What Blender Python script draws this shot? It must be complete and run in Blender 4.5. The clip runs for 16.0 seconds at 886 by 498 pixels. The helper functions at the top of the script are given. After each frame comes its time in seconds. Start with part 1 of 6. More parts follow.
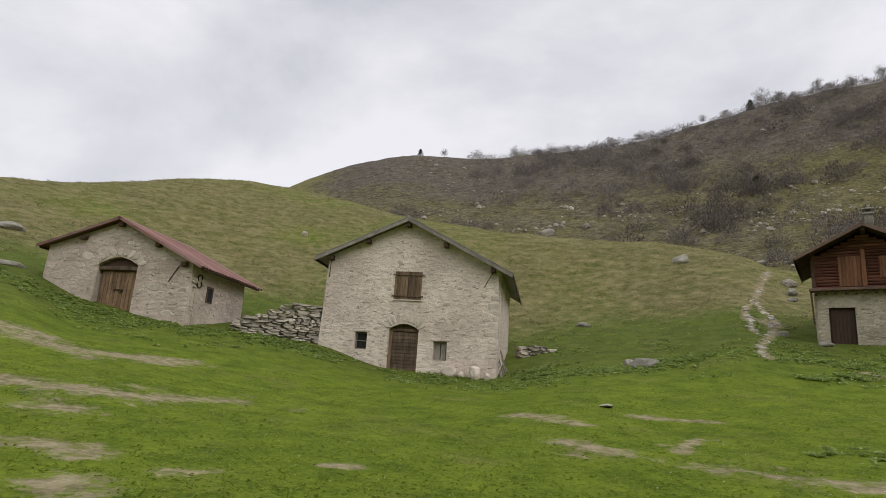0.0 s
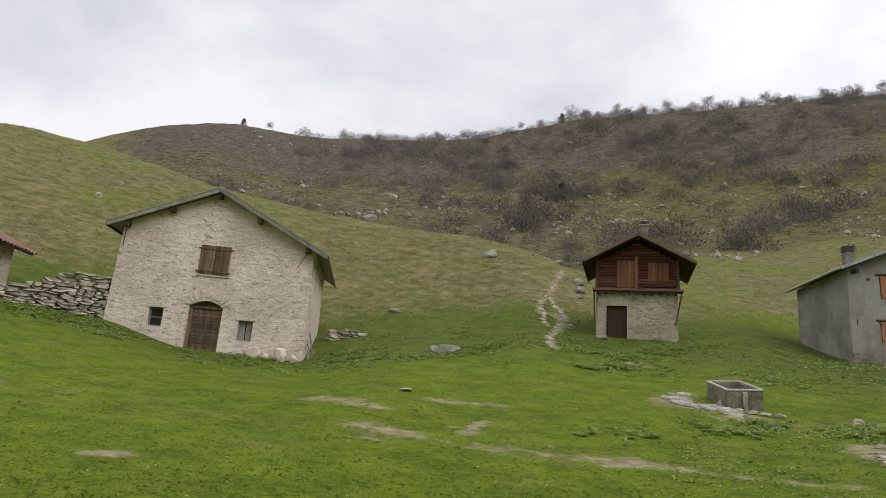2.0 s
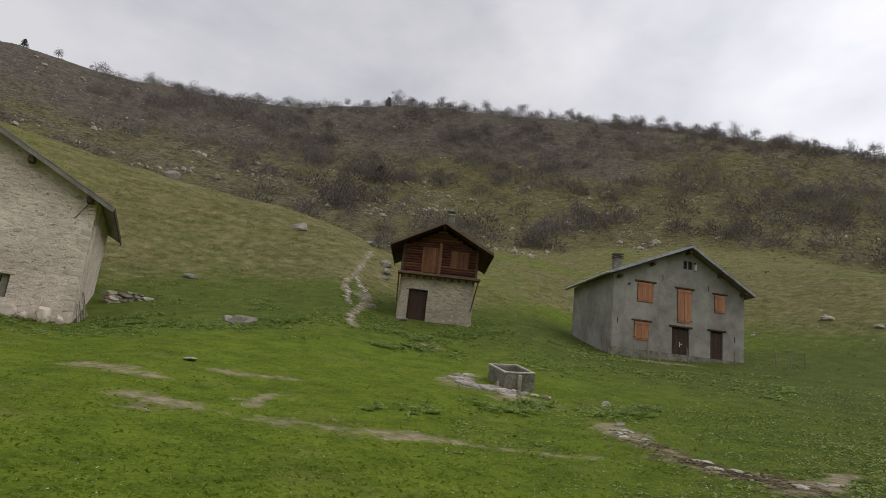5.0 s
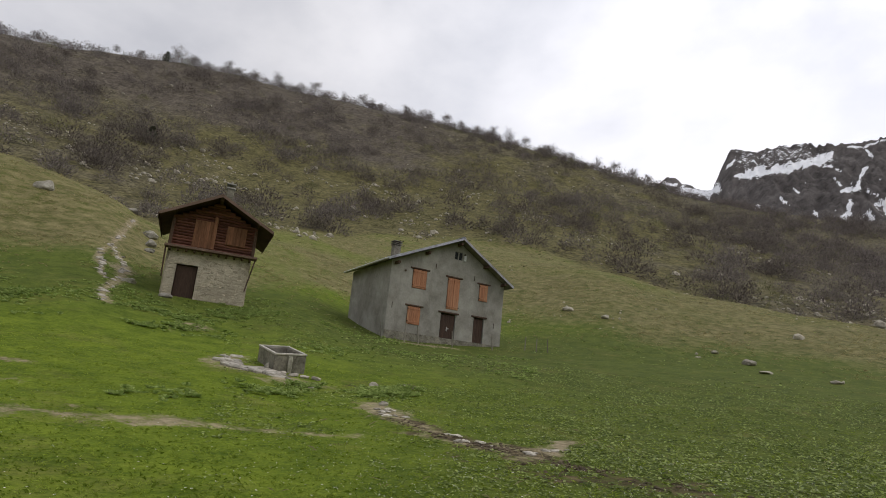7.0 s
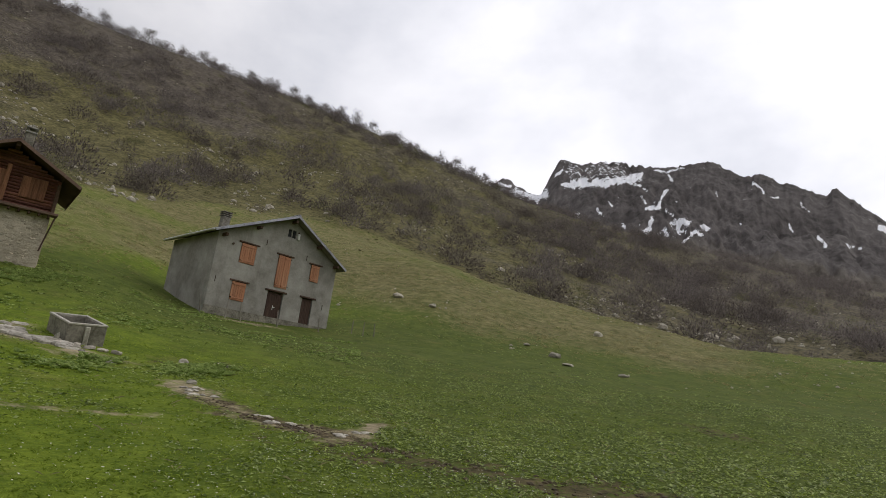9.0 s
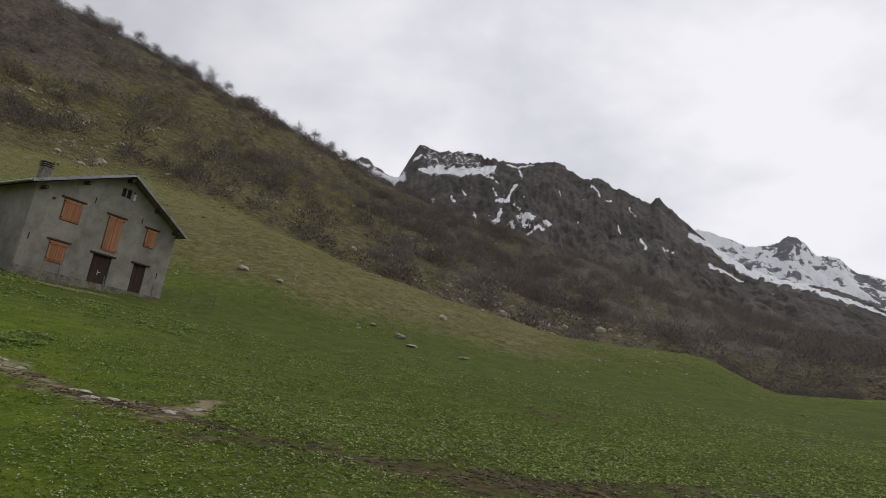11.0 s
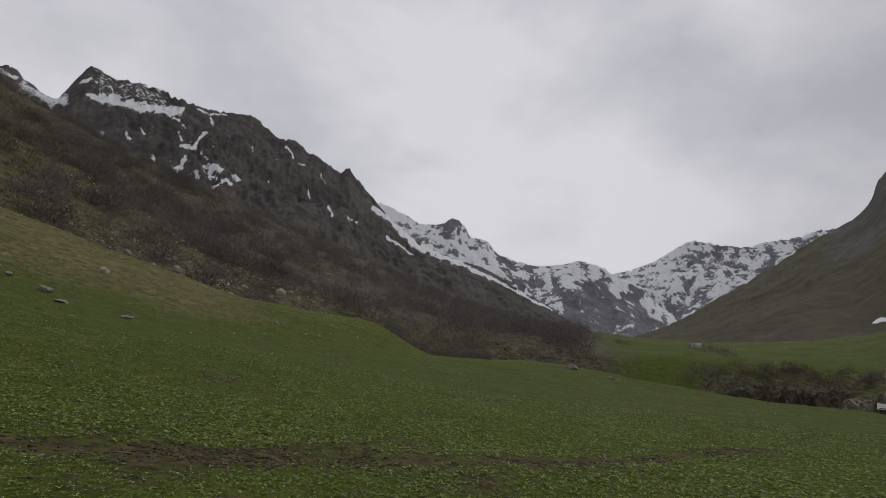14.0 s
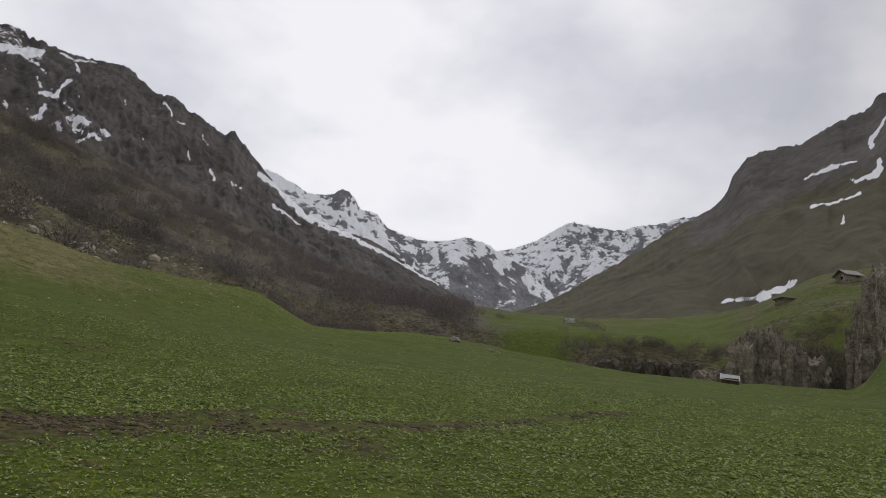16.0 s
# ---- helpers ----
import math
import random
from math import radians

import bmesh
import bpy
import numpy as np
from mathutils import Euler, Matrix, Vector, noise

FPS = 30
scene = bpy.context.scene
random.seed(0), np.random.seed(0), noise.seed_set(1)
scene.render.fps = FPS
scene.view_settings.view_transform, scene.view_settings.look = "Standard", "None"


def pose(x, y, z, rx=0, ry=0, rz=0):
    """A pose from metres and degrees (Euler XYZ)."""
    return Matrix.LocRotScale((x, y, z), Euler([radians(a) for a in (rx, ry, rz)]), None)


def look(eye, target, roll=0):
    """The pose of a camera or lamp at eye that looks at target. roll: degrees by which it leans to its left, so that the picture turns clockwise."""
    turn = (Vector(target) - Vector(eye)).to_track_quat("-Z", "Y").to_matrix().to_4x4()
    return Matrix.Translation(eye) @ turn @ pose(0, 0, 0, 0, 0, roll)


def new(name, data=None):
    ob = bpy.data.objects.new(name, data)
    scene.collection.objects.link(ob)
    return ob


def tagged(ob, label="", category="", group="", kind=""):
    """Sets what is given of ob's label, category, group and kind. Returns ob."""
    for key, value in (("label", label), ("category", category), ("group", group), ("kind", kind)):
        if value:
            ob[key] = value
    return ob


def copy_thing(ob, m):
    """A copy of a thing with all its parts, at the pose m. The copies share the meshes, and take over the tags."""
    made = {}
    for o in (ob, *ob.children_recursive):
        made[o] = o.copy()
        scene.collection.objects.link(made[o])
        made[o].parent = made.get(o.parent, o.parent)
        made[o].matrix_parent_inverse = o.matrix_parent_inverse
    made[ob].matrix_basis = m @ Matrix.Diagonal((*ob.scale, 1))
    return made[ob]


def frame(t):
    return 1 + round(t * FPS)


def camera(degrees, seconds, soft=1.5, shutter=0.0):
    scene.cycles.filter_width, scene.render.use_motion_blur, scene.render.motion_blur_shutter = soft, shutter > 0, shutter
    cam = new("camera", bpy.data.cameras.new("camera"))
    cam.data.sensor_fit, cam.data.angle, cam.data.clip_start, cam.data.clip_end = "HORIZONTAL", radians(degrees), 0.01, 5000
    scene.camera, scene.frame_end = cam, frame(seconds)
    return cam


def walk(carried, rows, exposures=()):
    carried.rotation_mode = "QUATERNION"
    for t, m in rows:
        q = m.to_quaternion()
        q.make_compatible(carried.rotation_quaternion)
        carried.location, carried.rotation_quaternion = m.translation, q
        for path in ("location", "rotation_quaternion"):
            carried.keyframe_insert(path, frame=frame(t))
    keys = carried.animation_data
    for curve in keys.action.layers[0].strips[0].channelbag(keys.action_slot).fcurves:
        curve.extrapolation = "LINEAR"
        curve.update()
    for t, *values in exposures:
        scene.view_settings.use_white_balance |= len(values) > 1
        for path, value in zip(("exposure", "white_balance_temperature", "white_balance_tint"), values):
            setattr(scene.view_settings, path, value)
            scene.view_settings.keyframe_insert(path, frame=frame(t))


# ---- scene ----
cam = camera(71.55, 16.0, soft=0.75)
EXPOSURES = [(0.0, -0.05), (1.3, 0.05), (2.1, 0.06), (3.0, -0.28), (5.5, -0.37), (7.0, -0.24), (9.0, -0.34), (12.0, -0.86), (13.0, -1.01), (14.0, -1.10), (14.7, -0.95), (16.0, -0.68)]
walk(cam, [
    (0.0, pose(-0.35, 0.06, 1.65, 103.85, -3.93, 2.25)),
    (0.5, pose(-0.32, 0.08, 1.63, 103.58, -4.33, -2.02)),
    (1.0, pose(-0.24, 0.11, 1.64, 103.52, -3.67, -6.96)),
    (1.5, pose(-0.17, 0.13, 1.65, 103.80, -4.35, -11.18)),
    (2.0, pose(-0.11, 0.15, 1.66, 103.64, -4.37, -14.92)),
    (2.5, pose(-0.04, 0.15, 1.65, 103.83, -4.32, -17.94)),
    (3.0, pose(0.03, 0.15, 1.63, 103.86, -4.58, -20.69)),
    (5.5, pose(0.10, 0.12, 1.60, 103.53, -5.99, -37.80)),
    (6.0, pose(0.14, 0.09, 1.61, 104.02, -5.27, -43.30)),
    (6.5, pose(0.11, 0.04, 1.59, 103.93, -4.74, -48.83)),
    (7.0, pose(0.09, -0.03, 1.59, 103.85, -5.31, -53.67)),
    (7.5, pose(0.08, -0.07, 1.60, 103.68, -5.58, -58.26)),
    (8.0, pose(0.10, -0.12, 1.60, 103.68, -6.32, -61.62)),
    (8.5, pose(0.15, -0.16, 1.59, 103.72, -6.63, -65.61)),
    (9.0, pose(0.17, -0.18, 1.60, 104.06, -6.78, -69.63)),
    (11.5, pose(0.12, -0.15, 1.59, 103.96, -8.12, -89.20)),
    (12.0, pose(0.07, -0.12, 1.58, 104.10, -8.44, -95.43)),
    (12.5, pose(0.05, -0.10, 1.59, 104.48, -7.87, -101.28)),
    (13.0, pose(0.03, -0.05, 1.61, 104.62, -6.82, -106.25)),
    (13.5, pose(0.03, -0.03, 1.64, 104.39, -6.37, -110.06)),
    (14.0, pose(0.03, -0.00, 1.68, 104.14, -6.30, -113.40)),
    (14.5, pose(0.02, -0.01, 1.69, 103.76, -5.75, -116.40)),
    (15.0, pose(-0.00, -0.01, 1.64, 103.30, -5.68, -119.39)),
    (15.5, pose(-0.02, -0.02, 1.61, 103.16, -6.28, -121.48)),
    (16.0, pose(-0.03, -0.01, 1.58, 102.80, -6.04, -124.00)),
], EXPOSURES)

# ---- sky and sun ----
SUN_EL, SUN_AZ = 48.0, 150.0          # degrees; azimuth clockwise from +y
world = bpy.data.worlds.new("overcast_sky")
scene.world = world
world.use_nodes = True
wn, wl = world.node_tree.nodes, world.node_tree.links
wn.clear()
w_out = wn.new("ShaderNodeOutputWorld")
w_bg = wn.new("ShaderNodeBackground")
w_sky = wn.new("ShaderNodeTexSky")
w_sky.sky_type, w_sky.sun_disc = "NISHITA", False
w_sky.sun_elevation, w_sky.sun_rotation = radians(SUN_EL), radians(SUN_AZ)
w_co = wn.new("ShaderNodeTexCoord")
w_map = wn.new("ShaderNodeMapping")
w_map.inputs["Scale"].default_value = (1.0, 1.0, 1.7)
w_n1 = wn.new("ShaderNodeTexNoise")
w_n1.inputs["Scale"].default_value, w_n1.inputs["Detail"].default_value, w_n1.inputs["Roughness"].default_value = 2.1, 7.0, 0.52
w_n1.inputs["Distortion"].default_value = 0.15
w_ramp = wn.new("ShaderNodeValToRGB")
w_ramp.color_ramp.elements[0].position, w_ramp.color_ramp.elements[0].color = 0.34, (0.595, 0.605, 0.665, 1)
w_ramp.color_ramp.elements[1].position, w_ramp.color_ramp.elements[1].color = 0.58, (0.89, 0.88, 0.92, 1)
w_dim = wn.new("ShaderNodeMix")
w_dim.data_type, w_dim.blend_type = "RGBA", "MULTIPLY"
w_dim.inputs["Factor"].default_value = 1.0
w_dim.inputs["B"].default_value = (0.10, 0.10, 0.10, 1)
w_mix = wn.new("ShaderNodeMix")
w_mix.data_type = "RGBA"
w_mix.inputs["Factor"].default_value = 0.94
wl.new(w_co.outputs["Generated"], w_map.inputs["Vector"])
wl.new(w_map.outputs["Vector"], w_n1.inputs["Vector"])
wl.new(w_n1.outputs["Fac"], w_ramp.inputs["Fac"])
wl.new(w_sky.outputs["Color"], w_dim.inputs["A"])
wl.new(w_dim.outputs["Result"], w_mix.inputs["A"])
# the cloud is thinner, and the sky brighter, towards the valley
w_dot = wn.new("ShaderNodeVectorMath")
w_dot.operation = "DOT_PRODUCT"
w_dot.inputs[1].default_value = (0.880, -0.187, 0.437)
w_gain = wn.new("ShaderNodeMapRange")
w_gain.interpolation_type = "SMOOTHSTEP"
for key, value in (("From Min", 0.45), ("From Max", 0.95), ("To Min", 0.92), ("To Max", 1.48)):
    w_gain.inputs[key].default_value = value
w_lift = wn.new("ShaderNodeVectorMath")
w_lift.operation = "SCALE"
wl.new(w_co.outputs["Generated"], w_dot.inputs[0])
wl.new(w_dot.outputs["Value"], w_gain.inputs["Value"])
wl.new(w_ramp.outputs["Color"], w_lift.inputs[0])
wl.new(w_gain.outputs["Result"], w_lift.inputs["Scale"])
wl.new(w_lift.outputs["Vector"], w_mix.inputs["B"])
wl.new(w_mix.outputs["Result"], w_bg.inputs["Color"])
wl.new(w_bg.outputs["Background"], w_out.inputs["Surface"])
w_bg.inputs["Strength"].default_value = 1.13

sun = new("sun", bpy.data.lights.new("sun", "SUN"))
sun.data.energy, sun.data.angle, sun.data.color = 1.1, radians(55), (1.0, 0.965, 0.91)
sun.matrix_world = look((0, 0, 0), (-math.sin(radians(SUN_AZ)) * math.cos(radians(SUN_EL)), -math.cos(radians(SUN_AZ)) * math.cos(radians(SUN_EL)), -math.sin(radians(SUN_EL))))


# ---- ground shape ----
def hashed(i, j, seed):
    h = (i.astype(np.int64) * 374761393 + j.astype(np.int64) * 668265263 + seed * 974634777) & 0x7FFFFFFF
    h = ((h ^ (h >> 13)) * 1274126177) & 0x7FFFFFFF
    return ((h ^ (h >> 16)) & 0xFFFF) / 65535.0


def value_noise(x, y, seed=0):
    """Smooth noise from 0 to 1 with cells one metre wide."""
    xi, yi = np.floor(x), np.floor(y)
    fx, fy = x - xi, y - yi
    fx, fy = fx * fx * (3 - 2 * fx), fy * fy * (3 - 2 * fy)
    a, b = hashed(xi, yi, seed), hashed(xi + 1, yi, seed)
    c, d = hashed(xi, yi + 1, seed), hashed(xi + 1, yi + 1, seed)
    return (a * (1 - fx) + b * fx) * (1 - fy) + (c * (1 - fx) + d * fx) * fy


def fbm(x, y, octaves=4, seed=0):
    """Layered noise, about -1 to 1."""
    total, amp, norm = 0.0, 1.0, 0.0
    for k in range(octaves):
        total, norm = total + amp * (value_noise(x * 2**k + 17.3 * k, y * 2**k - 9.1 * k, seed + k) * 2 - 1), norm + amp
        amp *= 0.5
    return total / norm


def slopes(x, y):
    """Slopes of a smooth curve through knots that does not overshoot (knots along the last axis)."""
    h, d = np.diff(x, axis=-1), np.diff(y, axis=-1) / np.diff(x, axis=-1)
    m = np.zeros_like(y)
    w1, w2 = 2 * h[..., 1:] + h[..., :-1], h[..., 1:] + 2 * h[..., :-1]
    same = d[..., :-1] * d[..., 1:] > 0
    safe = np.where(same, d[..., :-1], 1.0), np.where(same, d[..., 1:], 1.0)
    m[..., 1:-1] = np.where(same, (w1 + w2) / (w1 / safe[0] + w2 / safe[1]), 0.0)
    m[..., 0], m[..., -1] = d[..., 0], d[..., -1]
    return m


def curve(x, y, at):
    """The value at each of `at` of the smooth curve through the knots (x, y)."""
    x, y, at = np.asarray(x, float), np.asarray(y, float), np.asarray(at, float)
    m = slopes(x, y)
    k = np.clip(np.searchsorted(x, at) - 1, 0, len(x) - 2)
    h = x[k + 1] - x[k]
    s = np.clip((at - x[k]) / h, 0, 1)
    return ((2 * s**3 - 3 * s**2 + 1) * y[k] + (s**3 - 2 * s**2 + s) * h * m[k] + (3 * s**2 - 2 * s**3) * y[k + 1] + (s**3 - s**2) * h * m[k + 1])


EYE = 1.6
# the valley, heading by heading (degrees clockwise from +y): heights in metres at 18, 31 and 46 m
HEADING = (-95, -77.5, -48, -39, -33, -27, -21, -14, -8, 0.5, 8.9, 16.3, 22.6, 26.8, 31.9, 38.6, 46.8, 56.2, 66, 76.3, 85.8, 95.2, 105.8, 112.4, 122.5, 132.4, 146.6, 156.6, 163.6, 182.3, 220.5, 265)
Z18 = (1.5, 1.7, 1.9, 1.8, 1.8, 1.6, 1.4, 1.3, 1.3, 1.4, 1.7, 1.6, 1.6, 1.6, 1.6, 1.5, 1.5, 1.4, 1.4, 1.3, 1.3, 1.25, 1.2, 1.2, 1.2, 1.2, 1.2, 1.2, 1.3, 1.3, 1.2, 1.5)
Z31 = (3.5, 4.5, 5.1, 4.9, 4.05, 4.0, 3.75, 3.35, 2.75, 2.75, 3.7, 4.2, 4.6, 4.3, 4.1, 4.1, 3.6, 3.4, 3.3, 3.1, 2.9, 2.8, 2.5, 2.4, 2.3, 2.3, 2.2, 2.3, 2.6, 3.0, 2.6, 3.5)
Z46 = (7, 8, 9, 9.0, 8.4, 8.2, 8, 8, 7.5, 7.3, 7.8, 8.6, 9.5, 8.7, 8.3, 7.9, 6.2, 5.7, 5.9, 5.4, 4.8, 4.3, 3.8, 3.6, 3.5, 3.4, 3.3, 3.4, 4.2, 5, 4, 7)
# brow of the near ground: distance in metres and rise in degrees
R_BROW = (80, 80, 80, 85, 90, 95, 100, 95, 85, 75, 72, 70, 66, 64, 70, 80, 95, 100, 95, 90, 90, 95, 105, 115, 120, 115, 105, 95, 80, 65, 70, 80)
E_BROW = (12, 12, 13, 14.1, 15.4, 17.0, 17.6, 17.3, 16.5, 15.7, 15.1, 14.7, 13.6, 12.2, 12, 12, 12.5, 13, 12.6, 10.4, 8.7, 6.85, 6.2, 3.8, 4.4, 3.5, 2.7, 2.9, 13, 8, 8, 12)
E_DIP = (9, 9, 11, 12.4, 13.7, 15.3, 16, 15.6, 14.6, 13.6, 13.4, 12.8, 12, 11.6, 12.8, 13.2, 13.6, 14, 12.4, 10.2, 8, 5.8, 4.6, 2, 2, 1, 0.8, 0.8, 8, 6, 7, 9)
E_170 = (8, 8, 9, 10, 10, 11, 13, 14, 15, 15.5, 16, 16.3, 16.5, 16.5, 16.5, 17, 17, 17, 15.3, 13.4, 11.2, 9.2, 7.5, 6.3, 6.2, 6.0, 6.3, 9.6, 10.5, 11, 9, 8)
E_240 = (9, 9, 9, 10, 11, 12, 14, 17, 19, 19.5, 20, 20.5, 21, 21.3, 21.5, 21.5, 21.3, 20.4, 18.5, 16, 13.3, 11, 9, 7.6, 6.8, 6.5, 7.4, 11.8, 12.3, 12, 10, 9)
R_RIDGE = (330, 330, 330, 330, 330, 330, 330, 330, 330, 320, 320, 320, 320, 320, 320, 320, 320, 320, 330, 350, 400, 450, 480, 500, 500, 450, 400, 350, 330, 330, 330, 330)
E_RIDGE = (10, 10, 9, 9, 10, 11.5, 16.0, 19.9, 21.6, 22.2, 22.9, 23.8, 25.1, 25.7, 25.9, 25.9, 25.4, 24, 21.9, 18.4, 16.2, 13.6, 10.8, 9.0, 7.2, 6.9, 8.0, 11.3, 12, 13, 12, 10)


def rise(r, e):
    return EYE + r * np.tan(np.radians(e))


def ground_knots(heading):
    """Distances and heights of the knots along each heading."""
    a = (np.asarray(heading, float) + 95) % 360 - 95
    k = lambda table: curve(HEADING, table, a)
    rb, rr = k(R_BROW), k(R_RIDGE)
    one = np.ones_like(a)
    r = [0 * one, 9 * one, 18 * one, 31 * one, 46 * one, rb, rb * 1.2, 172 * one, 240 * one, rr, rr * 1.3, 1100 * one, 4800 * one]
    z = [0 * one, 0.55 * one, k(Z18), k(Z31), k(Z46), rise(rb, k(E_BROW)), rise(rb * 1.2, k(E_DIP)), rise(172, k(E_170)), rise(240, k(E_240)),
         rise(rr, k(E_RIDGE)), rise(rr * 1.3, k(E_RIDGE) * 0.93 - 2.0), rise(1100, 5) * one, rise(4800, 1.5) * one]
    return np.stack(r, -1), np.stack(z, -1)


def ground(x, y):
    """Height of the ground at (x, y), in metres."""
    x, y = np.asarray(x, float), np.asarray(y, float)
    shape = np.broadcast(x, y).shape
    x, y = np.broadcast_to(x, shape).ravel(), np.broadcast_to(y, shape).ravel()
    rad = np.hypot(x, y)
    r, z = ground_knots(np.degrees(np.arctan2(x, y)))
    m = slopes(r, z)
    k = np.clip((rad[:, None] >= r).sum(1) - 1, 0, r.shape[1] - 2)
    n = np.arange(len(rad))
    h = r[n, k + 1] - r[n, k]
    s = np.clip((rad - r[n, k]) / h, 0, 1)
    out = ((2 * s**3 - 3 * s**2 + 1) * z[n, k] + (s**3 - 2 * s**2 + s) * h * m[n, k] + (3 * s**2 - 2 * s**3) * z[n, k + 1] + (s**3 - s**2) * h * m[n, k + 1])
    far = np.clip((rad - 50) / 150, 0, 1)
    out = out + 0.035 * fbm(x / 2.1, y / 2.1, 2, 5) * np.clip(rad / 15, 0.2, 1) + 0.18 * fbm(x / 7, y / 7, 3, 9) * np.clip((rad - 10) / 20, 0, 1)
    hum = np.clip((rad - 42) / 20, 0, 1) * np.clip((190 - rad) / 60, 0, 1)
    out = out + 0.16 * hum * fbm(x / 1.9, y / 1.9, 2, 41)
    out = out + far * (2.2 * fbm(x / 32, y / 32, 4, 21) + 0.5 * fbm(x / 6, y / 6, 3, 33))
    return out.reshape(shape)
# ---- end of ground shape ----


# ---- materials ----
def nodes_of(name, roughness=0.9, metallic=0.0):
    m = bpy.data.materials.new(name)
    m.use_nodes = True
    n, l = m.node_tree.nodes, m.node_tree.links
    b = n["Principled BSDF"]
    b.inputs["Roughness"].default_value, b.inputs["Metallic"].default_value = roughness, metallic
    b.inputs["Specular IOR Level"].default_value = 0.25
    return m, n, l, b


def tex(n, l, co, scale, detail=4.0, rough=0.55, stretch=None):
    """A noise texture on the coordinates co, with its scale in cycles a metre."""
    if stretch:
        mp = n.new("ShaderNodeMapping")
        mp.inputs["Scale"].default_value = stretch
        l.new(co, mp.inputs["Vector"])
        co = mp.outputs["Vector"]
    t = n.new("ShaderNodeTexNoise")
    t.inputs["Scale"].default_value, t.inputs["Detail"].default_value, t.inputs["Roughness"].default_value = scale, detail, rough
    l.new(co, t.inputs["Vector"])
    return t.outputs["Fac"]


def ramp(n, l, fac, p0, c0, p1, c1):
    r = n.new("ShaderNodeValToRGB")
    e = r.color_ramp.elements
    e[0].position, e[0].color, e[1].position, e[1].color = p0, (*c0, 1), p1, (*c1, 1)
    l.new(fac, r.inputs["Fac"])
    return r.outputs["Color"]


def mix(n, l, fac, a, b, blend="MIX"):
    x = n.new("ShaderNodeMix")
    x.data_type, x.blend_type = "RGBA", blend
    for key, value in (("Factor", fac), ("A", a), ("B", b)):
        if isinstance(value, tuple):
            x.inputs[key].default_value = (*value, 1)
        elif isinstance(value, float):
            x.inputs[key].default_value = value
        else:
            l.new(value, x.inputs[key])
    return x.outputs["Result"]


def calc(n, l, op, a, b=0.0, clamp=False):
    x = n.new("ShaderNodeMath")
    x.operation, x.use_clamp = op, clamp
    for k, value in enumerate((a, b)):
        if isinstance(value, (int, float)):
            x.inputs[k].default_value = value
        else:
            l.new(value, x.inputs[k])
    return x.outputs[0]


def bump(n, l, b, height, strength, distance):
    x = n.new("ShaderNodeBump")
    x.inputs["Strength"].default_value, x.inputs["Distance"].default_value = strength, distance
    l.new(height, x.inputs["Height"])
    l.new(x.outputs["Normal"], b.inputs["Normal"])


def place_of(n, local=False):
    return n.new("ShaderNodeTexCoord").outputs["Object"] if local else n.new("ShaderNodeNewGeometry").outputs["Position"]


def surface(name, dark, light, coarse=0.8, fine=14.0, roughness=0.9, relief=0.02, stain=None, stretch=None, vary=0.0, metallic=0.0):
    """Colour from dark to light by coarse and fine noise, with fine relief; stain: a third colour in patches; vary: brightness from object to object."""
    m, n, l, b = nodes_of(name, roughness, metallic)
    co = place_of(n, stretch is not None)
    f1 = tex(n, l, co, coarse, 5, 0.6, stretch)
    f2 = tex(n, l, co, fine, 5, 0.65, stretch)
    f = calc(n, l, "ADD", calc(n, l, "MULTIPLY", f1, 0.5), calc(n, l, "MULTIPLY", f2, 0.5))
    c = ramp(n, l, f, 0.36, dark, 0.64, light)
    if stain:
        c = mix(n, l, calc(n, l, "MULTIPLY", calc(n, l, "SUBTRACT", tex(n, l, co, coarse * 1.7, 6, 0.7, stretch), 0.5), 5.0, True), c, stain)
    if vary:
        info = n.new("ShaderNodeObjectInfo")
        v = calc(n, l, "ADD", calc(n, l, "MULTIPLY", info.outputs["Random"], 2 * vary), 1 - vary)
        isl = n.new("ShaderNodeNewGeometry")
        v = calc(n, l, "MULTIPLY", v, calc(n, l, "ADD", calc(n, l, "MULTIPLY", isl.outputs["Random Per Island"], vary), 1 - vary / 2))
        s = n.new("ShaderNodeVectorMath")
        s.operation = "SCALE"
        l.new(c, s.inputs[0])
        l.new(v, s.inputs["Scale"])
        c = s.outputs["Vector"]
    l.new(c, b.inputs["Base Color"])
    bump(n, l, b, f2, 0.7, relief)
    return m


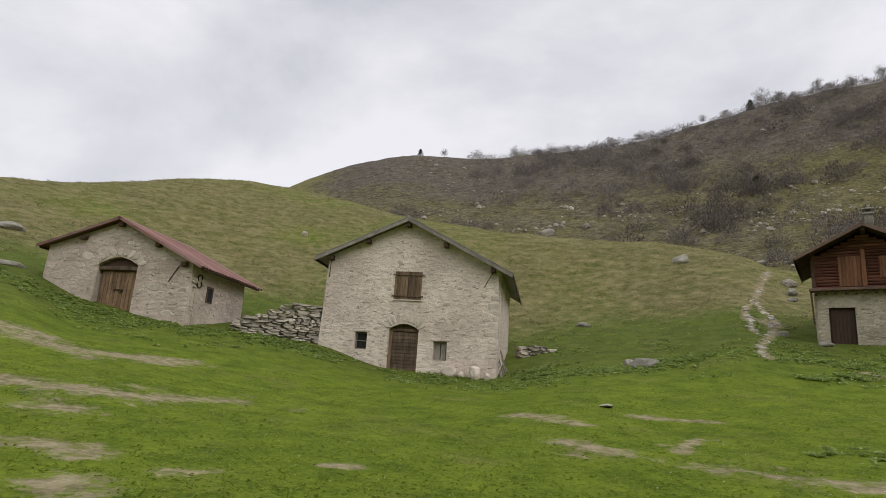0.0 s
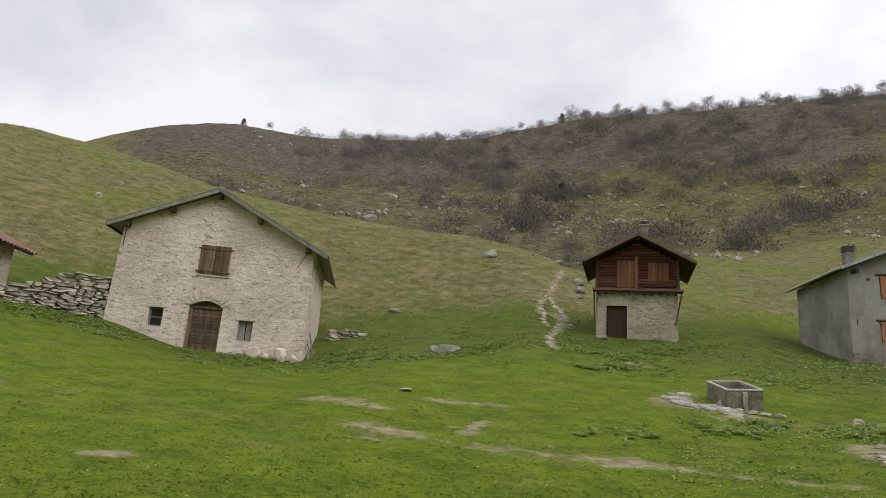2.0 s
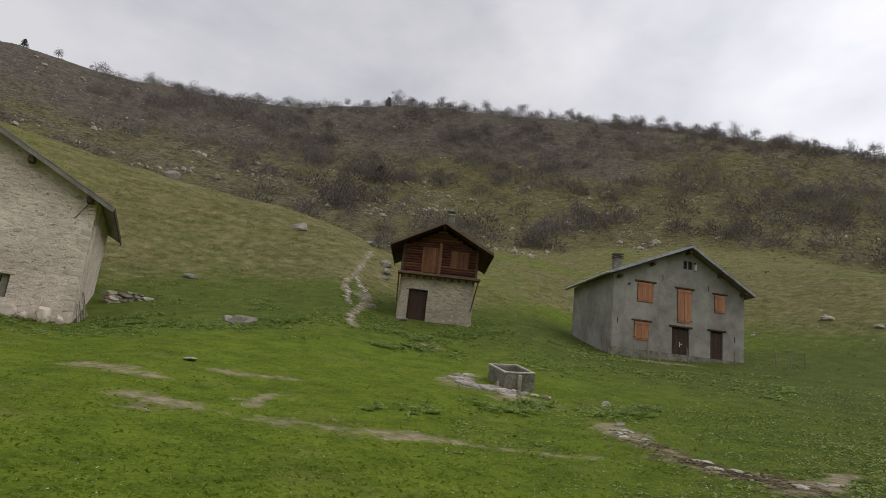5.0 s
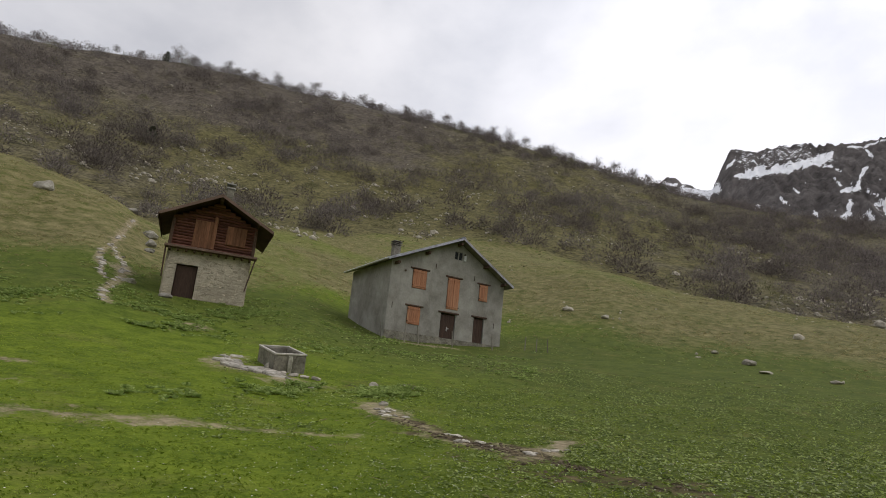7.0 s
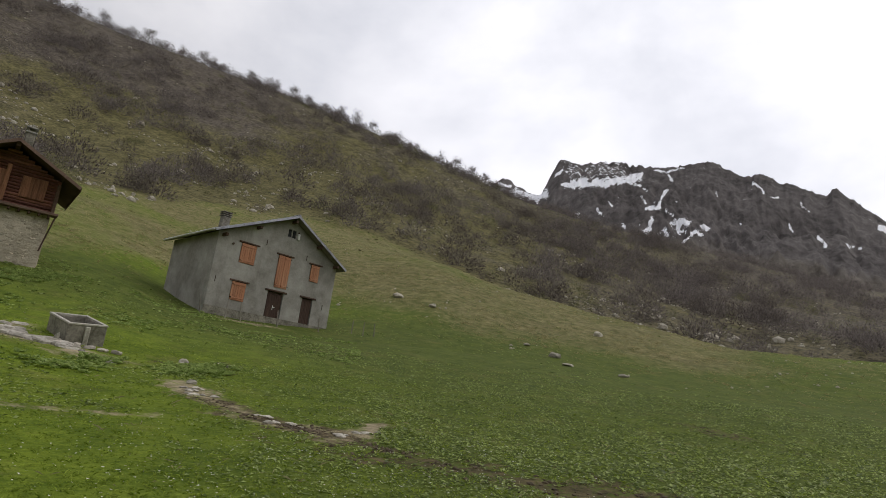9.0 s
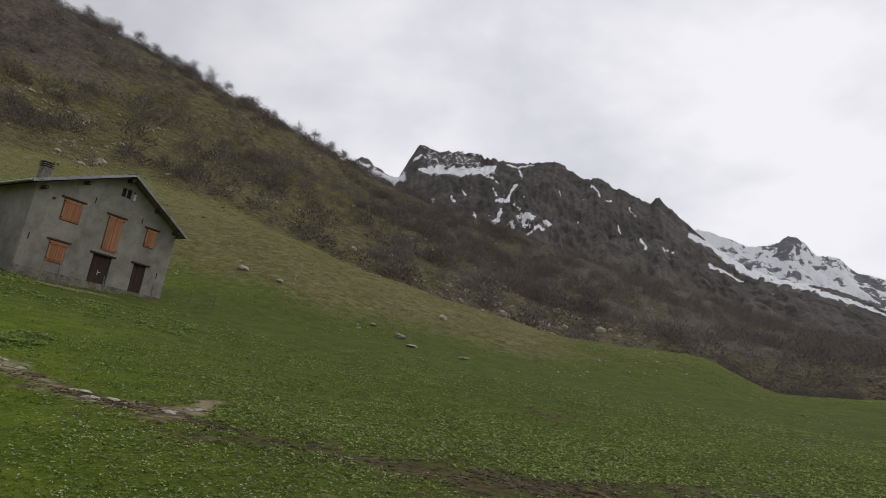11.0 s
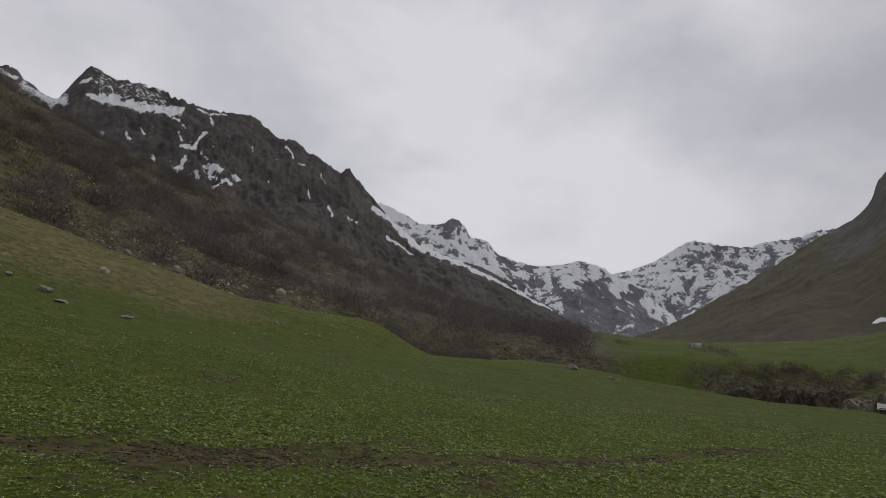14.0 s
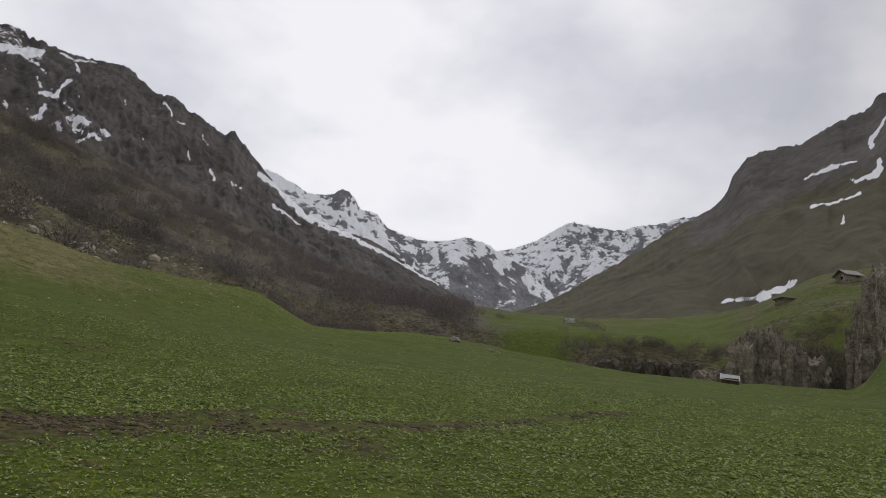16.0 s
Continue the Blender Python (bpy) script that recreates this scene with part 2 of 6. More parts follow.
def ground_material():
    """Alpine meadow: fresh grass, dry grass, bare earth and brushy hillside by the ground's cover attribute."""
    m, n, l, b = nodes_of("meadow", 0.95)
    b.inputs["Specular IOR Level"].default_value = 0.1
    co = place_of(n)
    at = n.new("ShaderNodeAttribute")
    at.attribute_name = "cover"
    sep = n.new("ShaderNodeSeparateColor")
    l.new(at.outputs["Color"], sep.inputs["Color"])
    fine, mid, broad = tex(n, l, co, 11.0, 6, 0.75), tex(n, l, co, 1.1, 8, 0.72), tex(n, l, co, 0.12, 6, 0.65)
    grain = calc(n, l, "ADD", calc(n, l, "MULTIPLY", fine, 0.5), calc(n, l, "MULTIPLY", mid, 0.5))
    grass = ramp(n, l, grain, 0.40, (0.058, 0.096, 0.006), 0.62, (0.186, 0.240, 0.022))
    lush = ramp(n, l, grain, 0.40, (0.044, 0.064, 0.011), 0.62, (0.122, 0.150, 0.030))
    grass = mix(n, l, at.outputs["Alpha"], grass, lush)
    worn = ramp(n, l, grain, 0.40, (0.085, 0.085, 0.020), 0.62, (0.215, 0.200, 0.065))
    patch = calc(n, l, "MULTIPLY", calc(n, l, "SUBTRACT", tex(n, l, co, 0.45, 7, 0.72), 0.53), 6.0, True)
    grass = mix(n, l, calc(n, l, "MULTIPLY", patch, 0.6), grass, worn)
    # terraces trodden along the contours of the slopes
    streak = tex(n, l, co, 0.9, 8, 0.72, (0.42, 0.42, 1.7))
    tuft = calc(n, l, "ADD", calc(n, l, "MULTIPLY", grain, 0.76), calc(n, l, "MULTIPLY", streak, 0.24))
    rag_ = tex(n, l, co, 3.5, 8, 0.75)
    dry = ramp(n, l, tuft, 0.41, (0.060, 0.057, 0.021), 0.60, (0.275, 0.240, 0.112))
    earth = ramp(n, l, rag_, 0.36, (0.17, 0.132, 0.082), 0.66, (0.47, 0.39, 0.27))
    heath = calc(n, l, "ADD", calc(n, l, "ADD", calc(n, l, "MULTIPLY", mid, 0.48), calc(n, l, "MULTIPLY", streak, 0.12)), calc(n, l, "MULTIPLY", tex(n, l, co, 0.30, 9, 0.78), 0.4))
    brush = ramp(n, l, heath, 0.43, (0.028, 0.025, 0.016), 0.57, (0.188, 0.164, 0.098))
    moss = ramp(n, l, heath, 0.42, (0.036, 0.036, 0.014), 0.57, (0.186, 0.163, 0.072))
    soil = n.new("ShaderNodeAttribute")
    soil.attribute_name = "soil"
    two = n.new("ShaderNodeSeparateColor")
    l.new(soil.outputs["Color"], two.inputs["Color"])
    mossy = calc(n, l, "SUBTRACT", calc(n, l, "ADD", tex(n, l, co, 0.05, 7, 0.7), calc(n, l, "MULTIPLY", two.outputs["Blue"], 0.19)), calc(n, l, "MULTIPLY", two.outputs["Green"], 0.12))
    brush = mix(n, l, calc(n, l, "MULTIPLY", calc(n, l, "SUBTRACT", mossy, 0.465), 7.0, True), brush, moss)
    mud = ramp(n, l, rag_, 0.38, (0.024, 0.018, 0.010), 0.64, (0.165, 0.125, 0.068))
    scrub = ramp(n, l, heath, 0.42, (0.042, 0.035, 0.029), 0.58, (0.172, 0.146, 0.115))
    rag = tex(n, l, co, 1.5, 9, 0.75)

    def patchy(value, wob, width, reach=1.3):
        return calc(n, l, "DIVIDE", calc(n, l, "SUBTRACT", calc(n, l, "ADD", value, calc(n, l, "MULTIPLY", calc(n, l, "SUBTRACT", wob, 0.5), reach)), 0.5), width, True)
    c = mix(n, l, patchy(sep.outputs["Red"], mid, 0.55), grass, dry)
    c = mix(n, l, patchy(sep.outputs["Blue"], broad, 0.35), c, brush)
    c = mix(n, l, patchy(two.outputs["Green"], broad, 0.5), c, scrub)
    c = mix(n, l, calc(n, l, "MULTIPLY", patchy(sep.outputs["Green"], tex(n, l, co, 3.2, 10, 0.8), 0.40, 2.7), 0.85), c, earth)
    c = mix(n, l, calc(n, l, "MULTIPLY", patchy(two.outputs["Red"], tex(n, l, co, 2.6, 10, 0.8), 0.25, 3.4), 0.9), c, mud)
    l.new(c, b.inputs["Base Color"])
    bump(n, l, b, grain, 0.8, 0.06)
    return m


def mountain_material(name, rock_dark, rock_light, low_dark, low_light, snow_level, patches=0.022, relief=14.0, ragged=4.6):
    """Rock with gullies full of snow above and dull brush below, by the mountain's own attributes."""
    m, n, l, b = nodes_of(name, 0.95)
    b.inputs["Specular IOR Level"].default_value = 0.1
    co = place_of(n)
    at = n.new("ShaderNodeAttribute")
    at.attribute_name = "cover"
    sep = n.new("ShaderNodeSeparateColor")
    l.new(at.outputs["Color"], sep.inputs["Color"])
    f1, f2 = tex(n, l, co, 0.010, 8, 0.65, (1, 1, 0.45)), tex(n, l, co, 0.05, 7, 0.7, (1, 1, 0.5))
    f = calc(n, l, "ADD", calc(n, l, "MULTIPLY", f1, 0.5), calc(n, l, "MULTIPLY", f2, 0.5))
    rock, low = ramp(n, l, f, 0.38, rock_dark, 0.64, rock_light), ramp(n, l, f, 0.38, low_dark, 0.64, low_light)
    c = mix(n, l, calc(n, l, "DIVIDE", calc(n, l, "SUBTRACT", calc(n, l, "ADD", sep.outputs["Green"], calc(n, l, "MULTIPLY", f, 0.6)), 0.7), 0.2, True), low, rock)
    drift = tex(n, l, co, patches, 10, 0.74, (1, 1, 0.6))
    snow = calc(n, l, "ADD", sep.outputs["Red"], calc(n, l, "MULTIPLY", calc(n, l, "SUBTRACT", calc(n, l, "ADD", calc(n, l, "MULTIPLY", drift, 0.7), calc(n, l, "MULTIPLY", f, 0.3)), 0.5), ragged))
    snow = calc(n, l, "DIVIDE", calc(n, l, "SUBTRACT", snow, snow_level), 0.07, True)
    c = mix(n, l, snow, c, (0.86, 0.87, 0.90))
    l.new(c, b.inputs["Base Color"])
    bump(n, l, b, f, 1.0, relief)
    return m


M_GROUND = ground_material()
# lower slopes coloured paler than their brush, to imitate haze
M_MOUNT = mountain_material("dark_rock_and_snow_hazed_foot", (0.048, 0.043, 0.041), (0.165, 0.149, 0.142), (0.085, 0.074, 0.061), (0.190, 0.168, 0.140), 0.60, 0.06, 10.0, 4.2)
# paler, bluer rock than the nearer peaks: distance haze put into the colour
M_FAR = mountain_material("snowy_rock_hazed", (0.13, 0.13, 0.14), (0.30, 0.30, 0.32), (0.09, 0.085, 0.085), (0.17, 0.16, 0.155), 0.54, 0.012, 14.0, 4.4)
M_RIGHT = mountain_material("grassy_mountain", (0.075, 0.070, 0.066), (0.165, 0.150, 0.135), (0.070, 0.065, 0.042), (0.132, 0.120, 0.080), 0.60, 0.05, 3.0, 2.2)


def rubble_material(name, dark, light, hollow_shade, share):
    """Mortar smeared over rubble: pale lumps with short level hollows between them, whose shade is put into the colour.
    """
    m, n, l, b = nodes_of(name, 0.95)
    co = place_of(n)
    lump, fine, broad = tex(n, l, co, 2.6, 5, 0.6, (1, 1, 1.9)), tex(n, l, co, 13.0, 5, 0.7), tex(n, l, co, 0.5, 4, 0.6)
    f = calc(n, l, "ADD", calc(n, l, "MULTIPLY", broad, 0.45), calc(n, l, "ADD", calc(n, l, "MULTIPLY", fine, 0.3), calc(n, l, "MULTIPLY", lump, 0.25)))
    c = ramp(n, l, f, 0.41, dark, 0.59, light)
    gap = calc(n, l, "MULTIPLY", calc(n, l, "SUBTRACT", calc(n, l, "ADD", share - 0.14, calc(n, l, "MULTIPLY", tex(n, l, co, 0.9, 4, 0.6), 0.28)), tex(n, l, co, 3.1, 7, 0.62, (1, 1, 2.0))), 8.0, True)
    c = mix(n, l, calc(n, l, "MULTIPLY", gap, 0.72), c, hollow_shade)
    l.new(c, b.inputs["Base Color"])
    bump(n, l, b, calc(n, l, "SUBTRACT", calc(n, l, "ADD", lump, calc(n, l, "MULTIPLY", fine, 0.35)), calc(n, l, "MULTIPLY", gap, 0.5)), 0.9, 0.10)
    return m


def cement_material():
    """Grey cement render: trowel clouds, patched areas and faint run-off stains."""
    m, n, l, b = nodes_of("grey_cement_render", 0.95)
    co = place_of(n)
    cloud, patch, fine = tex(n, l, co, 0.45, 6, 0.62), tex(n, l, co, 1.4, 5, 0.6), tex(n, l, co, 9.0, 5, 0.7)
    f = calc(n, l, "ADD", calc(n, l, "MULTIPLY", cloud, 0.5), calc(n, l, "ADD", calc(n, l, "MULTIPLY", patch, 0.3), calc(n, l, "MULTIPLY", fine, 0.2)))
    c = ramp(n, l, f, 0.40, (0.215, 0.203, 0.180), 0.60, (0.385, 0.370, 0.335))
    runs = calc(n, l, "MULTIPLY", calc(n, l, "SUBTRACT", tex(n, l, co, 2.2, 5, 0.65, (1, 1, 0.10)), 0.56), 5.0, True)
    c = mix(n, l, calc(n, l, "MULTIPLY", runs, 0.45), c, (0.150, 0.138, 0.118))
    pale = calc(n, l, "MULTIPLY", calc(n, l, "SUBTRACT", tex(n, l, co, 0.8, 4, 0.55), 0.58), 7.0, True)
    c = mix(n, l, calc(n, l, "MULTIPLY", pale, 0.35), c, (0.42, 0.40, 0.355))
    l.new(c, b.inputs["Base Color"])
    bump(n, l, b, f, 0.7, 0.012)
    return m


M_RENDER = rubble_material("lime_mortar_rubble", (0.56, 0.468, 0.398), (0.83, 0.722, 0.628), (0.30, 0.235, 0.182), 0.405)
M_BASE = rubble_material("grey_mortar_rubble", (0.35, 0.305, 0.236), (0.57, 0.505, 0.405), (0.17, 0.14, 0.108), 0.405)
M_BARN = rubble_material("old_lime_rubble", (0.43, 0.35, 0.292), (0.69, 0.585, 0.50), (0.21, 0.165, 0.13), 0.405)
M_STONE = surface("wall_stone", (0.46, 0.39, 0.328), (0.72, 0.635, 0.545), 3.0, 18.0, 0.9, 0.02, None, None, 0.16)
M_DRYSTONE = surface("dry_wall_stone", (0.23, 0.203, 0.168), (0.56, 0.505, 0.43), 3.0, 18.0, 0.9, 0.02, None, None, 0.35)
M_ROCK = surface("lichened_rock", (0.17, 0.158, 0.132), (0.42, 0.395, 0.335), 2.5, 11.0, 0.9, 0.06, (0.20, 0.195, 0.14), None, 0.2)
M_SCREE = surface("pale_scree", (0.25, 0.228, 0.185), (0.53, 0.488, 0.405), 2.5, 11.0, 0.9, 0.05, None, None, 0.25)
M_BASESTONE = surface("grey_base_stone", (0.31, 0.268, 0.205), (0.59, 0.518, 0.41), 3.0, 18.0, 0.9, 0.02, None, None, 0.25)
M_PAVER = surface("worn_tan_slab", (0.27, 0.245, 0.205), (0.58, 0.54, 0.465), 2.5, 11.0, 0.9, 0.04, (0.20, 0.18, 0.14), None, 0.3)
M_PLANK = surface("sun_bleached_brown_planks", (0.065, 0.042, 0.027), (0.30, 0.195, 0.115), 2.5, 22.0, 0.85, 0.006, (0.40, 0.26, 0.14), (1, 1, 0.12), 0.3)
M_BROWNROCK = surface("brown_gorge_rock", (0.060, 0.049, 0.039), (0.25, 0.212, 0.172), 0.45, 2.2, 0.95, 0.5, (0.085, 0.080, 0.045))
M_SHEET = surface("weathered_pale_sheet", (0.27, 0.27, 0.265), (0.43, 0.43, 0.42), 1.2, 9, 0.6, 0.004)
M_SLATE = surface("weathered_grey_roofing", (0.19, 0.183, 0.172), (0.36, 0.35, 0.33), 0.9, 10.0, 0.75, 0.01, (0.38, 0.36, 0.32))
M_BLUEROOF = surface("blue_grey_sheet_roof", (0.28, 0.287, 0.325), (0.46, 0.468, 0.52), 0.9, 8.0, 0.5, 0.006, (0.13, 0.13, 0.14), None, 0.12, 0.3)
# streaks down the slope imitate shading of the corrugations, besides real rust
M_RUST_RIB_SHADE = surface("red_painted_corrugated_iron_rib_shade", (0.165, 0.082, 0.070), (0.34, 0.185, 0.160), 0.9, 5.0, 0.6, 0.004, (0.36, 0.255, 0.225), (0.15, 3.2, 0.15), 0.15, 0.2)
M_WOOD = surface("weathered_brown_planks", (0.065, 0.045, 0.030), (0.22, 0.152, 0.098), 2.5, 22.0, 0.85, 0.006, (0.29, 0.195, 0.115), (1, 1, 0.12), 0.3)
M_OLDWOOD = surface("grey_brown_old_planks", (0.06, 0.043, 0.032), (0.165, 0.115, 0.08), 2.5, 22.0, 0.9, 0.006, (0.20, 0.15, 0.11), (1, 1, 0.15), 0.3)
M_GREYWOOD = surface("silvered_wood", (0.15, 0.135, 0.115), (0.34, 0.31, 0.265), 2.5, 22.0, 0.9, 0.005, None, (1, 1, 0.15), 0.2)
M_LOG = surface("red_brown_logs", (0.060, 0.025, 0.018), (0.165, 0.064, 0.046), 1.2, 16.0, 0.85, 0.008, (0.22, 0.098, 0.066), (0.15, 1, 1), 0.25)
M_LOGDOOR = surface("red_brown_boards", (0.095, 0.042, 0.024), (0.31, 0.145, 0.078), 1.6, 16.0, 0.8, 0.006, None, (1, 1, 0.12), 0.2)
M_DARKWOOD = surface("dark_stained_timber", (0.046, 0.028, 0.020), (0.125, 0.075, 0.053), 1.5, 14.0, 0.85, 0.006, None, None, 0.2)
M_FASCIA = surface("weathered_brown_fascia", (0.11, 0.070, 0.055), (0.24, 0.16, 0.125), 1.2, 16, 0.9, 0.006)
M_CEMENT = cement_material()
M_ORANGE = surface("orange_varnished_boards", (0.31, 0.135, 0.072), (0.48, 0.225, 0.125), 1.6, 18.0, 0.7, 0.004, (0.44, 0.25, 0.15), (1, 1, 0.12), 0.12)
M_DOOR = surface("dark_brown_door", (0.040, 0.024, 0.018), (0.085, 0.050, 0.036), 1.5, 16.0, 0.7, 0.004, None, (1, 1, 0.15), 0.1)
M_CONCRETE = surface("stained_concrete", (0.105, 0.096, 0.077), (0.34, 0.315, 0.262), 1.4, 11.0, 0.9, 0.01, (0.085, 0.077, 0.055))
M_IRON = surface("rusty_iron", (0.03, 0.022, 0.018), (0.09, 0.055, 0.035), 5, 40, 0.6, 0.002, None, None, 0, 0.6)
M_GLASS = surface("dark_pane", (0.02, 0.022, 0.025), (0.035, 0.037, 0.04), 1, 6, 0.15, 0.001)
M_PALE = surface("pale_painted_metal", (0.55, 0.55, 0.53), (0.72, 0.72, 0.70), 1, 9, 0.5, 0.002)
# dark mottling imitates shadows in the cracks of the rock
M_CLIFF = surface("cliff_rock", (0.115, 0.095, 0.075), (0.55, 0.48, 0.39), 0.45, 2.2, 0.95, 0.5, (0.085, 0.075, 0.050))


# ---- builders ----
def quick_mesh(name, verts, tris, material, smooth=False):
    """A mesh from arrays of points and of triangles or quads."""
    k = tris.shape[1]
    me = bpy.data.meshes.new(name)
    me.vertices.add(len(verts))
    me.vertices.foreach_set("co", np.asarray(verts, np.float32).ravel())
    me.loops.add(tris.size)
    me.loops.foreach_set("vertex_index", np.asarray(tris, np.int32).ravel())
    me.polygons.add(len(tris))
    me.polygons.foreach_set("loop_start", np.arange(len(tris), dtype=np.int32) * k)
    me.polygons.foreach_set("use_smooth", np.full(len(tris), smooth))
    me.update(calc_edges=True)
    me.materials.append(material)
    return me


def part(name, bm, material, parent=None, label="", smooth=False):
    """Links a bmesh as one mesh object under a thing or a part."""
    me = bpy.data.meshes.new(name)
    bmesh.ops.recalc_face_normals(bm, faces=bm.faces)
    bm.to_mesh(me)
    bm.free()
    me.materials.append(material)
    if smooth:
        me.polygons.foreach_set("use_smooth", [True] * len(me.polygons))
    ob = new(name, me)
    ob.parent = parent
    return tagged(ob, label)


def thing(name, m, label, category, group="", kind=""):
    ob = new(name)
    ob.empty_display_size = 0.3
    ob.matrix_world = m
    return tagged(ob, label, category, group, kind)


def box(x0, x1, y0, y1, z0, z1, bevel=0.0, bm=None):
    own = bm is None
    bm = bm or bmesh.new()
    made = bmesh.ops.create_cube(bm, size=1.0, matrix=Matrix.LocRotScale(((x0 + x1) / 2, (y0 + y1) / 2, (z0 + z1) / 2), None, (x1 - x0, y1 - y0, z1 - z0)))
    if bevel:
        edges = list({e for v in made["verts"] for e in v.link_edges})
        bmesh.ops.bevel(bm, geom=edges, offset=bevel, segments=1, affect="EDGES")
    return bm


def prism(profile, y0, y1, holes=()):
    """A slab with the outline (s, z) and holes, from y0 back to y1."""
    bm = bmesh.new()
    edges = []
    for loop in (profile, *holes):
        vs = [bm.verts.new((s, y0, z)) for s, z in loop]
        edges += [bm.edges.new((vs[k], vs[(k + 1) % len(vs)])) for k in range(len(vs))]
    made = bmesh.ops.triangle_fill(bm, use_beauty=True, use_dissolve=False, edges=edges, normal=(0, -1, 0))
    faces = [g for g in made["geom"] if isinstance(g, bmesh.types.BMFace)]
    out = bmesh.ops.extrude_face_region(bm, geom=faces)
    for v in (g for g in out["geom"] if isinstance(g, bmesh.types.BMVert)):
        v.co.y = y1
    return bm


def slab_between(p0, p1, y0, y1, thick):
    """A roof slab whose top runs from p0 to p1 (s, z), from y0 back to y1."""
    (a, b), (c, d) = p0, p1
    k = math.hypot(c - a, d - b)
    n = (-(d - b) / k * thick, (c - a) / k * thick)
    if n[1] > 0:
        n = (-n[0], -n[1])
    return prism([(a, b), (c, d), (c + n[0], d + n[1]), (a + n[0], b + n[1])], y0, y1)


def rod(a, b, r0, r1=None, sides=6, bm=None):
    """A round tapered rod from a to b."""
    bm = bm or bmesh.new()
    a, b = Vector(a), Vector(b)
    m = Matrix.Translation((a + b) / 2) @ (b - a).to_track_quat("Z", "Y").to_matrix().to_4x4()
    bmesh.ops.create_cone(bm, cap_ends=True, segments=sides, radius1=r0, radius2=r0 if r1 is None else r1, depth=(b - a).length, matrix=m)
    return bm


def rect(s0, s1, z0, z1):
    return [(s0, z0), (s1, z0), (s1, z1), (s0, z1)]


def arched(s0, s1, z0, z1, rise_):
    """A doorway's outline with a shallow arch."""
    return [(s0, z0), (s1, z0)] + [(s1 + (s0 - s1) * k / 10, z1 - rise_ + rise_ * math.sin(math.pi * k / 10)) for k in range(11)]


def boulder_mesh(name, size, seed, material, cuts=3, rough=0.24):
    """An angular stone of about the given size, standing on z = 0."""
    bm = bmesh.new()
    bmesh.ops.create_icosphere(bm, subdivisions=cuts, radius=0.5)
    off = Vector((seed * 7.3, seed * 3.1, seed * 1.7))
    pick = random.Random(seed)
    planes = [(Vector((pick.gauss(0, 1), pick.gauss(0, 1), pick.gauss(0, 1))).normalized(), pick.uniform(0.66, 0.9)) for _ in range(11)]
    for v in bm.verts:
        d = v.co.normalized()
        k = 1 + rough * (noise.noise(d * 1.6 + off) + 0.5 * noise.noise(d * 4.1 + off))
        for axis, far_ in planes:
            k = min(k, far_ / max(d.dot(axis), 0.3))
        v.co = Vector((d.x * size[0], d.y * size[1], d.z * size[2])) * (0.5 * k) + Vector((0, 0, size[2] * 0.33))
    me = bpy.data.meshes.new(name)
    bm.to_mesh(me)
    bm.free()
    me.materials.append(material)
    return me


def height(x, y):
    return float(ground(np.array([x]), np.array([y]))[0])


# ---- the ground ----
def line_mask(x, y, points, width):
    """1 on a line through the points, falling to 0 at the given half width."""
    best = np.full(x.shape, 1e9)
    for (ax, ay), (bx, by) in zip(points[:-1], points[1:]):
        t = np.clip(((x - ax) * (bx - ax) + (y - ay) * (by - ay)) / ((bx - ax) ** 2 + (by - ay) ** 2), 0, 1)
        best = np.minimum(best, np.hypot(x - ax - t * (bx - ax), y - ay - t * (by - ay)))
    ragged = best * (1 + 1.1 * fbm(x / 0.9, y / 0.9, 3, 91)) + 0.5 * width * fbm(x / 2.3 + 7, y / 2.3, 2, 92)
    return np.clip(0.98 - 0.34 * ragged / width, 0, 1) * (best < 3.2 * width)


def step(a, b, v):
    t = np.clip((v - a) / (b - a), 0, 1)
    return t * t * (3 - 2 * t)


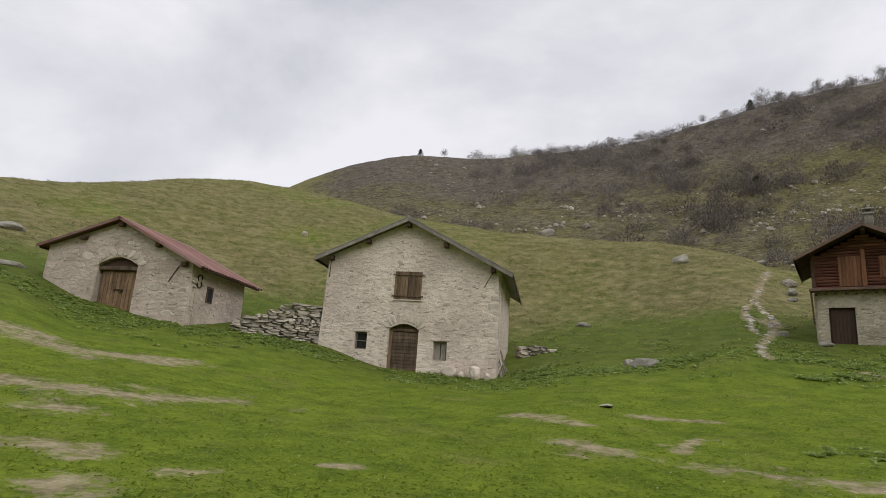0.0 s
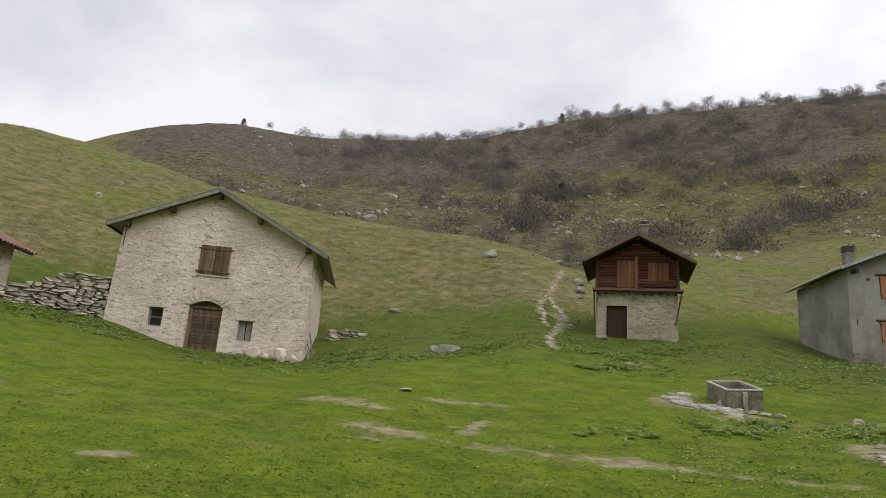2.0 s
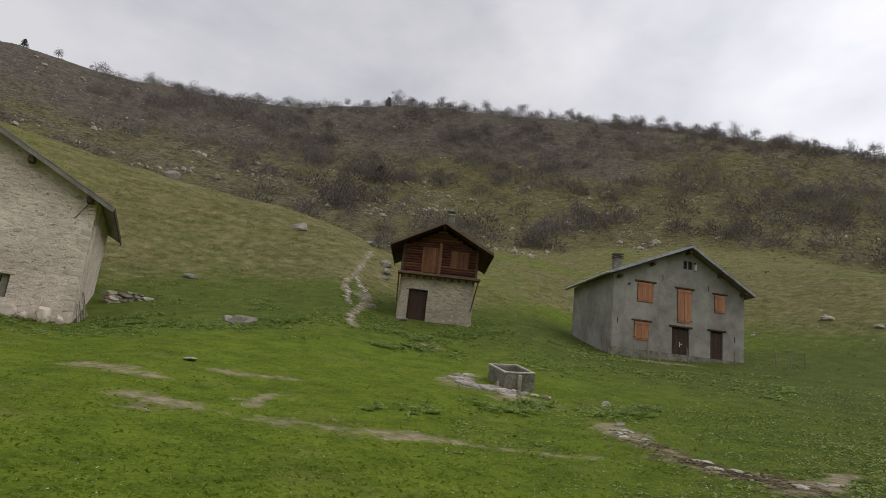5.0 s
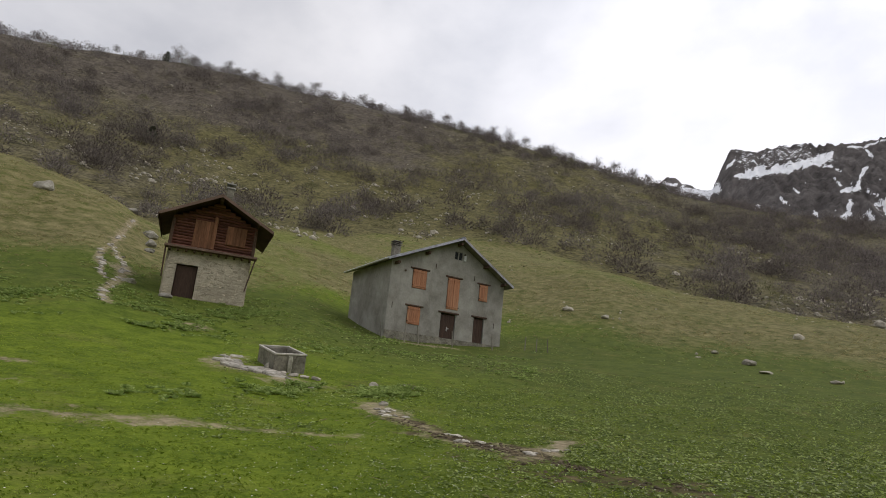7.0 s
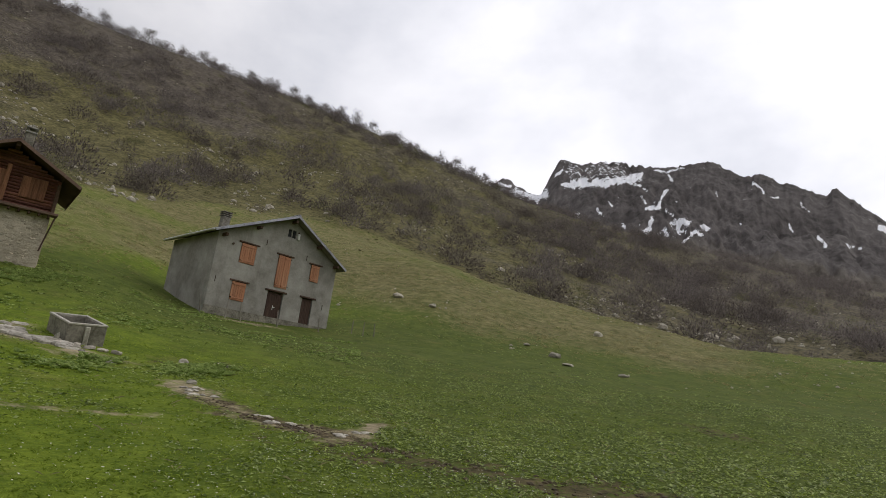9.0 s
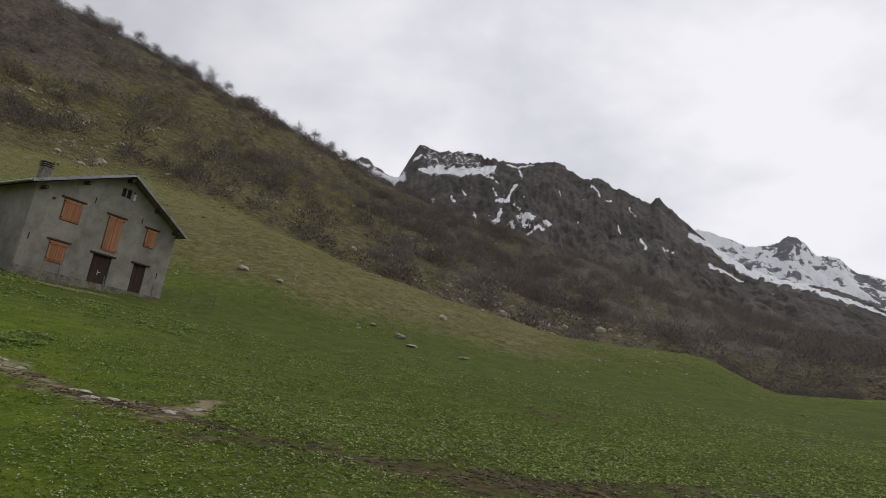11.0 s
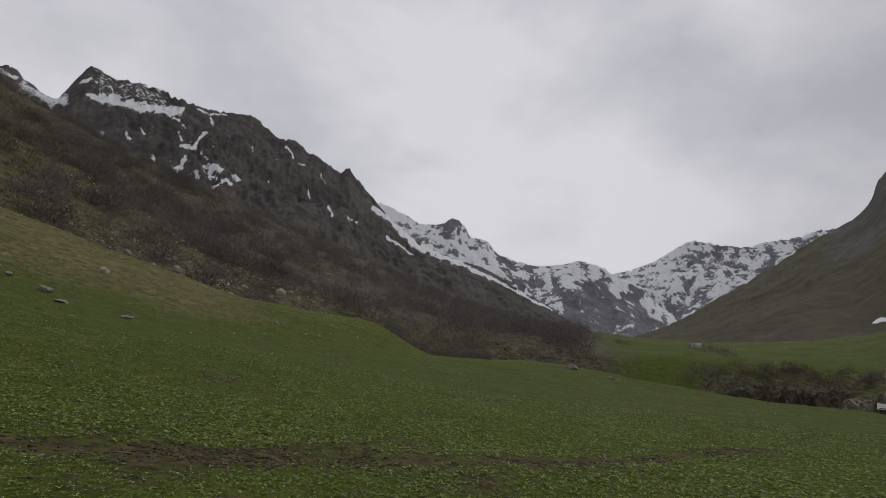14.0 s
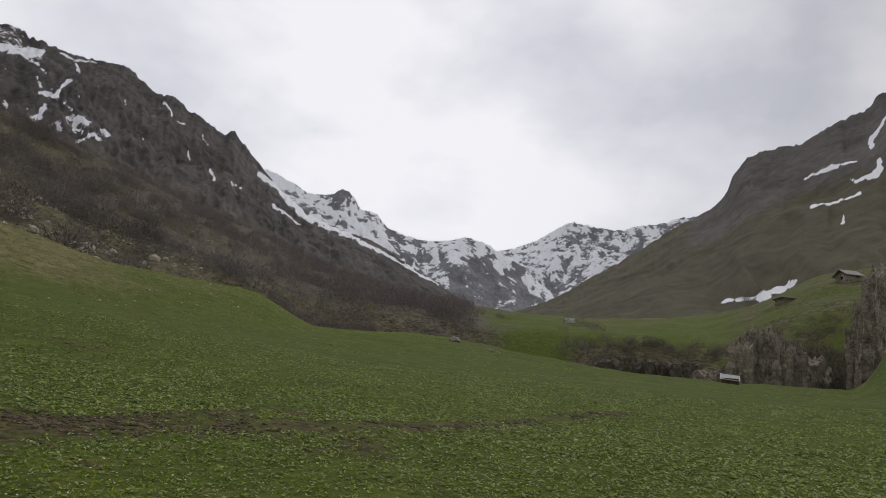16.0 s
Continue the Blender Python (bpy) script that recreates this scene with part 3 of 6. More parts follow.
DIRT = [      # bare earth: points and half width
    ([(-16.8, 16.9), (-15.1, 17.4), (-13.9, 17.65), (-12.6, 17.8), (-11.2, 18.3), (-10.0, 20.4)], 0.68),
    ([(-17.0, 18.4), (-15.4, 18.6), (-13.6, 18.7)], 0.41),
    ([(-11.6, 12.0), (-10.6, 12.3), (-9.75, 12.55), (-8.55, 12.85), (-7.45, 13.4), (-6.9, 14.6), (-6.15, 15.9)], 0.57),
    ([(-7.9, 10.8), (-7.2, 11.0)], 0.38), ([(-4.8, 6.9), (-4.25, 6.7)], 0.41), ([(-4.0, 8.0), (-3.75, 8.15)], 0.24), ([(-6.4, 8.7), (-5.5, 8.4)], 0.24),
    ([(-2.4, 9.6), (-2.2, 9.7)], 0.16),
    ([(1.1, 16.8), (1.85, 15.8), (2.35, 15.2)], 0.32), ([(1.6, 13.1), (2.05, 12.6), (2.5, 12.35)], 0.35), ([(4.1, 17.25), (4.8, 17.2), (6.0, 16.8)], 0.16), ([(4.7, 14.3), (3.75, 12.7)], 0.20),
    ([(3.9, 11.0), (4.2, 11.4), (4.9, 10.75), (5.5, 10.5), (6.4, 10.0), (7.1, 9.4)], 0.32), ([(7.1, 9.4), (8.0, 8.8), (8.6, 8.3)], 0.19),
    ([(25.4, 54.0), (21.8, 47.8), (19.2, 43.5), (18.3, 40.2), (18.0, 38.3), (16.9, 36.0), (14.5, 32.2), (13.5, 30.3), (12.6, 28.0)], 0.24), ([(19.2, 43.5), (17.0, 40.0), (16.0, 37.1), (15.0, 34.2)], 0.22), ([(17.7, 38.0), (16.6, 35.6)], 0.42),
    ([(13.4, 18.9), (12.4, 18.0), (12.4, 17.1), (13.0, 16.2), (12.9, 14.8)], 0.52),
    ([(12.4, 11.2), (11.6, 10.1), (11.3, 9.1), (10.8, 8.0), (10.4, 6.9), (10.6, 6.1), (10.5, 5.4)], 0.30), ([(10.5, 5.4), (11.6, 5.6), (12.8, 5.9)], 0.26),
    ([(30.8, 26.4), (32.2, 25.8), (34.0, 25.0)], 0.61), ([(14.5, 24.2), (15.2, 24.6)], 0.54),
]

MUD = [       # wet trodden ground along the trickle
    ([(11.3, 9.1), (10.8, 8.0), (10.4, 6.9), (10.55, 6.1), (10.3, 5.1), (9.9, 4.0)], 0.39),
    ([(9.0, 4.2), (9.35, 3.85), (9.75, 3.35), (9.9, 2.8), (9.8, 2.05), (9.55, 1.4), (9.6, 0.8), (9.45, 0.1), (9.7, -0.8), (9.9, -1.8), (10.2, -2.9), (10.1, -3.7), (10.55, -4.7)], 0.85),
    ([(10.0, 4.4), (9.85, 3.4), (9.9, 2.9)], 0.59), ([(10.1, 0.1), (9.9, -0.8), (10.5, -2.1), (11.2, -3.2)], 0.65),
    ([(10.7, -5.7), (10.65, -6.9), (11.0, -9.1), (11.55, -10.6), (13.1, -15.4)], 0.55), ([(14.6, 13.3), (15.6, 13.2)], 0.65), ([(23.0, -0.7), (21.8, -1.8)], 0.45),
]


def soil(x, y):
    """Mud and dense scrub at (x, y), each 0 to 1."""
    a, r = np.degrees(np.arctan2(x, y)), np.hypot(x, y)
    mud = np.zeros_like(r)
    for points, width in MUD:
        mud = np.maximum(mud, line_mask(x, y, points, width))
    scrub = step(200, 260, r + 40 * fbm(x / 45, y / 45, 3, 64)) * step(-21, -11, a) * (1 - 0.75 * step(44.7, 61.4, a)) * (1 - step(77.4, 87.9, a))
    scrub = np.maximum(scrub, step(79.6, 94.1, a) * (1 - step(125.5, 137.4, a)) * step(120, 170, r) * (0.75 + 0.5 * fbm(x / 40, y / 40, 3, 65)))
    mossy = step(18, 40, a) * (1 - step(66, 81.7, a)) * (1 - step(230, 290, r))
    return np.clip(np.stack([0.83 * mud, scrub, mossy, 1 + 0 * r], -1), 0, 1)


def cover(x, y):
    """Dry grass, bare earth, brush and lush growth at (x, y), each 0 to 1."""
    a, r = np.degrees(np.arctan2(x, y)), np.hypot(x, y)
    rb = curve(HEADING, R_BROW, (a + 95) % 360 - 95)
    dry = 1.1 * step(36, 52, r) * step(-6.9, 5.7, a) * (1 - step(70.6, 102.5, a)) + 0.98 * step(34, 56, r) * (1 - step(-6.9, 5.7, a))
    side = step(25.7, 37.5, a + 5 * fbm(x / 8, y / 8, 2, 73)) * (1 - step(87.9, 119.5, a + 12 * fbm(x / 10, y / 10, 3, 74)))
    dry = dry + side * (0.95 * step(rb * (0.46 + 0.06 * step(59.2, 38.6, a)), rb * 0.72, r) - dry)
    dry += 0.3 * fbm(x / 9, y / 9, 3, 71) + 0.18 * step(4, 10, r) * (1 - step(20, 32, r)) * (1 - step(28.9, 59.2, a))
    brush = step(1.06, 1.3, r / rb) * step(-23, -11, a)
    brush = brush + step(27.8, 35.5, a) * (1 - step(71.7, 80.7, a)) * (step(1.15, 1.45, r / rb) - brush)
    brush = brush * (1 - 0.35 * step(141.4, 153.6, a))
    brush = brush * (1 - 0.85 * step(124.5, 130.4, a) * (1 - step(133.3, 137.4, a)) * step(128, 150, r)) * (1 - 0.75 * step(133.3, 137.4, a) * (1 - step(145.5, 150.6, a)) * step(156, 176, r))
    dry = dry + 0.36 * step(123.5, 138.4, a) * step(110, 160, r) + 0.3 * step(123.5, 133.3, a) * step(200, 330, r)
    lush = step(22, 36, r) * (1 - step(44, 58, r)) * 0.8 + 0.9 * step(33.7, 76.3, a) * (1 - step(70, 110, r)) * step(3, 6, r) + 0.9 * step(115.4, 129.4, a) * step(60, 110, r)
    dirt = np.zeros_like(r)
    for points, width in DIRT:
        dirt = np.maximum(dirt, line_mask(x, y, points, width))
    return np.clip(np.stack([dry, dirt, brush, lush], -1), 0, 1)


def build_ground():
    heads = np.concatenate([np.arange(-50, 170, 0.36), np.arange(170, 310, 3.0)])
    rings = np.concatenate([np.geomspace(1.0, 6.0, 12), np.geomspace(6.15, 60, 125), np.geomspace(61, 330, 120), np.geomspace(336, 4800, 50)])
    aa, rr = np.meshgrid(np.radians(heads), rings, indexing="ij")
    x, y = rr * np.sin(aa), rr * np.cos(aa)
    z = np.concatenate([ground(x[k:k + 80], y[k:k + 80]) for k in range(0, len(heads), 80)])
    na, nr = x.shape
    verts = np.concatenate([np.stack([x, y, z], -1).reshape(-1, 3), [[0, 0, height(0, 0)]]])
    i, j = np.meshgrid(np.arange(na), np.arange(nr - 1), indexing="ij")
    i2 = (i + 1) % na
    quads = np.stack([i * nr + j, i * nr + j + 1, i2 * nr + j + 1, i2 * nr + j], -1).reshape(-1, 4)
    hub = np.stack([np.full(na, na * nr), np.arange(na) * nr, (np.arange(na) + 1) % na * nr], -1)
    tris = np.concatenate([quads[:, [0, 1, 2]], quads[:, [0, 2, 3]], hub])
    me = quick_mesh("ground", verts, tris, M_GROUND, True)
    c = np.concatenate([cover(x.ravel(), y.ravel()), [[0, 0, 0, 0]]])
    me.color_attributes.new("cover", "FLOAT_COLOR", "POINT").data.foreach_set("color", c.astype(np.float32).ravel())
    c = np.concatenate([soil(x.ravel(), y.ravel()), [[0, 0, 0, 1]]])
    me.color_attributes.new("soil", "FLOAT_COLOR", "POINT").data.foreach_set("color", c.astype(np.float32).ravel())
    ob = tagged(new("ground", me), "green alpine meadow rising into dry grassy and brushy slopes", "ground", kind="structure")
    return ob


build_ground()


# ---- mountains ----
def drifts(h, e, lines):
    """1 on the lines (heading, rise) of lying snow, falling off past each one's half width in degrees; ragged and broken."""
    hw = h + 0.30 * fbm(h * 1.7, e * 1.7, 3, 201) + 0.05 * fbm(h * 5, e * 5, 2, 203)
    ew = e + 0.24 * fbm(h * 1.7 + 9, e * 1.7, 3, 202) + 0.06 * fbm(h * 5, e * 5 + 5, 2, 204)
    thick = 1.0 + 0.75 * fbm(h * 2.3, e * 2.3, 2, 205)
    best = np.zeros_like(h)
    for width, points in lines:
        if len(points) == 1:
            points = points * 2
        for (ax, ay), (bx, by) in zip(points[:-1], points[1:]):
            t = np.clip(((hw - ax) * (bx - ax) + (ew - ay) * (by - ay)) / ((bx - ax) ** 2 + (by - ay) ** 2 + 1e-9), 0, 1)
            best = np.maximum(best, np.clip(1.35 - 0.75 * np.hypot(hw - ax - t * (bx - ax), ew - ay - t * (by - ay)) / (width * thick), 0, 1))
    return best


def mountain(name, label, material, crest_at, far, near, low, seed, snow, rock, gully=0.10, cells=(420, 130), jag=0.012, ripple=0.30):
    """A mountain flank from its crest (heading and rise in degrees) at distance far down to its foot at distance near."""
    az, el = zip(*crest_at)
    heads = np.linspace(az[0], az[-1], cells[0])
    v = np.concatenate([np.linspace(0, 1, cells[1]), [1.06, 1.15]])
    hh, vv = np.meshgrid(heads, v, indexing="ij")
    crest = curve(az, el, heads)[:, None]
    rad = near + (far - near) * vv
    wide = max(3, int(9.0 / (heads[1] - heads[0])))
    soft_crest = np.convolve(np.pad(crest[:, 0], wide, mode="edge"), np.ones(2 * wide + 1) / (2 * wide + 1), mode="valid")[:, None]
    crest = soft_crest + (crest - soft_crest) * np.clip(vv, 0, 1) ** 2.5
    top = far * np.tan(np.radians(crest))
    u = np.clip(vv, 0, 1)
    z = low + (top - low) * (0.72 * u + 0.28 * u**2.2)
    cell = far * 0.075
    gx, gy = np.radians(hh) * far / cell, u * (far - near) / cell * 0.42
    warp = 0.5 * fbm(gx * 0.5, gy * 0.8, 2, seed + 3)
    ridges = 1 - 2 * np.abs(fbm(gx * 0.8 + 0.5 * gy + warp, gy * 0.8 + warp, 4, seed))
    fine = 1 - 2 * np.abs(fbm(gx * 3.2 + gy + 2 * warp, gy * 3.2, 4, seed + 5))
    ribs = 1 - 2 * np.abs(fbm(gx * 7.0 + 1.5 * gy + 2 * warp, gy * 1.7, 3, seed + 7))
    fade = np.clip(u * 5, 0, 1) * np.clip((1.02 - u) * 4, 0.0, 1)
    z = z + top * gully * fade * (0.75 * (ridges - 0.5) + ripple * (fine - 0.5) + 0.35 * ripple * (ribs - 0.5))
    z = z + top * jag * (1 - 2 * np.abs(fbm(gx * 9, gy * 2 + 3.1, 3, seed + 9))) * np.clip(u * 2 - 0.9, 0, 1)
    z = np.where(vv > 1, top - (vv - 1) * far * 0.8, z)
    x, y = rad * np.sin(np.radians(hh)), rad * np.cos(np.radians(hh))
    na, nr = x.shape
    i, j = np.meshgrid(np.arange(na - 1), np.arange(nr - 1), indexing="ij")
    quads = np.stack([i * nr + j, i * nr + j + 1, (i + 1) * nr + j + 1, (i + 1) * nr + j], -1).reshape(-1, 4)
    me = quick_mesh(name, np.stack([x, y, z], -1).reshape(-1, 3), quads, material, True)
    e = np.degrees(np.arctan2(z - EYE, rad))
    below = curve(az, el, heads)[:, None] - e
    s = snow(hh, e, below, ridges, fine, ribs) + 0 * u
    rk = rock(hh, u, ridges, fine) + 0 * u
    c = np.stack([s, rk, 0 * u, 1 + 0 * u], -1)
    me.color_attributes.new("cover", "FLOAT_COLOR", "POINT").data.foreach_set("color", np.clip(c, 0, 1).astype(np.float32).ravel())
    return tagged(new(name, me), label, "mountain", kind="structure")


FAR_CREST = [(121, 11.5), (125, 12.4), (128.6, 13.1), (131.1, 14.1), (133.1, 15.2), (134.0, 15.9), (134.8, 16.1), (136.6, 15.8), (138.6, 15.5), (140.6, 15.9), (143.1, 16.3), (144.6, 16.7), (150, 17)]
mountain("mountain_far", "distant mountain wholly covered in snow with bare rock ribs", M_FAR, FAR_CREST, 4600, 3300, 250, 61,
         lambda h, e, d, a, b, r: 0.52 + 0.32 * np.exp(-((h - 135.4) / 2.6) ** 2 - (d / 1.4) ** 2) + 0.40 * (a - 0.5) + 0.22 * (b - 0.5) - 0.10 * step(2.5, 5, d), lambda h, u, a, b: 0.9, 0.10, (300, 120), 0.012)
MIDDLE_CREST = [(100, 16.5), (103, 17.4), (104.9, 17.5), (107.6, 16.8), (109.5, 16.1), (111.1, 16.2), (112.6, 16.95), (113.6, 16.3), (114.5, 15.4), (115.8, 15.2), (117.1, 14.1), (119.1, 13.6), (120.6, 13.3), (122.6, 13.45), (124.8, 13.95), (126.9, 13.5), (128.4, 12.6), (130.4, 11.8), (131.8, 10.5), (133.5, 9.35), (136, 7.4)]
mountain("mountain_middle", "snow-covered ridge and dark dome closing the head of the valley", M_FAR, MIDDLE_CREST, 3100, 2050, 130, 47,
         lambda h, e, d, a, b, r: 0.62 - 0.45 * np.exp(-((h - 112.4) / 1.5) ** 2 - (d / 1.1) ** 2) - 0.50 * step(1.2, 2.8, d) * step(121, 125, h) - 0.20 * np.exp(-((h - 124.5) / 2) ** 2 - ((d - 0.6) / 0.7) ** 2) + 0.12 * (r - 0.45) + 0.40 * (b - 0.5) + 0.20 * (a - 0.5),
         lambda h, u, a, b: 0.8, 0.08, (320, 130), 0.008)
ROCKY_CREST = [(64, 19.0), (68, 19.6), (70, 19.9), (71.8, 20.1), (72.8, 20.85), (73.4, 20.9), (74.4, 20.3), (75.2, 20.1), (76.6, 19.7), (77.5, 21.3), (77.9, 22.2), (78.6, 23.0), (79.8, 22.75), (82.4, 22.9), (84.1, 22.9), (85.7, 22.7), (87.9, 22.5), (90.1, 22.6), (92.2, 22.9), (93.5, 22.2), (94.7, 21.5), (95.9, 21.6), (97.8, 20.9), (99.2, 20.4), (101.1, 19.7), (101.7, 20.1), (102.6, 19.4), (103.8, 18.4),
               (104.9, 17.4), (106.3, 16.3), (107.8, 15.3), (109.7, 14.2), (111.6, 13.6), (113.6, 13.1), (115.6, 12.7), (118.2, 11.6), (120.8, 10.3), (123.3, 9.0), (125.7, 7.6), (129, 5.5)]
ROCKY_SNOW = [
    (0.30, [(69.5, 19.7), (72, 19.8), (74, 19.8), (76.4, 19.5), (77.2, 19.9)]), (0.14, [(72.6, 20.5), (73.6, 20.5)]),
    (0.26, [(79.0, 20.85), (81.2, 21.1), (82.8, 21.15), (84.9, 21.55), (86.0, 21.8)]), (0.12, [(78.2, 21.6), (78.8, 22.2)]), (0.07, [(87.4, 22.25), (90.0, 22.45)]),
    (0.10, [(88.5, 22.0), (88.8, 21.4)]), (0.13, [(88.5, 20.7), (87.9, 19.8), (87.4, 18.8)]), (0.26, [(87.6, 19.1), (86.9, 18.9)]), (0.13, [(87.2, 18.0), (86.8, 16.9)]), (0.12, [(88.4, 18.8), (88.9, 18.4)]),
    (0.20, [(89.2, 17.7), (90.4, 17.9)]), (0.20, [(91.3, 17.7), (92.0, 17.2)]), (0.10, [(90.8, 16.7), (89.7, 15.9), (88.9, 15.6)]),
    (0.12, [(80.3, 18.2), (80.0, 17.2)]), (0.14, [(82.2, 18.9), (82.6, 18.3)]), (0.12, [(85.7, 21.1), (86.5, 20.5)]), (0.08, [(84.6, 17.6), (84.9, 17.2)]), (0.07, [(84.2, 20.0)]), (0.08, [(89.3, 19.6)]),
    (0.09, [(83.2, 19.6), (83.6, 19.2)]), (0.08, [(86.2, 20.0), (86.6, 19.4)]), (0.10, [(89.6, 17.1), (90.2, 16.9)]), (0.08, [(88.2, 17.2), (88.6, 16.8)]), (0.10, [(90.9, 17.1), (91.6, 16.6)]), (0.06, [(92.6, 20.4), (93.0, 19.9)]), (0.06, [(94.2, 18.2), (94.5, 17.6)]), (0.07, [(98.2, 17.6), (98.6, 17.0)]), (0.06, [(86.1, 17.6)]), (0.06, [(81.2, 17.4)]),
    (0.07, [(95.6, 21.0), (96.6, 20.3)]), (0.06, [(97.1, 19.9), (97.6, 19.7)]), (0.05, [(99.4, 19.2), (99.8, 18.6)]), (0.12, [(100.5, 16.4), (100.8, 15.8)]), (0.08, [(102.4, 15.7), (103.2, 15.4)]),
    (0.20, [(104.6, 17.0), (106.2, 16.2), (107.8, 15.2)]), (0.24, [(107.6, 15.0), (109.7, 14.0), (111.6, 13.4), (113.6, 12.9)]), (0.12, [(113.6, 12.9), (115.4, 12.3), (117.4, 11.6), (119.8, 10.6), (122.3, 9.4)]), (0.10, [(106.2, 14.6), (109.0, 13.2)]),
]
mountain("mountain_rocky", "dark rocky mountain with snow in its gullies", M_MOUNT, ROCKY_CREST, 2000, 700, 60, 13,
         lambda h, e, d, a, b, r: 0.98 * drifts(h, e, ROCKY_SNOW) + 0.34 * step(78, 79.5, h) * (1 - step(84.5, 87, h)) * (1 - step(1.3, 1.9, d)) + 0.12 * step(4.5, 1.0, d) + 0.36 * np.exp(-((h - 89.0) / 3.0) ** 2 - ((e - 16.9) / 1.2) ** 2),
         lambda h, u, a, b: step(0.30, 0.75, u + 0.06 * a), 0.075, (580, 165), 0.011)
RIGHT_CREST = [(123, 5.6), (129, 7.3), (133.5, 9.2), (136.9, 11.4), (140.3, 13.5), (143.7, 15.8), (147.2, 17.8), (148.1, 18.9), (148.5, 20.0), (149.7, 21.6), (151.8, 22.2), (153.8, 22.4), (155.6, 23.3), (156.4, 23.8), (158.6, 24.5), (159.7, 25.4), (162.4, 25.7), (168, 26), (176, 24), (190, 20)]
RIGHT_SNOW = [(0.14, [(147.9, 9.7), (150.0, 10.0)]), (0.34, [(150.6, 10.2), (152.0, 10.7), (153.2, 11.4)]), (0.12, [(154.5, 17.4), (156.5, 17.8), (158.0, 18.2)]), (0.11, [(153.9, 19.8), (155.7, 20.3), (157.6, 20.8)]),
              (0.20, [(157.5, 19.3), (159.1, 19.5), (159.4, 20.5)]), (0.16, [(158.8, 21.6), (159.1, 22.4), (159.9, 23.8)]), (0.12, [(156.5, 15.9), (156.6, 16.6)]), (0.10, [(161, 25.1), (162.4, 25.2)])]
mountain("mountain_grassy", "steep brown-green mountain with dark crags and a few snow patches", M_RIGHT, RIGHT_CREST, 1300, 330, 22, 29,
         lambda h, e, d, a, b, r: 1.0 * drifts(h, e, RIGHT_SNOW), lambda h, u, a, b: step(0.60, 0.80, u + 0.10 * a) * step(140, 150, h), 0.042, (460, 150), 0.012, 0.06)
mountain("mountain_left", "bare grey rock summit beyond the hill", M_RIGHT,
         [(-72, 18), (-57, 18.2), (-48, 16.8), (-44.5, 15.9), (-43.1, 15.2), (-42.0, 14.9), (-40.8, 14.0), (-39.5, 12.6), (-36, 10)], 900, 420, 60, 83,
         lambda h, e, d, a, b, r: 0.1, lambda h, u, a, b: 1.0, 0.03, (120, 60), 0.008)


# ---- building pieces ----
def piece(name, me, parent, at, turn=(0, 0, 0), scale=(1, 1, 1)):
    """One object on shared mesh data, a child of its thing."""
    ob = new(name, me)
    ob.parent = parent
    ob.matrix_basis = Matrix.LocRotScale(at, Euler(turn), scale)
    return ob


def flat_stone_mesh(name, seed, material, sides=7, square=0.0):
    """An irregular rounded stone face, one metre across, its face towards -y and its back at y = 0.5."""
    rnd = random.Random(seed)
    bm = bmesh.new()
    rings = []
    angles = [2 * math.pi * (k + rnd.uniform(-0.3, 0.3)) / sides for k in range(sides)]
    radii = [rnd.uniform(0.40, 0.55) / max(abs(math.cos(a)), abs(math.sin(a))) ** square for a in angles]
    for y, f in ((0.5, 1.0), (-0.25, 1.0), (-0.5, 0.80)):
        rings.append([bm.verts.new((math.cos(a) * r * f, y + (rnd.uniform(-0.12, 0.12) if y < 0 else 0), math.sin(a) * r * f)) for a, r in zip(angles, radii)])
    for a, b in zip(rings[:-1], rings[1:]):
        for k in range(sides):
            bm.faces.new((a[k], a[(k + 1) % sides], b[(k + 1) % sides], b[k]))
    bm.faces.new(rings[-1])
    bmesh.ops.recalc_face_normals(bm, faces=bm.faces)
    me = bpy.data.meshes.new(name)
    bm.to_mesh(me)
    bm.free()
    me.materials.append(material)
    return me


def inside(point, loop):
    s, z = point
    odd = False
    for (a, b), (c, d) in zip(loop, loop[1:] + loop[:1]):
        if (b > z) != (d > z) and s < (c - a) * (z - b) / (d - b) + a:
            odd = not odd
    return odd


def rubble(wall, outline, holes, count, meshes, size, flat, proud, rnd, clear=0.12, floor=-9.0):
    """Stones that show through the mortar of a wall in the plane y = 0, each a piece of its own."""
    s0, s1 = min(p[0] for p in outline), max(p[0] for p in outline)
    z0, z1 = max(min(p[1] for p in outline), floor), max(p[1] for p in outline)
    taken, made, tries = [], 0, 0
    while made < count and tries < count * 60:
        tries += 1
        w = rnd.uniform(*size)
        h = w * rnd.uniform(*flat)
        s, z = rnd.uniform(s0, s1), rnd.uniform(z0, z1)
        if not all(inside((s + a * w * 0.5, z + b * h * 0.5), outline) for a, b in ((-1, -1), (1, -1), (1, 1), (-1, 1))):
            continue
        if any(min(p[0] for p in q) - clear - w / 2 < s < max(p[0] for p in q) + clear + w / 2 and min(p[1] for p in q) - clear - h / 2 < z < max(p[1] for p in q) + clear + h / 2 for q in holes):
            continue
        if any(abs(s - a) < (w + c) * 0.47 and abs(z - b) < (h + d) * 0.47 for a, b, c, d in taken):
            continue
        taken.append((s, z, w, h))
        made += 1
        piece("stone", rnd.choice(meshes), wall, (s, 0.03 - rnd.uniform(*proud), z), (rnd.uniform(-0.06, 0.06), rnd.uniform(-0.25, 0.25), rnd.uniform(-0.05, 0.05)), (w, 0.08, h))


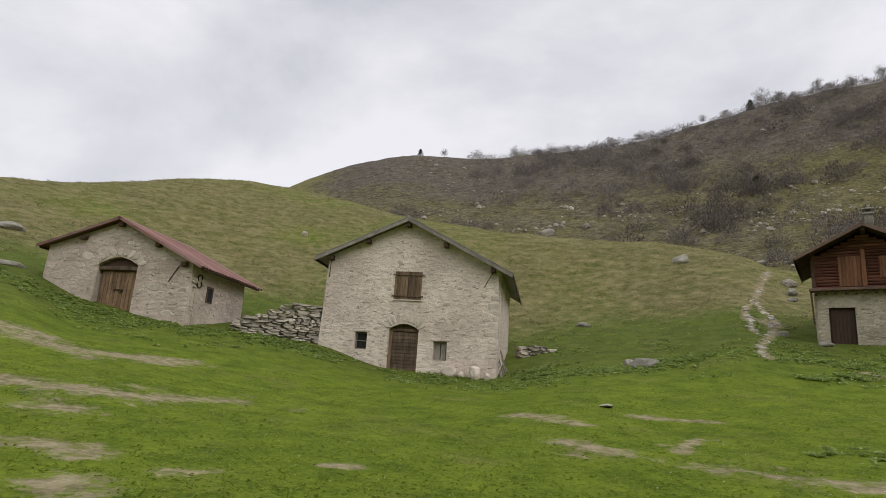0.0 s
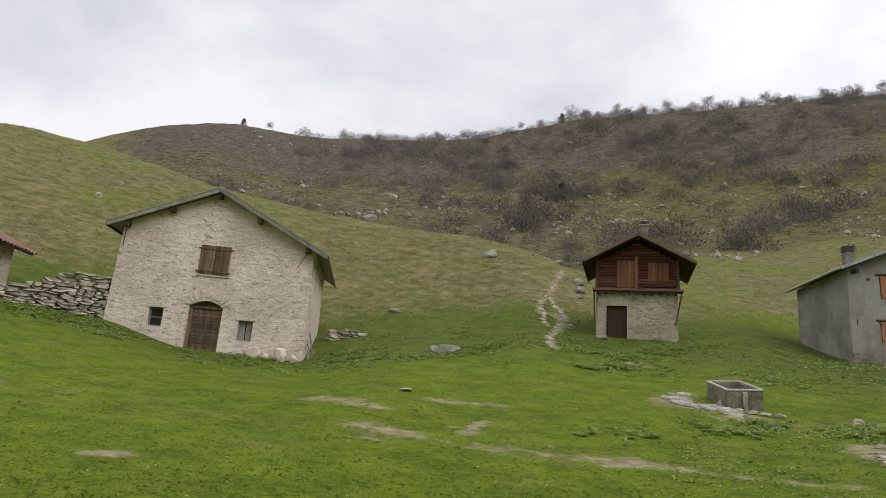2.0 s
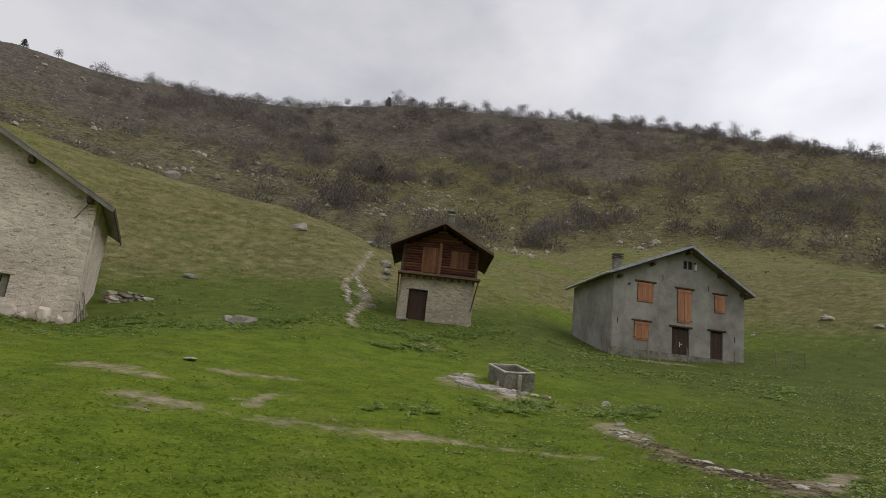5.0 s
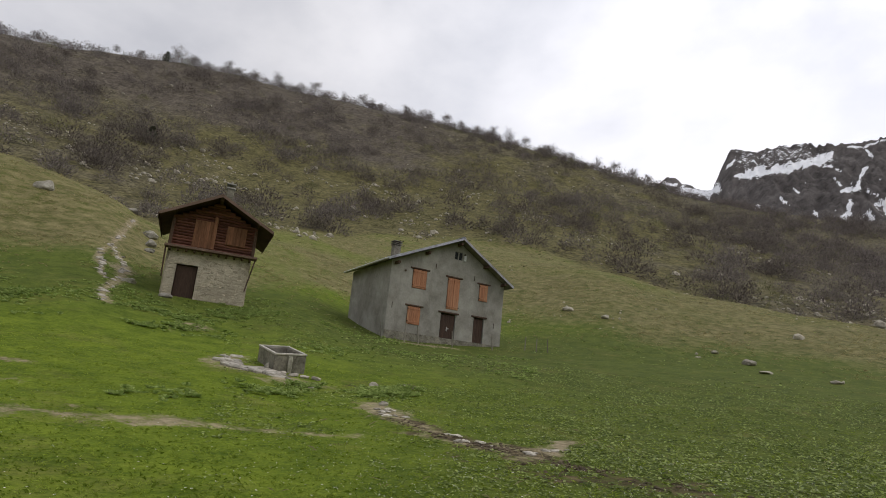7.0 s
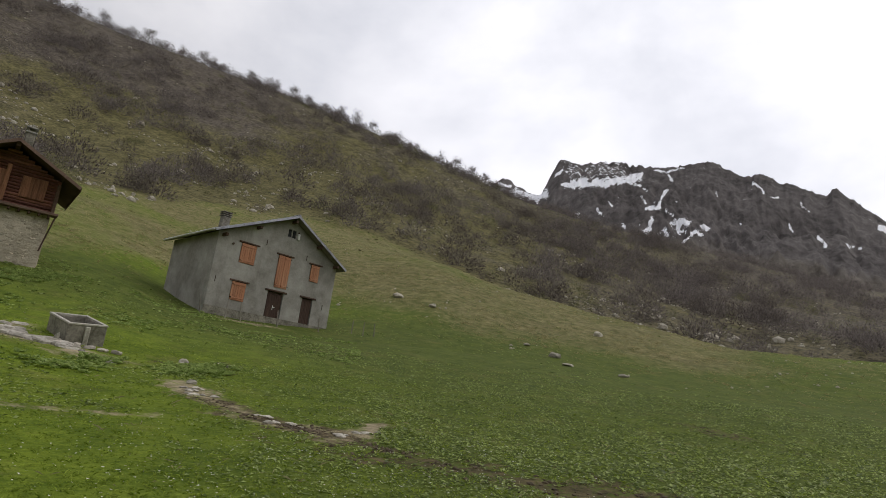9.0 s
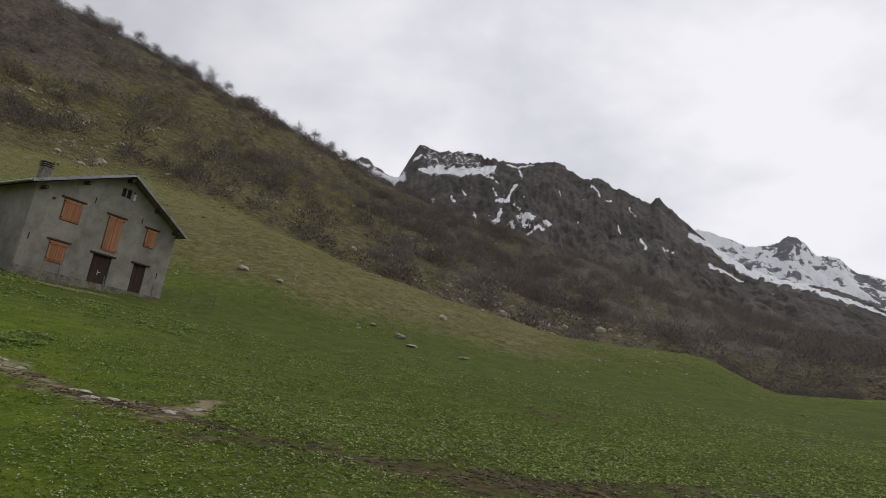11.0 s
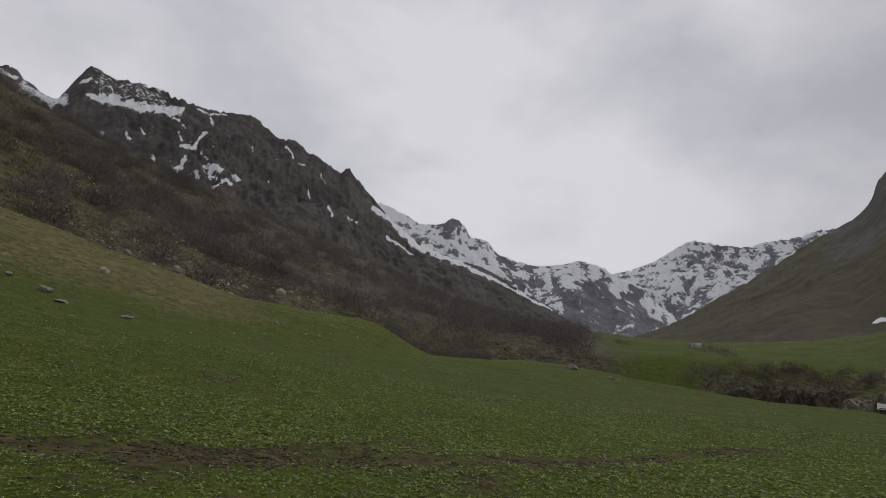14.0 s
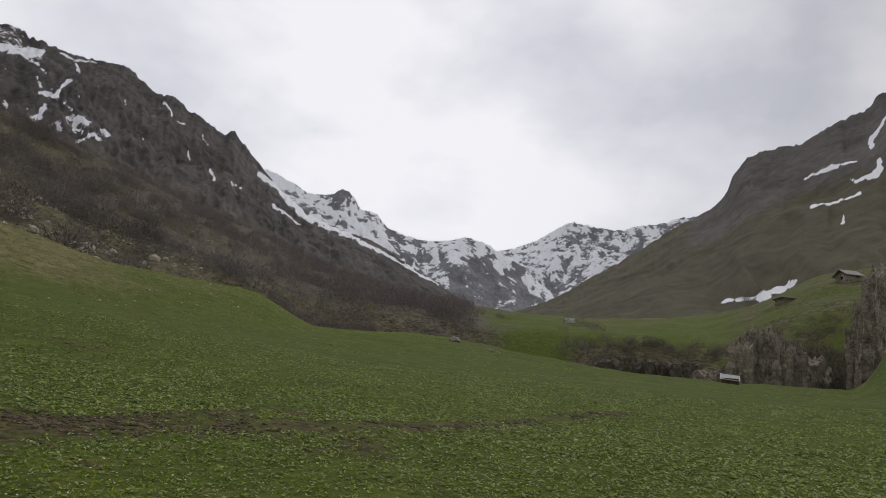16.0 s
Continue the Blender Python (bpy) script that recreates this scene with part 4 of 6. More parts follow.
def boards(parent, s0, s1, z0, z1, y, count, material, thick=0.03, gap=0.012, upright=True, name="board", ragged=0.02):
    """Boards side by side in front of the plane y, each a piece of its own."""
    for k in range(count):
        if upright:
            a, b = s0 + (s1 - s0) * k / count, s0 + (s1 - s0) * (k + 1) / count
            bm = box(a + gap / 2, b - gap / 2, y - thick - random.uniform(0, 0.008), y, z0 + random.uniform(0, ragged), z1 - random.uniform(0, ragged), 0.005)
        else:
            a, b = z0 + (z1 - z0) * k / count, z0 + (z1 - z0) * (k + 1) / count
            bm = box(s0 + random.uniform(0, ragged), s1 - random.uniform(0, ragged), y - thick - random.uniform(0, 0.008), y, a + gap / 2, b - gap / 2, 0.005)
        part(name, bm, material, parent)


def gable_house(name, label, at, theta, depth, front, holes, size, material, thick=0.5):
    """The walls of a house; front: outline (s, z) of its gable; size: its stretch in width and height."""
    h = thing(name, pose(at[0], at[1], at[2], 0, 0, -theta) @ Matrix.Diagonal((size[0], 1, size[1], 1)), label, "house")
    wall = part("front_wall", prism(front, 0, thick, holes), material, h)
    part("back_wall", prism(front, depth - thick, depth), material, h)
    lo, hi = min(q[0] for q in front), max(q[0] for q in front)
    for s, sign in ((lo, 1), (hi, -1)):
        zs = [p[1] for p in front if abs(p[0] - s) < 0.35]
        part("side_wall", box(min(s, s + sign * thick) + 0.004, max(s, s + sign * thick) - 0.004, thick, depth - thick, min(zs), max(zs)), material, h)
    return h, wall


def corrugated(p0, p1, y0, y1, pitch, wave, thick):
    """A sheet from p0 down to p1 (s, z) whose waves follow the slope."""
    n = max(4, int((y1 - y0) / pitch * 4))
    (a, b), (c, d) = p0, p1
    k = math.hypot(c - a, d - b)
    nx, nz = -(d - b) / k, (c - a) / k
    if nz < 0:
        nx, nz = -nx, -nz
    bm = bmesh.new()
    rows = []
    for j in range(n + 1):
        y = y0 + (y1 - y0) * j / n
        w = wave * math.sin(2 * math.pi * (y - y0) / pitch)
        rows.append([bm.verts.new((s + nx * (w + t), y, z + nz * (w + t))) for t in (0, -thick) for s, z in ((a, b), (c, d))])
    for r, q in zip(rows[:-1], rows[1:]):
        bm.faces.new((r[0], r[1], q[1], q[0]))
        bm.faces.new((r[2], q[2], q[3], r[3]))
        bm.faces.new((r[1], r[3], q[3], q[1]))
        bm.faces.new((r[0], q[0], q[2], r[2]))
    bm.faces.new((rows[0][0], rows[0][2], rows[0][3], rows[0][1]))
    bm.faces.new((rows[-1][0], rows[-1][1], rows[-1][3], rows[-1][2]))
    return bm


def lerp(a, b, t):
    return tuple(x + (y - x) * t for x, y in zip(a, b))


WALL_STONES = [flat_stone_mesh("stone", 10 + k, M_STONE) for k in range(7)]
BARN_STONES = [flat_stone_mesh("stone", 30 + k, M_STONE) for k in range(7)]
DRY_STONES = [flat_stone_mesh("stone", 50 + k, M_DRYSTONE, 8, 0.75) for k in range(7)]
BASE_STONES = [flat_stone_mesh("stone", 70 + k, M_BASESTONE, 8, 0.6) for k in range(7)]


# ---- the stone house ----
M_LIN = [(-9.5, 1.2), (0.08, 1.2), (0.0, 8.24), (-4.95, 10.85), (-9.3, 8.78)]
M_DOORWAY, M_LOFT = arched(-5.62, -4.03, 2.5, 5.12, 0.28), rect(-5.49, -4.07, 6.45, 8.0)
M_WIN1, M_WIN2 = rect(-7.43, -6.77, 3.64, 4.57), rect(-3.21, -2.5, 3.27, 4.28)
house, m_wall = gable_house("stone_house", "pale lime-mortared rubble stone house with a grey gabled roof", (0.91, 31.79, 0.44), 7.43, 8.0, M_LIN, [M_DOORWAY, M_LOFT, M_WIN1, M_WIN2], (1.013, 0.977), M_RENDER)
ROOF_L, ROOF_T, ROOF_R = (-9.99, 8.62), (-4.93, 11.03), (0.75, 8.0)
for low in (ROOF_L, ROOF_R):
    slope = part("roof_slope", slab_between(low, ROOF_T, -0.45, 8.6, 0.10), M_SLATE, house, "weathered dark grey roofing")
    for k in range(7):
        a, b = lerp(low, ROOF_T, k / 7), lerp(low, ROOF_T, (k + 1.06) / 7)
        a, b = (a[0], a[1] + 0.035), (b[0], b[1] + 0.010)
        if k == 6:
            b = (ROOF_T[0], ROOF_T[1] + 0.012)
        part("roof_course", slab_between(a, b, -0.48, 8.62, 0.028), M_SLATE, slope)
    part("verge_board", slab_between((low[0], low[1] - 0.07), (ROOF_T[0], ROOF_T[1] - 0.07), -0.52, -0.46, 0.17), M_GREYWOOD, house, "grey weathered verge board")
    part("eaves_board", box(low[0] - 0.02, low[0] + 0.02, -0.45, 8.6, low[1] - 0.22, low[1] - 0.02), M_DARKWOOD, house)
part("ridge_cap", prism([(ROOF_T[0] - 0.22, ROOF_T[1] - 0.06), (ROOF_T[0] + 0.22, ROOF_T[1] - 0.08), (ROOF_T[0], ROOF_T[1] + 0.07)], -0.5, 8.65), M_SLATE, house)
for s, z in ((-4.95, 10.62), (-7.12, 9.62), (-2.84, 9.50), (-0.30, 8.18), (-9.12, 8.62)):
    part("purlin", box(s - 0.12, s + 0.12, -0.40, 0.3, z - 0.13, z + 0.13, 0.02), M_DARKWOOD, house, "dark end of a roof purlin")
part("iron_stay", rod((-0.32, -0.12, 8.05), (-0.75, -0.03, 7.25), 0.018), M_IRON, house)
part("iron_stay", rod((-9.15, -0.12, 8.5), (-9.2, -0.03, 7.55), 0.018), M_IRON, house)
# loft shutters
for s0, s1 in ((-5.53, -4.79), (-4.77, -4.03)):
    sh = part("shutter", box(s0, s1, 0.02, 0.05, 6.46, 8.0), M_OLDWOOD, house, "weathered plank shutter")
    boards(sh, s0, s1, 6.44, 8.0, 0.02, 5, M_WOOD, 0.03, 0.02)
    for z in (6.62, 7.82):
        part("hinge_strap", box(s0 - 0.10 if s0 < -5 else s0 + 0.02, s1 - 0.02 if s0 < -5 else s1 + 0.10, -0.055, -0.02, z - 0.035, z + 0.035, 0.005), M_OLDWOOD, sh)
part("window_ledge", box(-5.55, -4.0, -0.06, 0.3, 6.36, 6.44, 0.01), M_STONE, house)
# door with a frame and level boards
door = part("door", box(-5.5, -4.12, 0.28, 0.33, 2.55, 4.72), M_OLDWOOD, house, "low door of weathered horizontal planks")
boards(door, -5.46, -4.16, 2.6, 4.68, 0.28, 11, M_OLDWOOD, 0.03, 0.015, False)
for a, b in ((-5.61, -5.46), (-4.17, -4.04)):
    part("door_jamb", box(a, b, 0.20, 0.36, 2.5, 4.80, 0.012), M_WOOD, house)
part("lintel", box(-5.61, -4.04, 0.18, 0.40, 4.72, 4.86, 0.015), M_WOOD, house)
part("arch_panel", prism([(-5.6, 4.86), (-4.05, 4.86)] + [(-4.05 - 1.55 * k / 8, 4.86 + 0.24 * math.sin(math.pi * k / 8)) for k in range(1, 8)], 0.3, 0.36), M_OLDWOOD, house)
for k in range(9):
    a = math.pi * (0.12 + 0.76 * k / 8)
    piece("arch_stone", WALL_STONES[k % 7], m_wall, (-4.83 + 1.02 * math.cos(a), 0.005, 4.72 + 0.72 * math.sin(a)), (0, -(a - math.pi / 2) * 0.8, 0), (0.22, 0.09, 0.52))
# small windows
for (s0, s1, z0, z1), boarded in (((-7.43, -6.77, 3.64, 4.57), False), ((-3.21, -2.5, 3.27, 4.28), True)):
    win = part("window_frame", prism(rect(s0, s1, z0, z1), 0.20, 0.27, [rect(s0 + 0.07, s1 - 0.07, z0 + 0.07, z1 - 0.07)]), M_GREYWOOD, house, "small weathered wooden window frame")
    if boarded:
        boards(win, s0 + 0.06, s1 - 0.06, z0 + 0.05, z1 - 0.05, 0.27, 2, M_GREYWOOD, 0.03, 0.05)
        part("dark_back", box(s0, s1, 0.30, 0.32, z0, z1), M_GLASS, win)
    else:
        part("pane", box(s0 + 0.05, s1 - 0.05, 0.24, 0.25, z0 + 0.05, z1 - 0.05), M_GLASS, win)
        part("glazing_bar", box(s0 + 0.05, s1 - 0.05, 0.21, 0.24, (z0 + z1) / 2 - 0.02, (z0 + z1) / 2 + 0.02), M_GREYWOOD, win)
    part("stone_lintel", box(s0 - 0.18, s1 + 0.16, -0.025, 0.3, z1, z1 + 0.13, 0.02), M_STONE, house)
rubble(m_wall, M_LIN, [M_DOORWAY, M_LOFT, M_WIN1, M_WIN2], 290, WALL_STONES, (0.16, 0.46), (0.32, 0.62), (-0.022, 0.008), random.Random(4), 0.05, 2.6)
# rough quoins at the corner by the slope
for k in range(14):
    z = 2.7 + k * 0.38
    part("corner_stone", box(-random.uniform(0.2, 0.55), 0.080 - z * 0.006, -random.uniform(0.004, 0.014), random.uniform(0.3, 0.75), z + random.uniform(0, 0.1), z + random.uniform(0.22, 0.36), 0.045), M_STONE, house)
# chimney stub behind the ridge
chim = part("chimney", box(-0.05 - 2.3, 0.35 - 2.3, 6.2, 6.6, 8.6, 10.15, 0.02), M_STONE, house, "low stone chimney stub")
part("chimney_slab", box(-2.5, -1.8, 6.0, 6.8, 10.15, 10.22, 0.02), M_SLATE, chim)

# boulders against the foot of the wall
for k, (s, size) in enumerate(((-2.25, (0.85, 0.5, 0.72)), (-1.65, (0.5, 0.4, 0.45)), (-0.95, (1.05, 0.6, 0.95)), (-0.30, (0.5, 0.4, 0.5)))):
    p = house.matrix_world @ Vector((s, -0.36, 0))
    ob = tagged(new("foundation_boulder", boulder_mesh("foundation_boulder", size, 3 + k, M_STONE)), "pale boulder lying at the foot of the stone house", "boulder", "boulders by the stone house")
    ob.matrix_world = pose(p.x, p.y, height(p.x, p.y) - 0.04, 0, 0, 40 * k)


# ---- the barn ----
B_LIN = [(-7.5, 2.6), (0.06, 2.6), (0, 7.10), (-3.8, 9.32), (-7.4, 7.90)]
B_DOORWAY = arched(-4.68, -2.68, 4.1, 7.32, 0.42)
barn, b_wall = gable_house("stone_barn", "old rubble stone barn with a red corrugated iron roof", (-14.28, 29.27, 0.72), 8.45, 5.2, B_LIN, [B_DOORWAY], (1.149, 0.941), M_BARN, 0.45)
BL, BT, BR = (-7.85, 7.80), (-3.8, 9.47), (0.66, 6.86)
for low, waves in ((BL, 0.018), (BR, 0.022)):
    for k in range(7):
        y0 = -0.35 + k * 0.90
        part("roof_sheet", corrugated(BT, low, y0, y0 + 0.93, 0.31, waves * 2.8, 0.012), M_RUST_RIB_SHADE, barn, "faded red corrugated iron sheet")
part("ridge_cap", prism([(BT[0] - 0.25, BT[1] - 0.06), (BT[0] + 0.25, BT[1] - 0.09), (BT[0], BT[1] + 0.06)], -0.4, 6.0), M_RUST_RIB_SHADE, barn)
for low in (BL, BR):
    part("verge_strip", slab_between((low[0], low[1] + 0.03), (BT[0], BT[1] + 0.03), -0.40, -0.35, 0.14), M_RUST_RIB_SHADE, barn)
    part("eaves_batten", box(low[0] - 0.05 + (0.12 if low[0] < -4 else -0.12), low[0] + 0.05 + (0.12 if low[0] < -4 else -0.12), -0.2, 5.7, low[1] - 0.12, low[1] - 0.03), M_DARKWOOD, barn)
for s, z in ((-3.8, 9.12), (-5.6, 8.35), (-1.75, 8.02), (-0.35, 7.0)):
    part("purlin", box(s - 0.13, s + 0.13, -0.25, 0.3, z - 0.12, z + 0.12, 0.02), M_DARKWOOD, barn, "dark end of a roof purlin")
bdoor = part("door", box(-4.6, -2.75, 0.30, 0.34, 4.2, 6.62), M_OLDWOOD, barn, "tall weathered brown plank barn door")
boards(bdoor, -4.55, -2.80, 4.2, 6.6, 0.30, 9, M_PLANK, 0.035, 0.02, True, "board", 0.05)
part("latch", box(-3.85, -3.35, 0.225, 0.262, 5.50, 5.60, 0.01), M_IRON, bdoor, "rusty iron latch bar")
part("padlock", box(-3.50, -3.38, 0.19, 0.225, 5.38, 5.52, 0.015), M_IRON, bdoor)
part("lintel", box(-4.72, -2.62, 0.10, 0.42, 6.62, 6.84, 0.03), M_OLDWOOD, barn, "rough dark timber lintel")
part("arch_panel", prism([(-4.66, 6.84), (-2.70, 6.84)] + [(-2.70 - 1.96 * k / 8, 6.86 + 0.44 * math.sin(math.pi * k / 8)) for k in range(1, 8)], 0.22, 0.30), M_DARKWOOD, barn)
part("iron_stay", rod((-0.62, -0.04, 6.95), (-1.05, -0.03, 6.05), 0.025), M_IRON, barn)
for k in range(11):
    a = math.pi * (0.08 + 0.84 * k / 10)
    piece("arch_stone", BARN_STONES[k % 7], b_wall, (-3.68 + 1.22 * math.cos(a), 0.005, 6.80 + 0.78 * math.sin(a)), (0, -(a - math.pi / 2) * 0.8, 0), (0.30, 0.09, 0.50))
rubble(b_wall, B_LIN, [B_DOORWAY], 330, BARN_STONES, (0.26, 0.92), (0.48, 0.85), (-0.032, 0.014), random.Random(8), 0.05, 4.2)
# the long side: stones, a slit window and the iron ornament
side = next(o for o in barn.children if o.name.startswith("side_wall") and sum(v.co.x for v in o.data.vertices) > -8)
rnd = random.Random(12)
for k in range(80):
    w = rnd.uniform(0.18, 0.5)
    y, z = rnd.uniform(0.2, 4.9), rnd.uniform(4.6, 6.6)
    if 1.2 < y < 2.1 and 4.9 < z < 6.5:
        continue
    piece("stone", rnd.choice(BARN_STONES), side, (0.06 + rnd.uniform(-0.035, -0.01), y, z), (0, 0, math.pi / 2), (w, 0.08, w * 0.5))
slit = part("window_frame", prism(rect(-1.95, -1.35, 5.25, 6.15), -0.02, 0.05, [rect(-1.85, -1.45, 5.32, 6.05)]), M_OLDWOOD, barn, "slit window in a dark timber frame")
slit.matrix_basis = pose(0.055, 0, 0, 0, 0, 90) @ pose(3.35, 0, 0)
# the wall is not cut: this dark pane stands for the slot's shade
part("pane", box(-1.86, -1.44, -0.014, 0.0, 5.3, 6.08), M_GLASS, slit)
for turn, z in ((0, 6.42), (math.pi, 6.08)):
    bm = bmesh.new()
    pts = [Vector((0.0, 0.20 * math.cos(a), 0.17 * math.sin(a))) for a in [math.radians(-40 + 26 * k) for k in range(11)]]
    for a, b in zip(pts[:-1], pts[1:]):
        rod(a, b, 0.035, None, 5, bm)
    orn = part("iron_ornament", bm, M_IRON, barn, "rusty curled iron wall anchor")
    orn.matrix_basis = Matrix.LocRotScale((0.09, 0.62, z), Euler((turn + 0.3, 0, 0)), None)


# ---- the chalet ----
C_LIN = [(-4.68, 3.6), (0.18, 3.6), (-0.02, 8.22), (-4.48, 8.22)]
C_DOORWAY = rect(-4.02, -2.80, 4.6, 7.27)
chalet, c_wall = gable_house("log_chalet", "small alpine chalet with a red-brown log storey on a stone base", (21.22, 30.47, 1.10), 31.1, 4.4, C_LIN, [C_DOORWAY], (0.942, 0.902), M_BASE, 0.4)
rubble(c_wall, C_LIN, [C_DOORWAY], 150, BASE_STONES, (0.20, 0.55), (0.28, 0.50), (-0.02, 0.012), random.Random(5), 0.04, 5.2)
cdoor = part("door", box(-4.0, -2.82, 0.20, 0.25, 4.7, 7.25), M_DOOR, chalet, "dark red-brown plank door")
boards(cdoor, -3.94, -2.88, 4.8, 7.18, 0.20, 6, M_DOOR, 0.025, 0.01)
part("lintel", box(-4.10, -2.72, 0.012, 0.3, 7.27, 7.36, 0.02), M_BASESTONE, chalet)
# logs, course by course
CT, CL, CR = (-2.16, 11.86), (-5.47, 10.04), (1.12, 10.02)
z = 8.42
while z < 11.45:
    half = min(2.42, (11.62 - z) / (11.86 - 10.03) * 3.3 - 0.1)
    if half > 0.25:
        part("log", rod((-2.22 - half, -0.02, z), (-2.22 + half, -0.02, z), 0.098, 0.098, 8), M_LOG, chalet)
    if z < 10.15:
        for s in (-4.58, 0.14):
            part("log", rod((s, -0.22, z + 0.09), (s, 4.45, z + 0.09), 0.095, 0.095, 8), M_LOG, chalet)
    z += 0.185
part("log_core", prism([(-4.6, 8.32), (0.15, 8.32), (0.15, 10.1), (-2.2, 11.45), (-4.6, 10.1)], 0.05, 4.35), M_DARKWOOD, chalet)
loft = part("loft_door", box(-3.42, -2.16, -0.16, -0.12, 8.42, 10.2), M_LOGDOOR, chalet, "reddish vertical board loft door")
boards(loft, -3.40, -2.40, 8.44, 10.18, -0.16, 6, M_LOGDOOR, 0.03, 0.012)
part("door_post", box(-2.36, -2.14, -0.24, -0.10, 8.42, 10.55, 0.015), M_LOGDOOR, loft)
grille = part("shutter", box(-1.56, -0.38, -0.17, -0.12, 8.88, 10.12), M_LOGDOOR, chalet, "closed slatted wooden shutter")
boards(grille, -1.54, -0.40, 8.90, 10.10, -0.17, 9, M_LOGDOOR, 0.03, 0.03)
for s in (-4.62, 0.16):
    part("corner_post", box(s - 0.09, s + 0.09, -0.26, 0.0, 8.36, 10.05, 0.02), M_DARKWOOD, chalet)
part("floor_beam", box(-4.86, 0.46, -0.42, 0.25, 8.20, 8.36, 0.02), M_FASCIA, chalet, "long weathered brown floor beam over the stone base")
for k in range(11):
    s = -4.55 + k * 0.46
    part("joist_end", box(s - 0.06, s + 0.06, -0.34, 0.2, 8.04, 8.198, 0.01), M_DARKWOOD, chalet)
for a, b in (((0.36, -0.25, 8.2), (0.02, -0.06, 6.1)), ((-4.78, -0.25, 8.2), (-4.72, -0.1, 6.3))):
    part("brace", rod(a, b, 0.05, 0.04), M_DARKWOOD, chalet)
for low in (CL, CR):
    part("roof_slope", slab_between(low, CT, -1.0, 4.9, 0.10), M_DARKWOOD, chalet, "dark timber-lined roof slope")
    for k in range(6):
        a, b = lerp(low, CT, k / 6), lerp(low, CT, (k + 1.05) / 6)
        part("roof_course", slab_between((a[0], a[1] + 0.05), (b[0], b[1] + 0.02), -1.04, 4.95, 0.03), M_SLATE, chalet)
    part("verge_board", slab_between((low[0], low[1] + 0.02), (CT[0], CT[1] + 0.02), -1.10, -1.045, 0.17), M_FASCIA, chalet, "weathered brown verge board")
    d = 1 if low[0] > 0 else -1
    part("eaves_board", box(low[0] - 0.02, low[0] + 0.02, -1.0, 4.9, low[1] - 0.2, low[1]), M_DARKWOOD, chalet)
    part("bracket", rod((d * 2.2 - 2.2 + 0.2 * d, -0.9, lerp(low, CT, 0.34)[1] - 0.25), (d * 2.2 - 2.2 + 0.2 * d, 0.1, lerp(low, CT, 0.34)[1] - 0.25), 0.09), M_DARKWOOD, chalet)
part("ridge_beam", box(-2.27, -2.05, -0.9, 4.8, 11.45, 11.70, 0.02), M_DARKWOOD, chalet)
cchim = part("chimney", box(-1.95, -1.50, 2.6, 3.05, 11.2, 13.65, 0.03), M_CONCRETE, chalet, "small square chimney with a stone cap")
part("chimney_collar", box(-2.02, -1.43, 2.53, 3.12, 13.50, 13.60, 0.02), M_SLATE, cchim)
for s in (-1.92, -1.60):
    part("cap_leg", box(s, s + 0.07, 2.65, 3.0, 13.65, 13.82), M_CONCRETE, cchim)
part("chimney_cap", box(-2.03, -1.42, 2.52, 3.13, 13.82, 13.90, 0.02), M_SLATE, cchim)
part("cap_stone", box(-1.80, -1.62, 2.72, 2.9, 13.90, 14.12, 0.04), M_ROCK, cchim)


# ---- the grey house ----
G_LIN = [(0, 3.6), (9.1, 3.6), (9.15, 10.38), (5.0, 13.02), (0, 10.60)]
G_OPEN = [rect(1.62, 2.72, 8.82, 10.25), rect(4.38, 5.38, 7.8, 10.15), rect(7.0, 7.75, 8.77, 10.1), rect(1.48, 2.48, 6.17, 7.5), rect(4.07, 5.25, 4.9, 7.40), rect(6.74, 7.6, 5.0, 7.47), rect(4.78, 5.42, 11.62, 12.22)]
grey, g_wall = gable_house("grey_house", "grey cement-rendered house with orange board shutters", (31.23, 28.35, 0.51), 22.9, 7.0, G_LIN, G_OPEN, (1.059, 0.974), M_CEMENT, 0.35)
GL, GT, GR = (-0.55, 10.56), (5.06, 13.25), (9.62, 10.27)
for low in (GL, GR):
    part("roof_lining", slab_between((low[0], low[1] - 0.05), (GT[0], GT[1] - 0.05), -0.6, 7.4, 0.10), M_GREYWOOD, grey)
    for k in range(14):
        y0 = -0.62 + k * 0.575
        part("roof_sheet", slab_between(low, GT, y0, y0 + 0.565, 0.045), M_BLUEROOF, grey, "blue-grey metal roof sheet")
        part("seam", slab_between((low[0], low[1] + 0.04), (GT[0], GT[1] + 0.04), y0 + 0.55, y0 + 0.59, 0.05), M_BLUEROOF, grey)
    part("verge_board", slab_between((low[0], low[1] - 0.01), (GT[0], GT[1] - 0.01), -0.67, -0.622, 0.16), M_BLUEROOF, grey, "blue-grey metal verge strip")
part("ridge_cap", prism([(GT[0] - 0.2, GT[1] - 0.03), (GT[0] + 0.2, GT[1] - 0.07), (GT[0], GT[1] + 0.09)], -0.66, 7.45), M_BLUEROOF, grey)
part("gutter", rod((GL[0] - 0.05, -0.6, GL[1] - 0.08), (GL[0] - 0.05, 7.4, GL[1] - 0.08), 0.06, 0.06, 8), M_PALE, grey, "pale metal gutter")
for s, z in ((5.0, 12.75), (2.5, 11.55), (7.3, 11.45), (0.3, 10.38), (8.9, 10.32)):
    part("purlin", box(s - 0.08, s + 0.08, -0.58, 0.2, z - 0.1, z + 0.1, 0.01), M_DARKWOOD, grey)


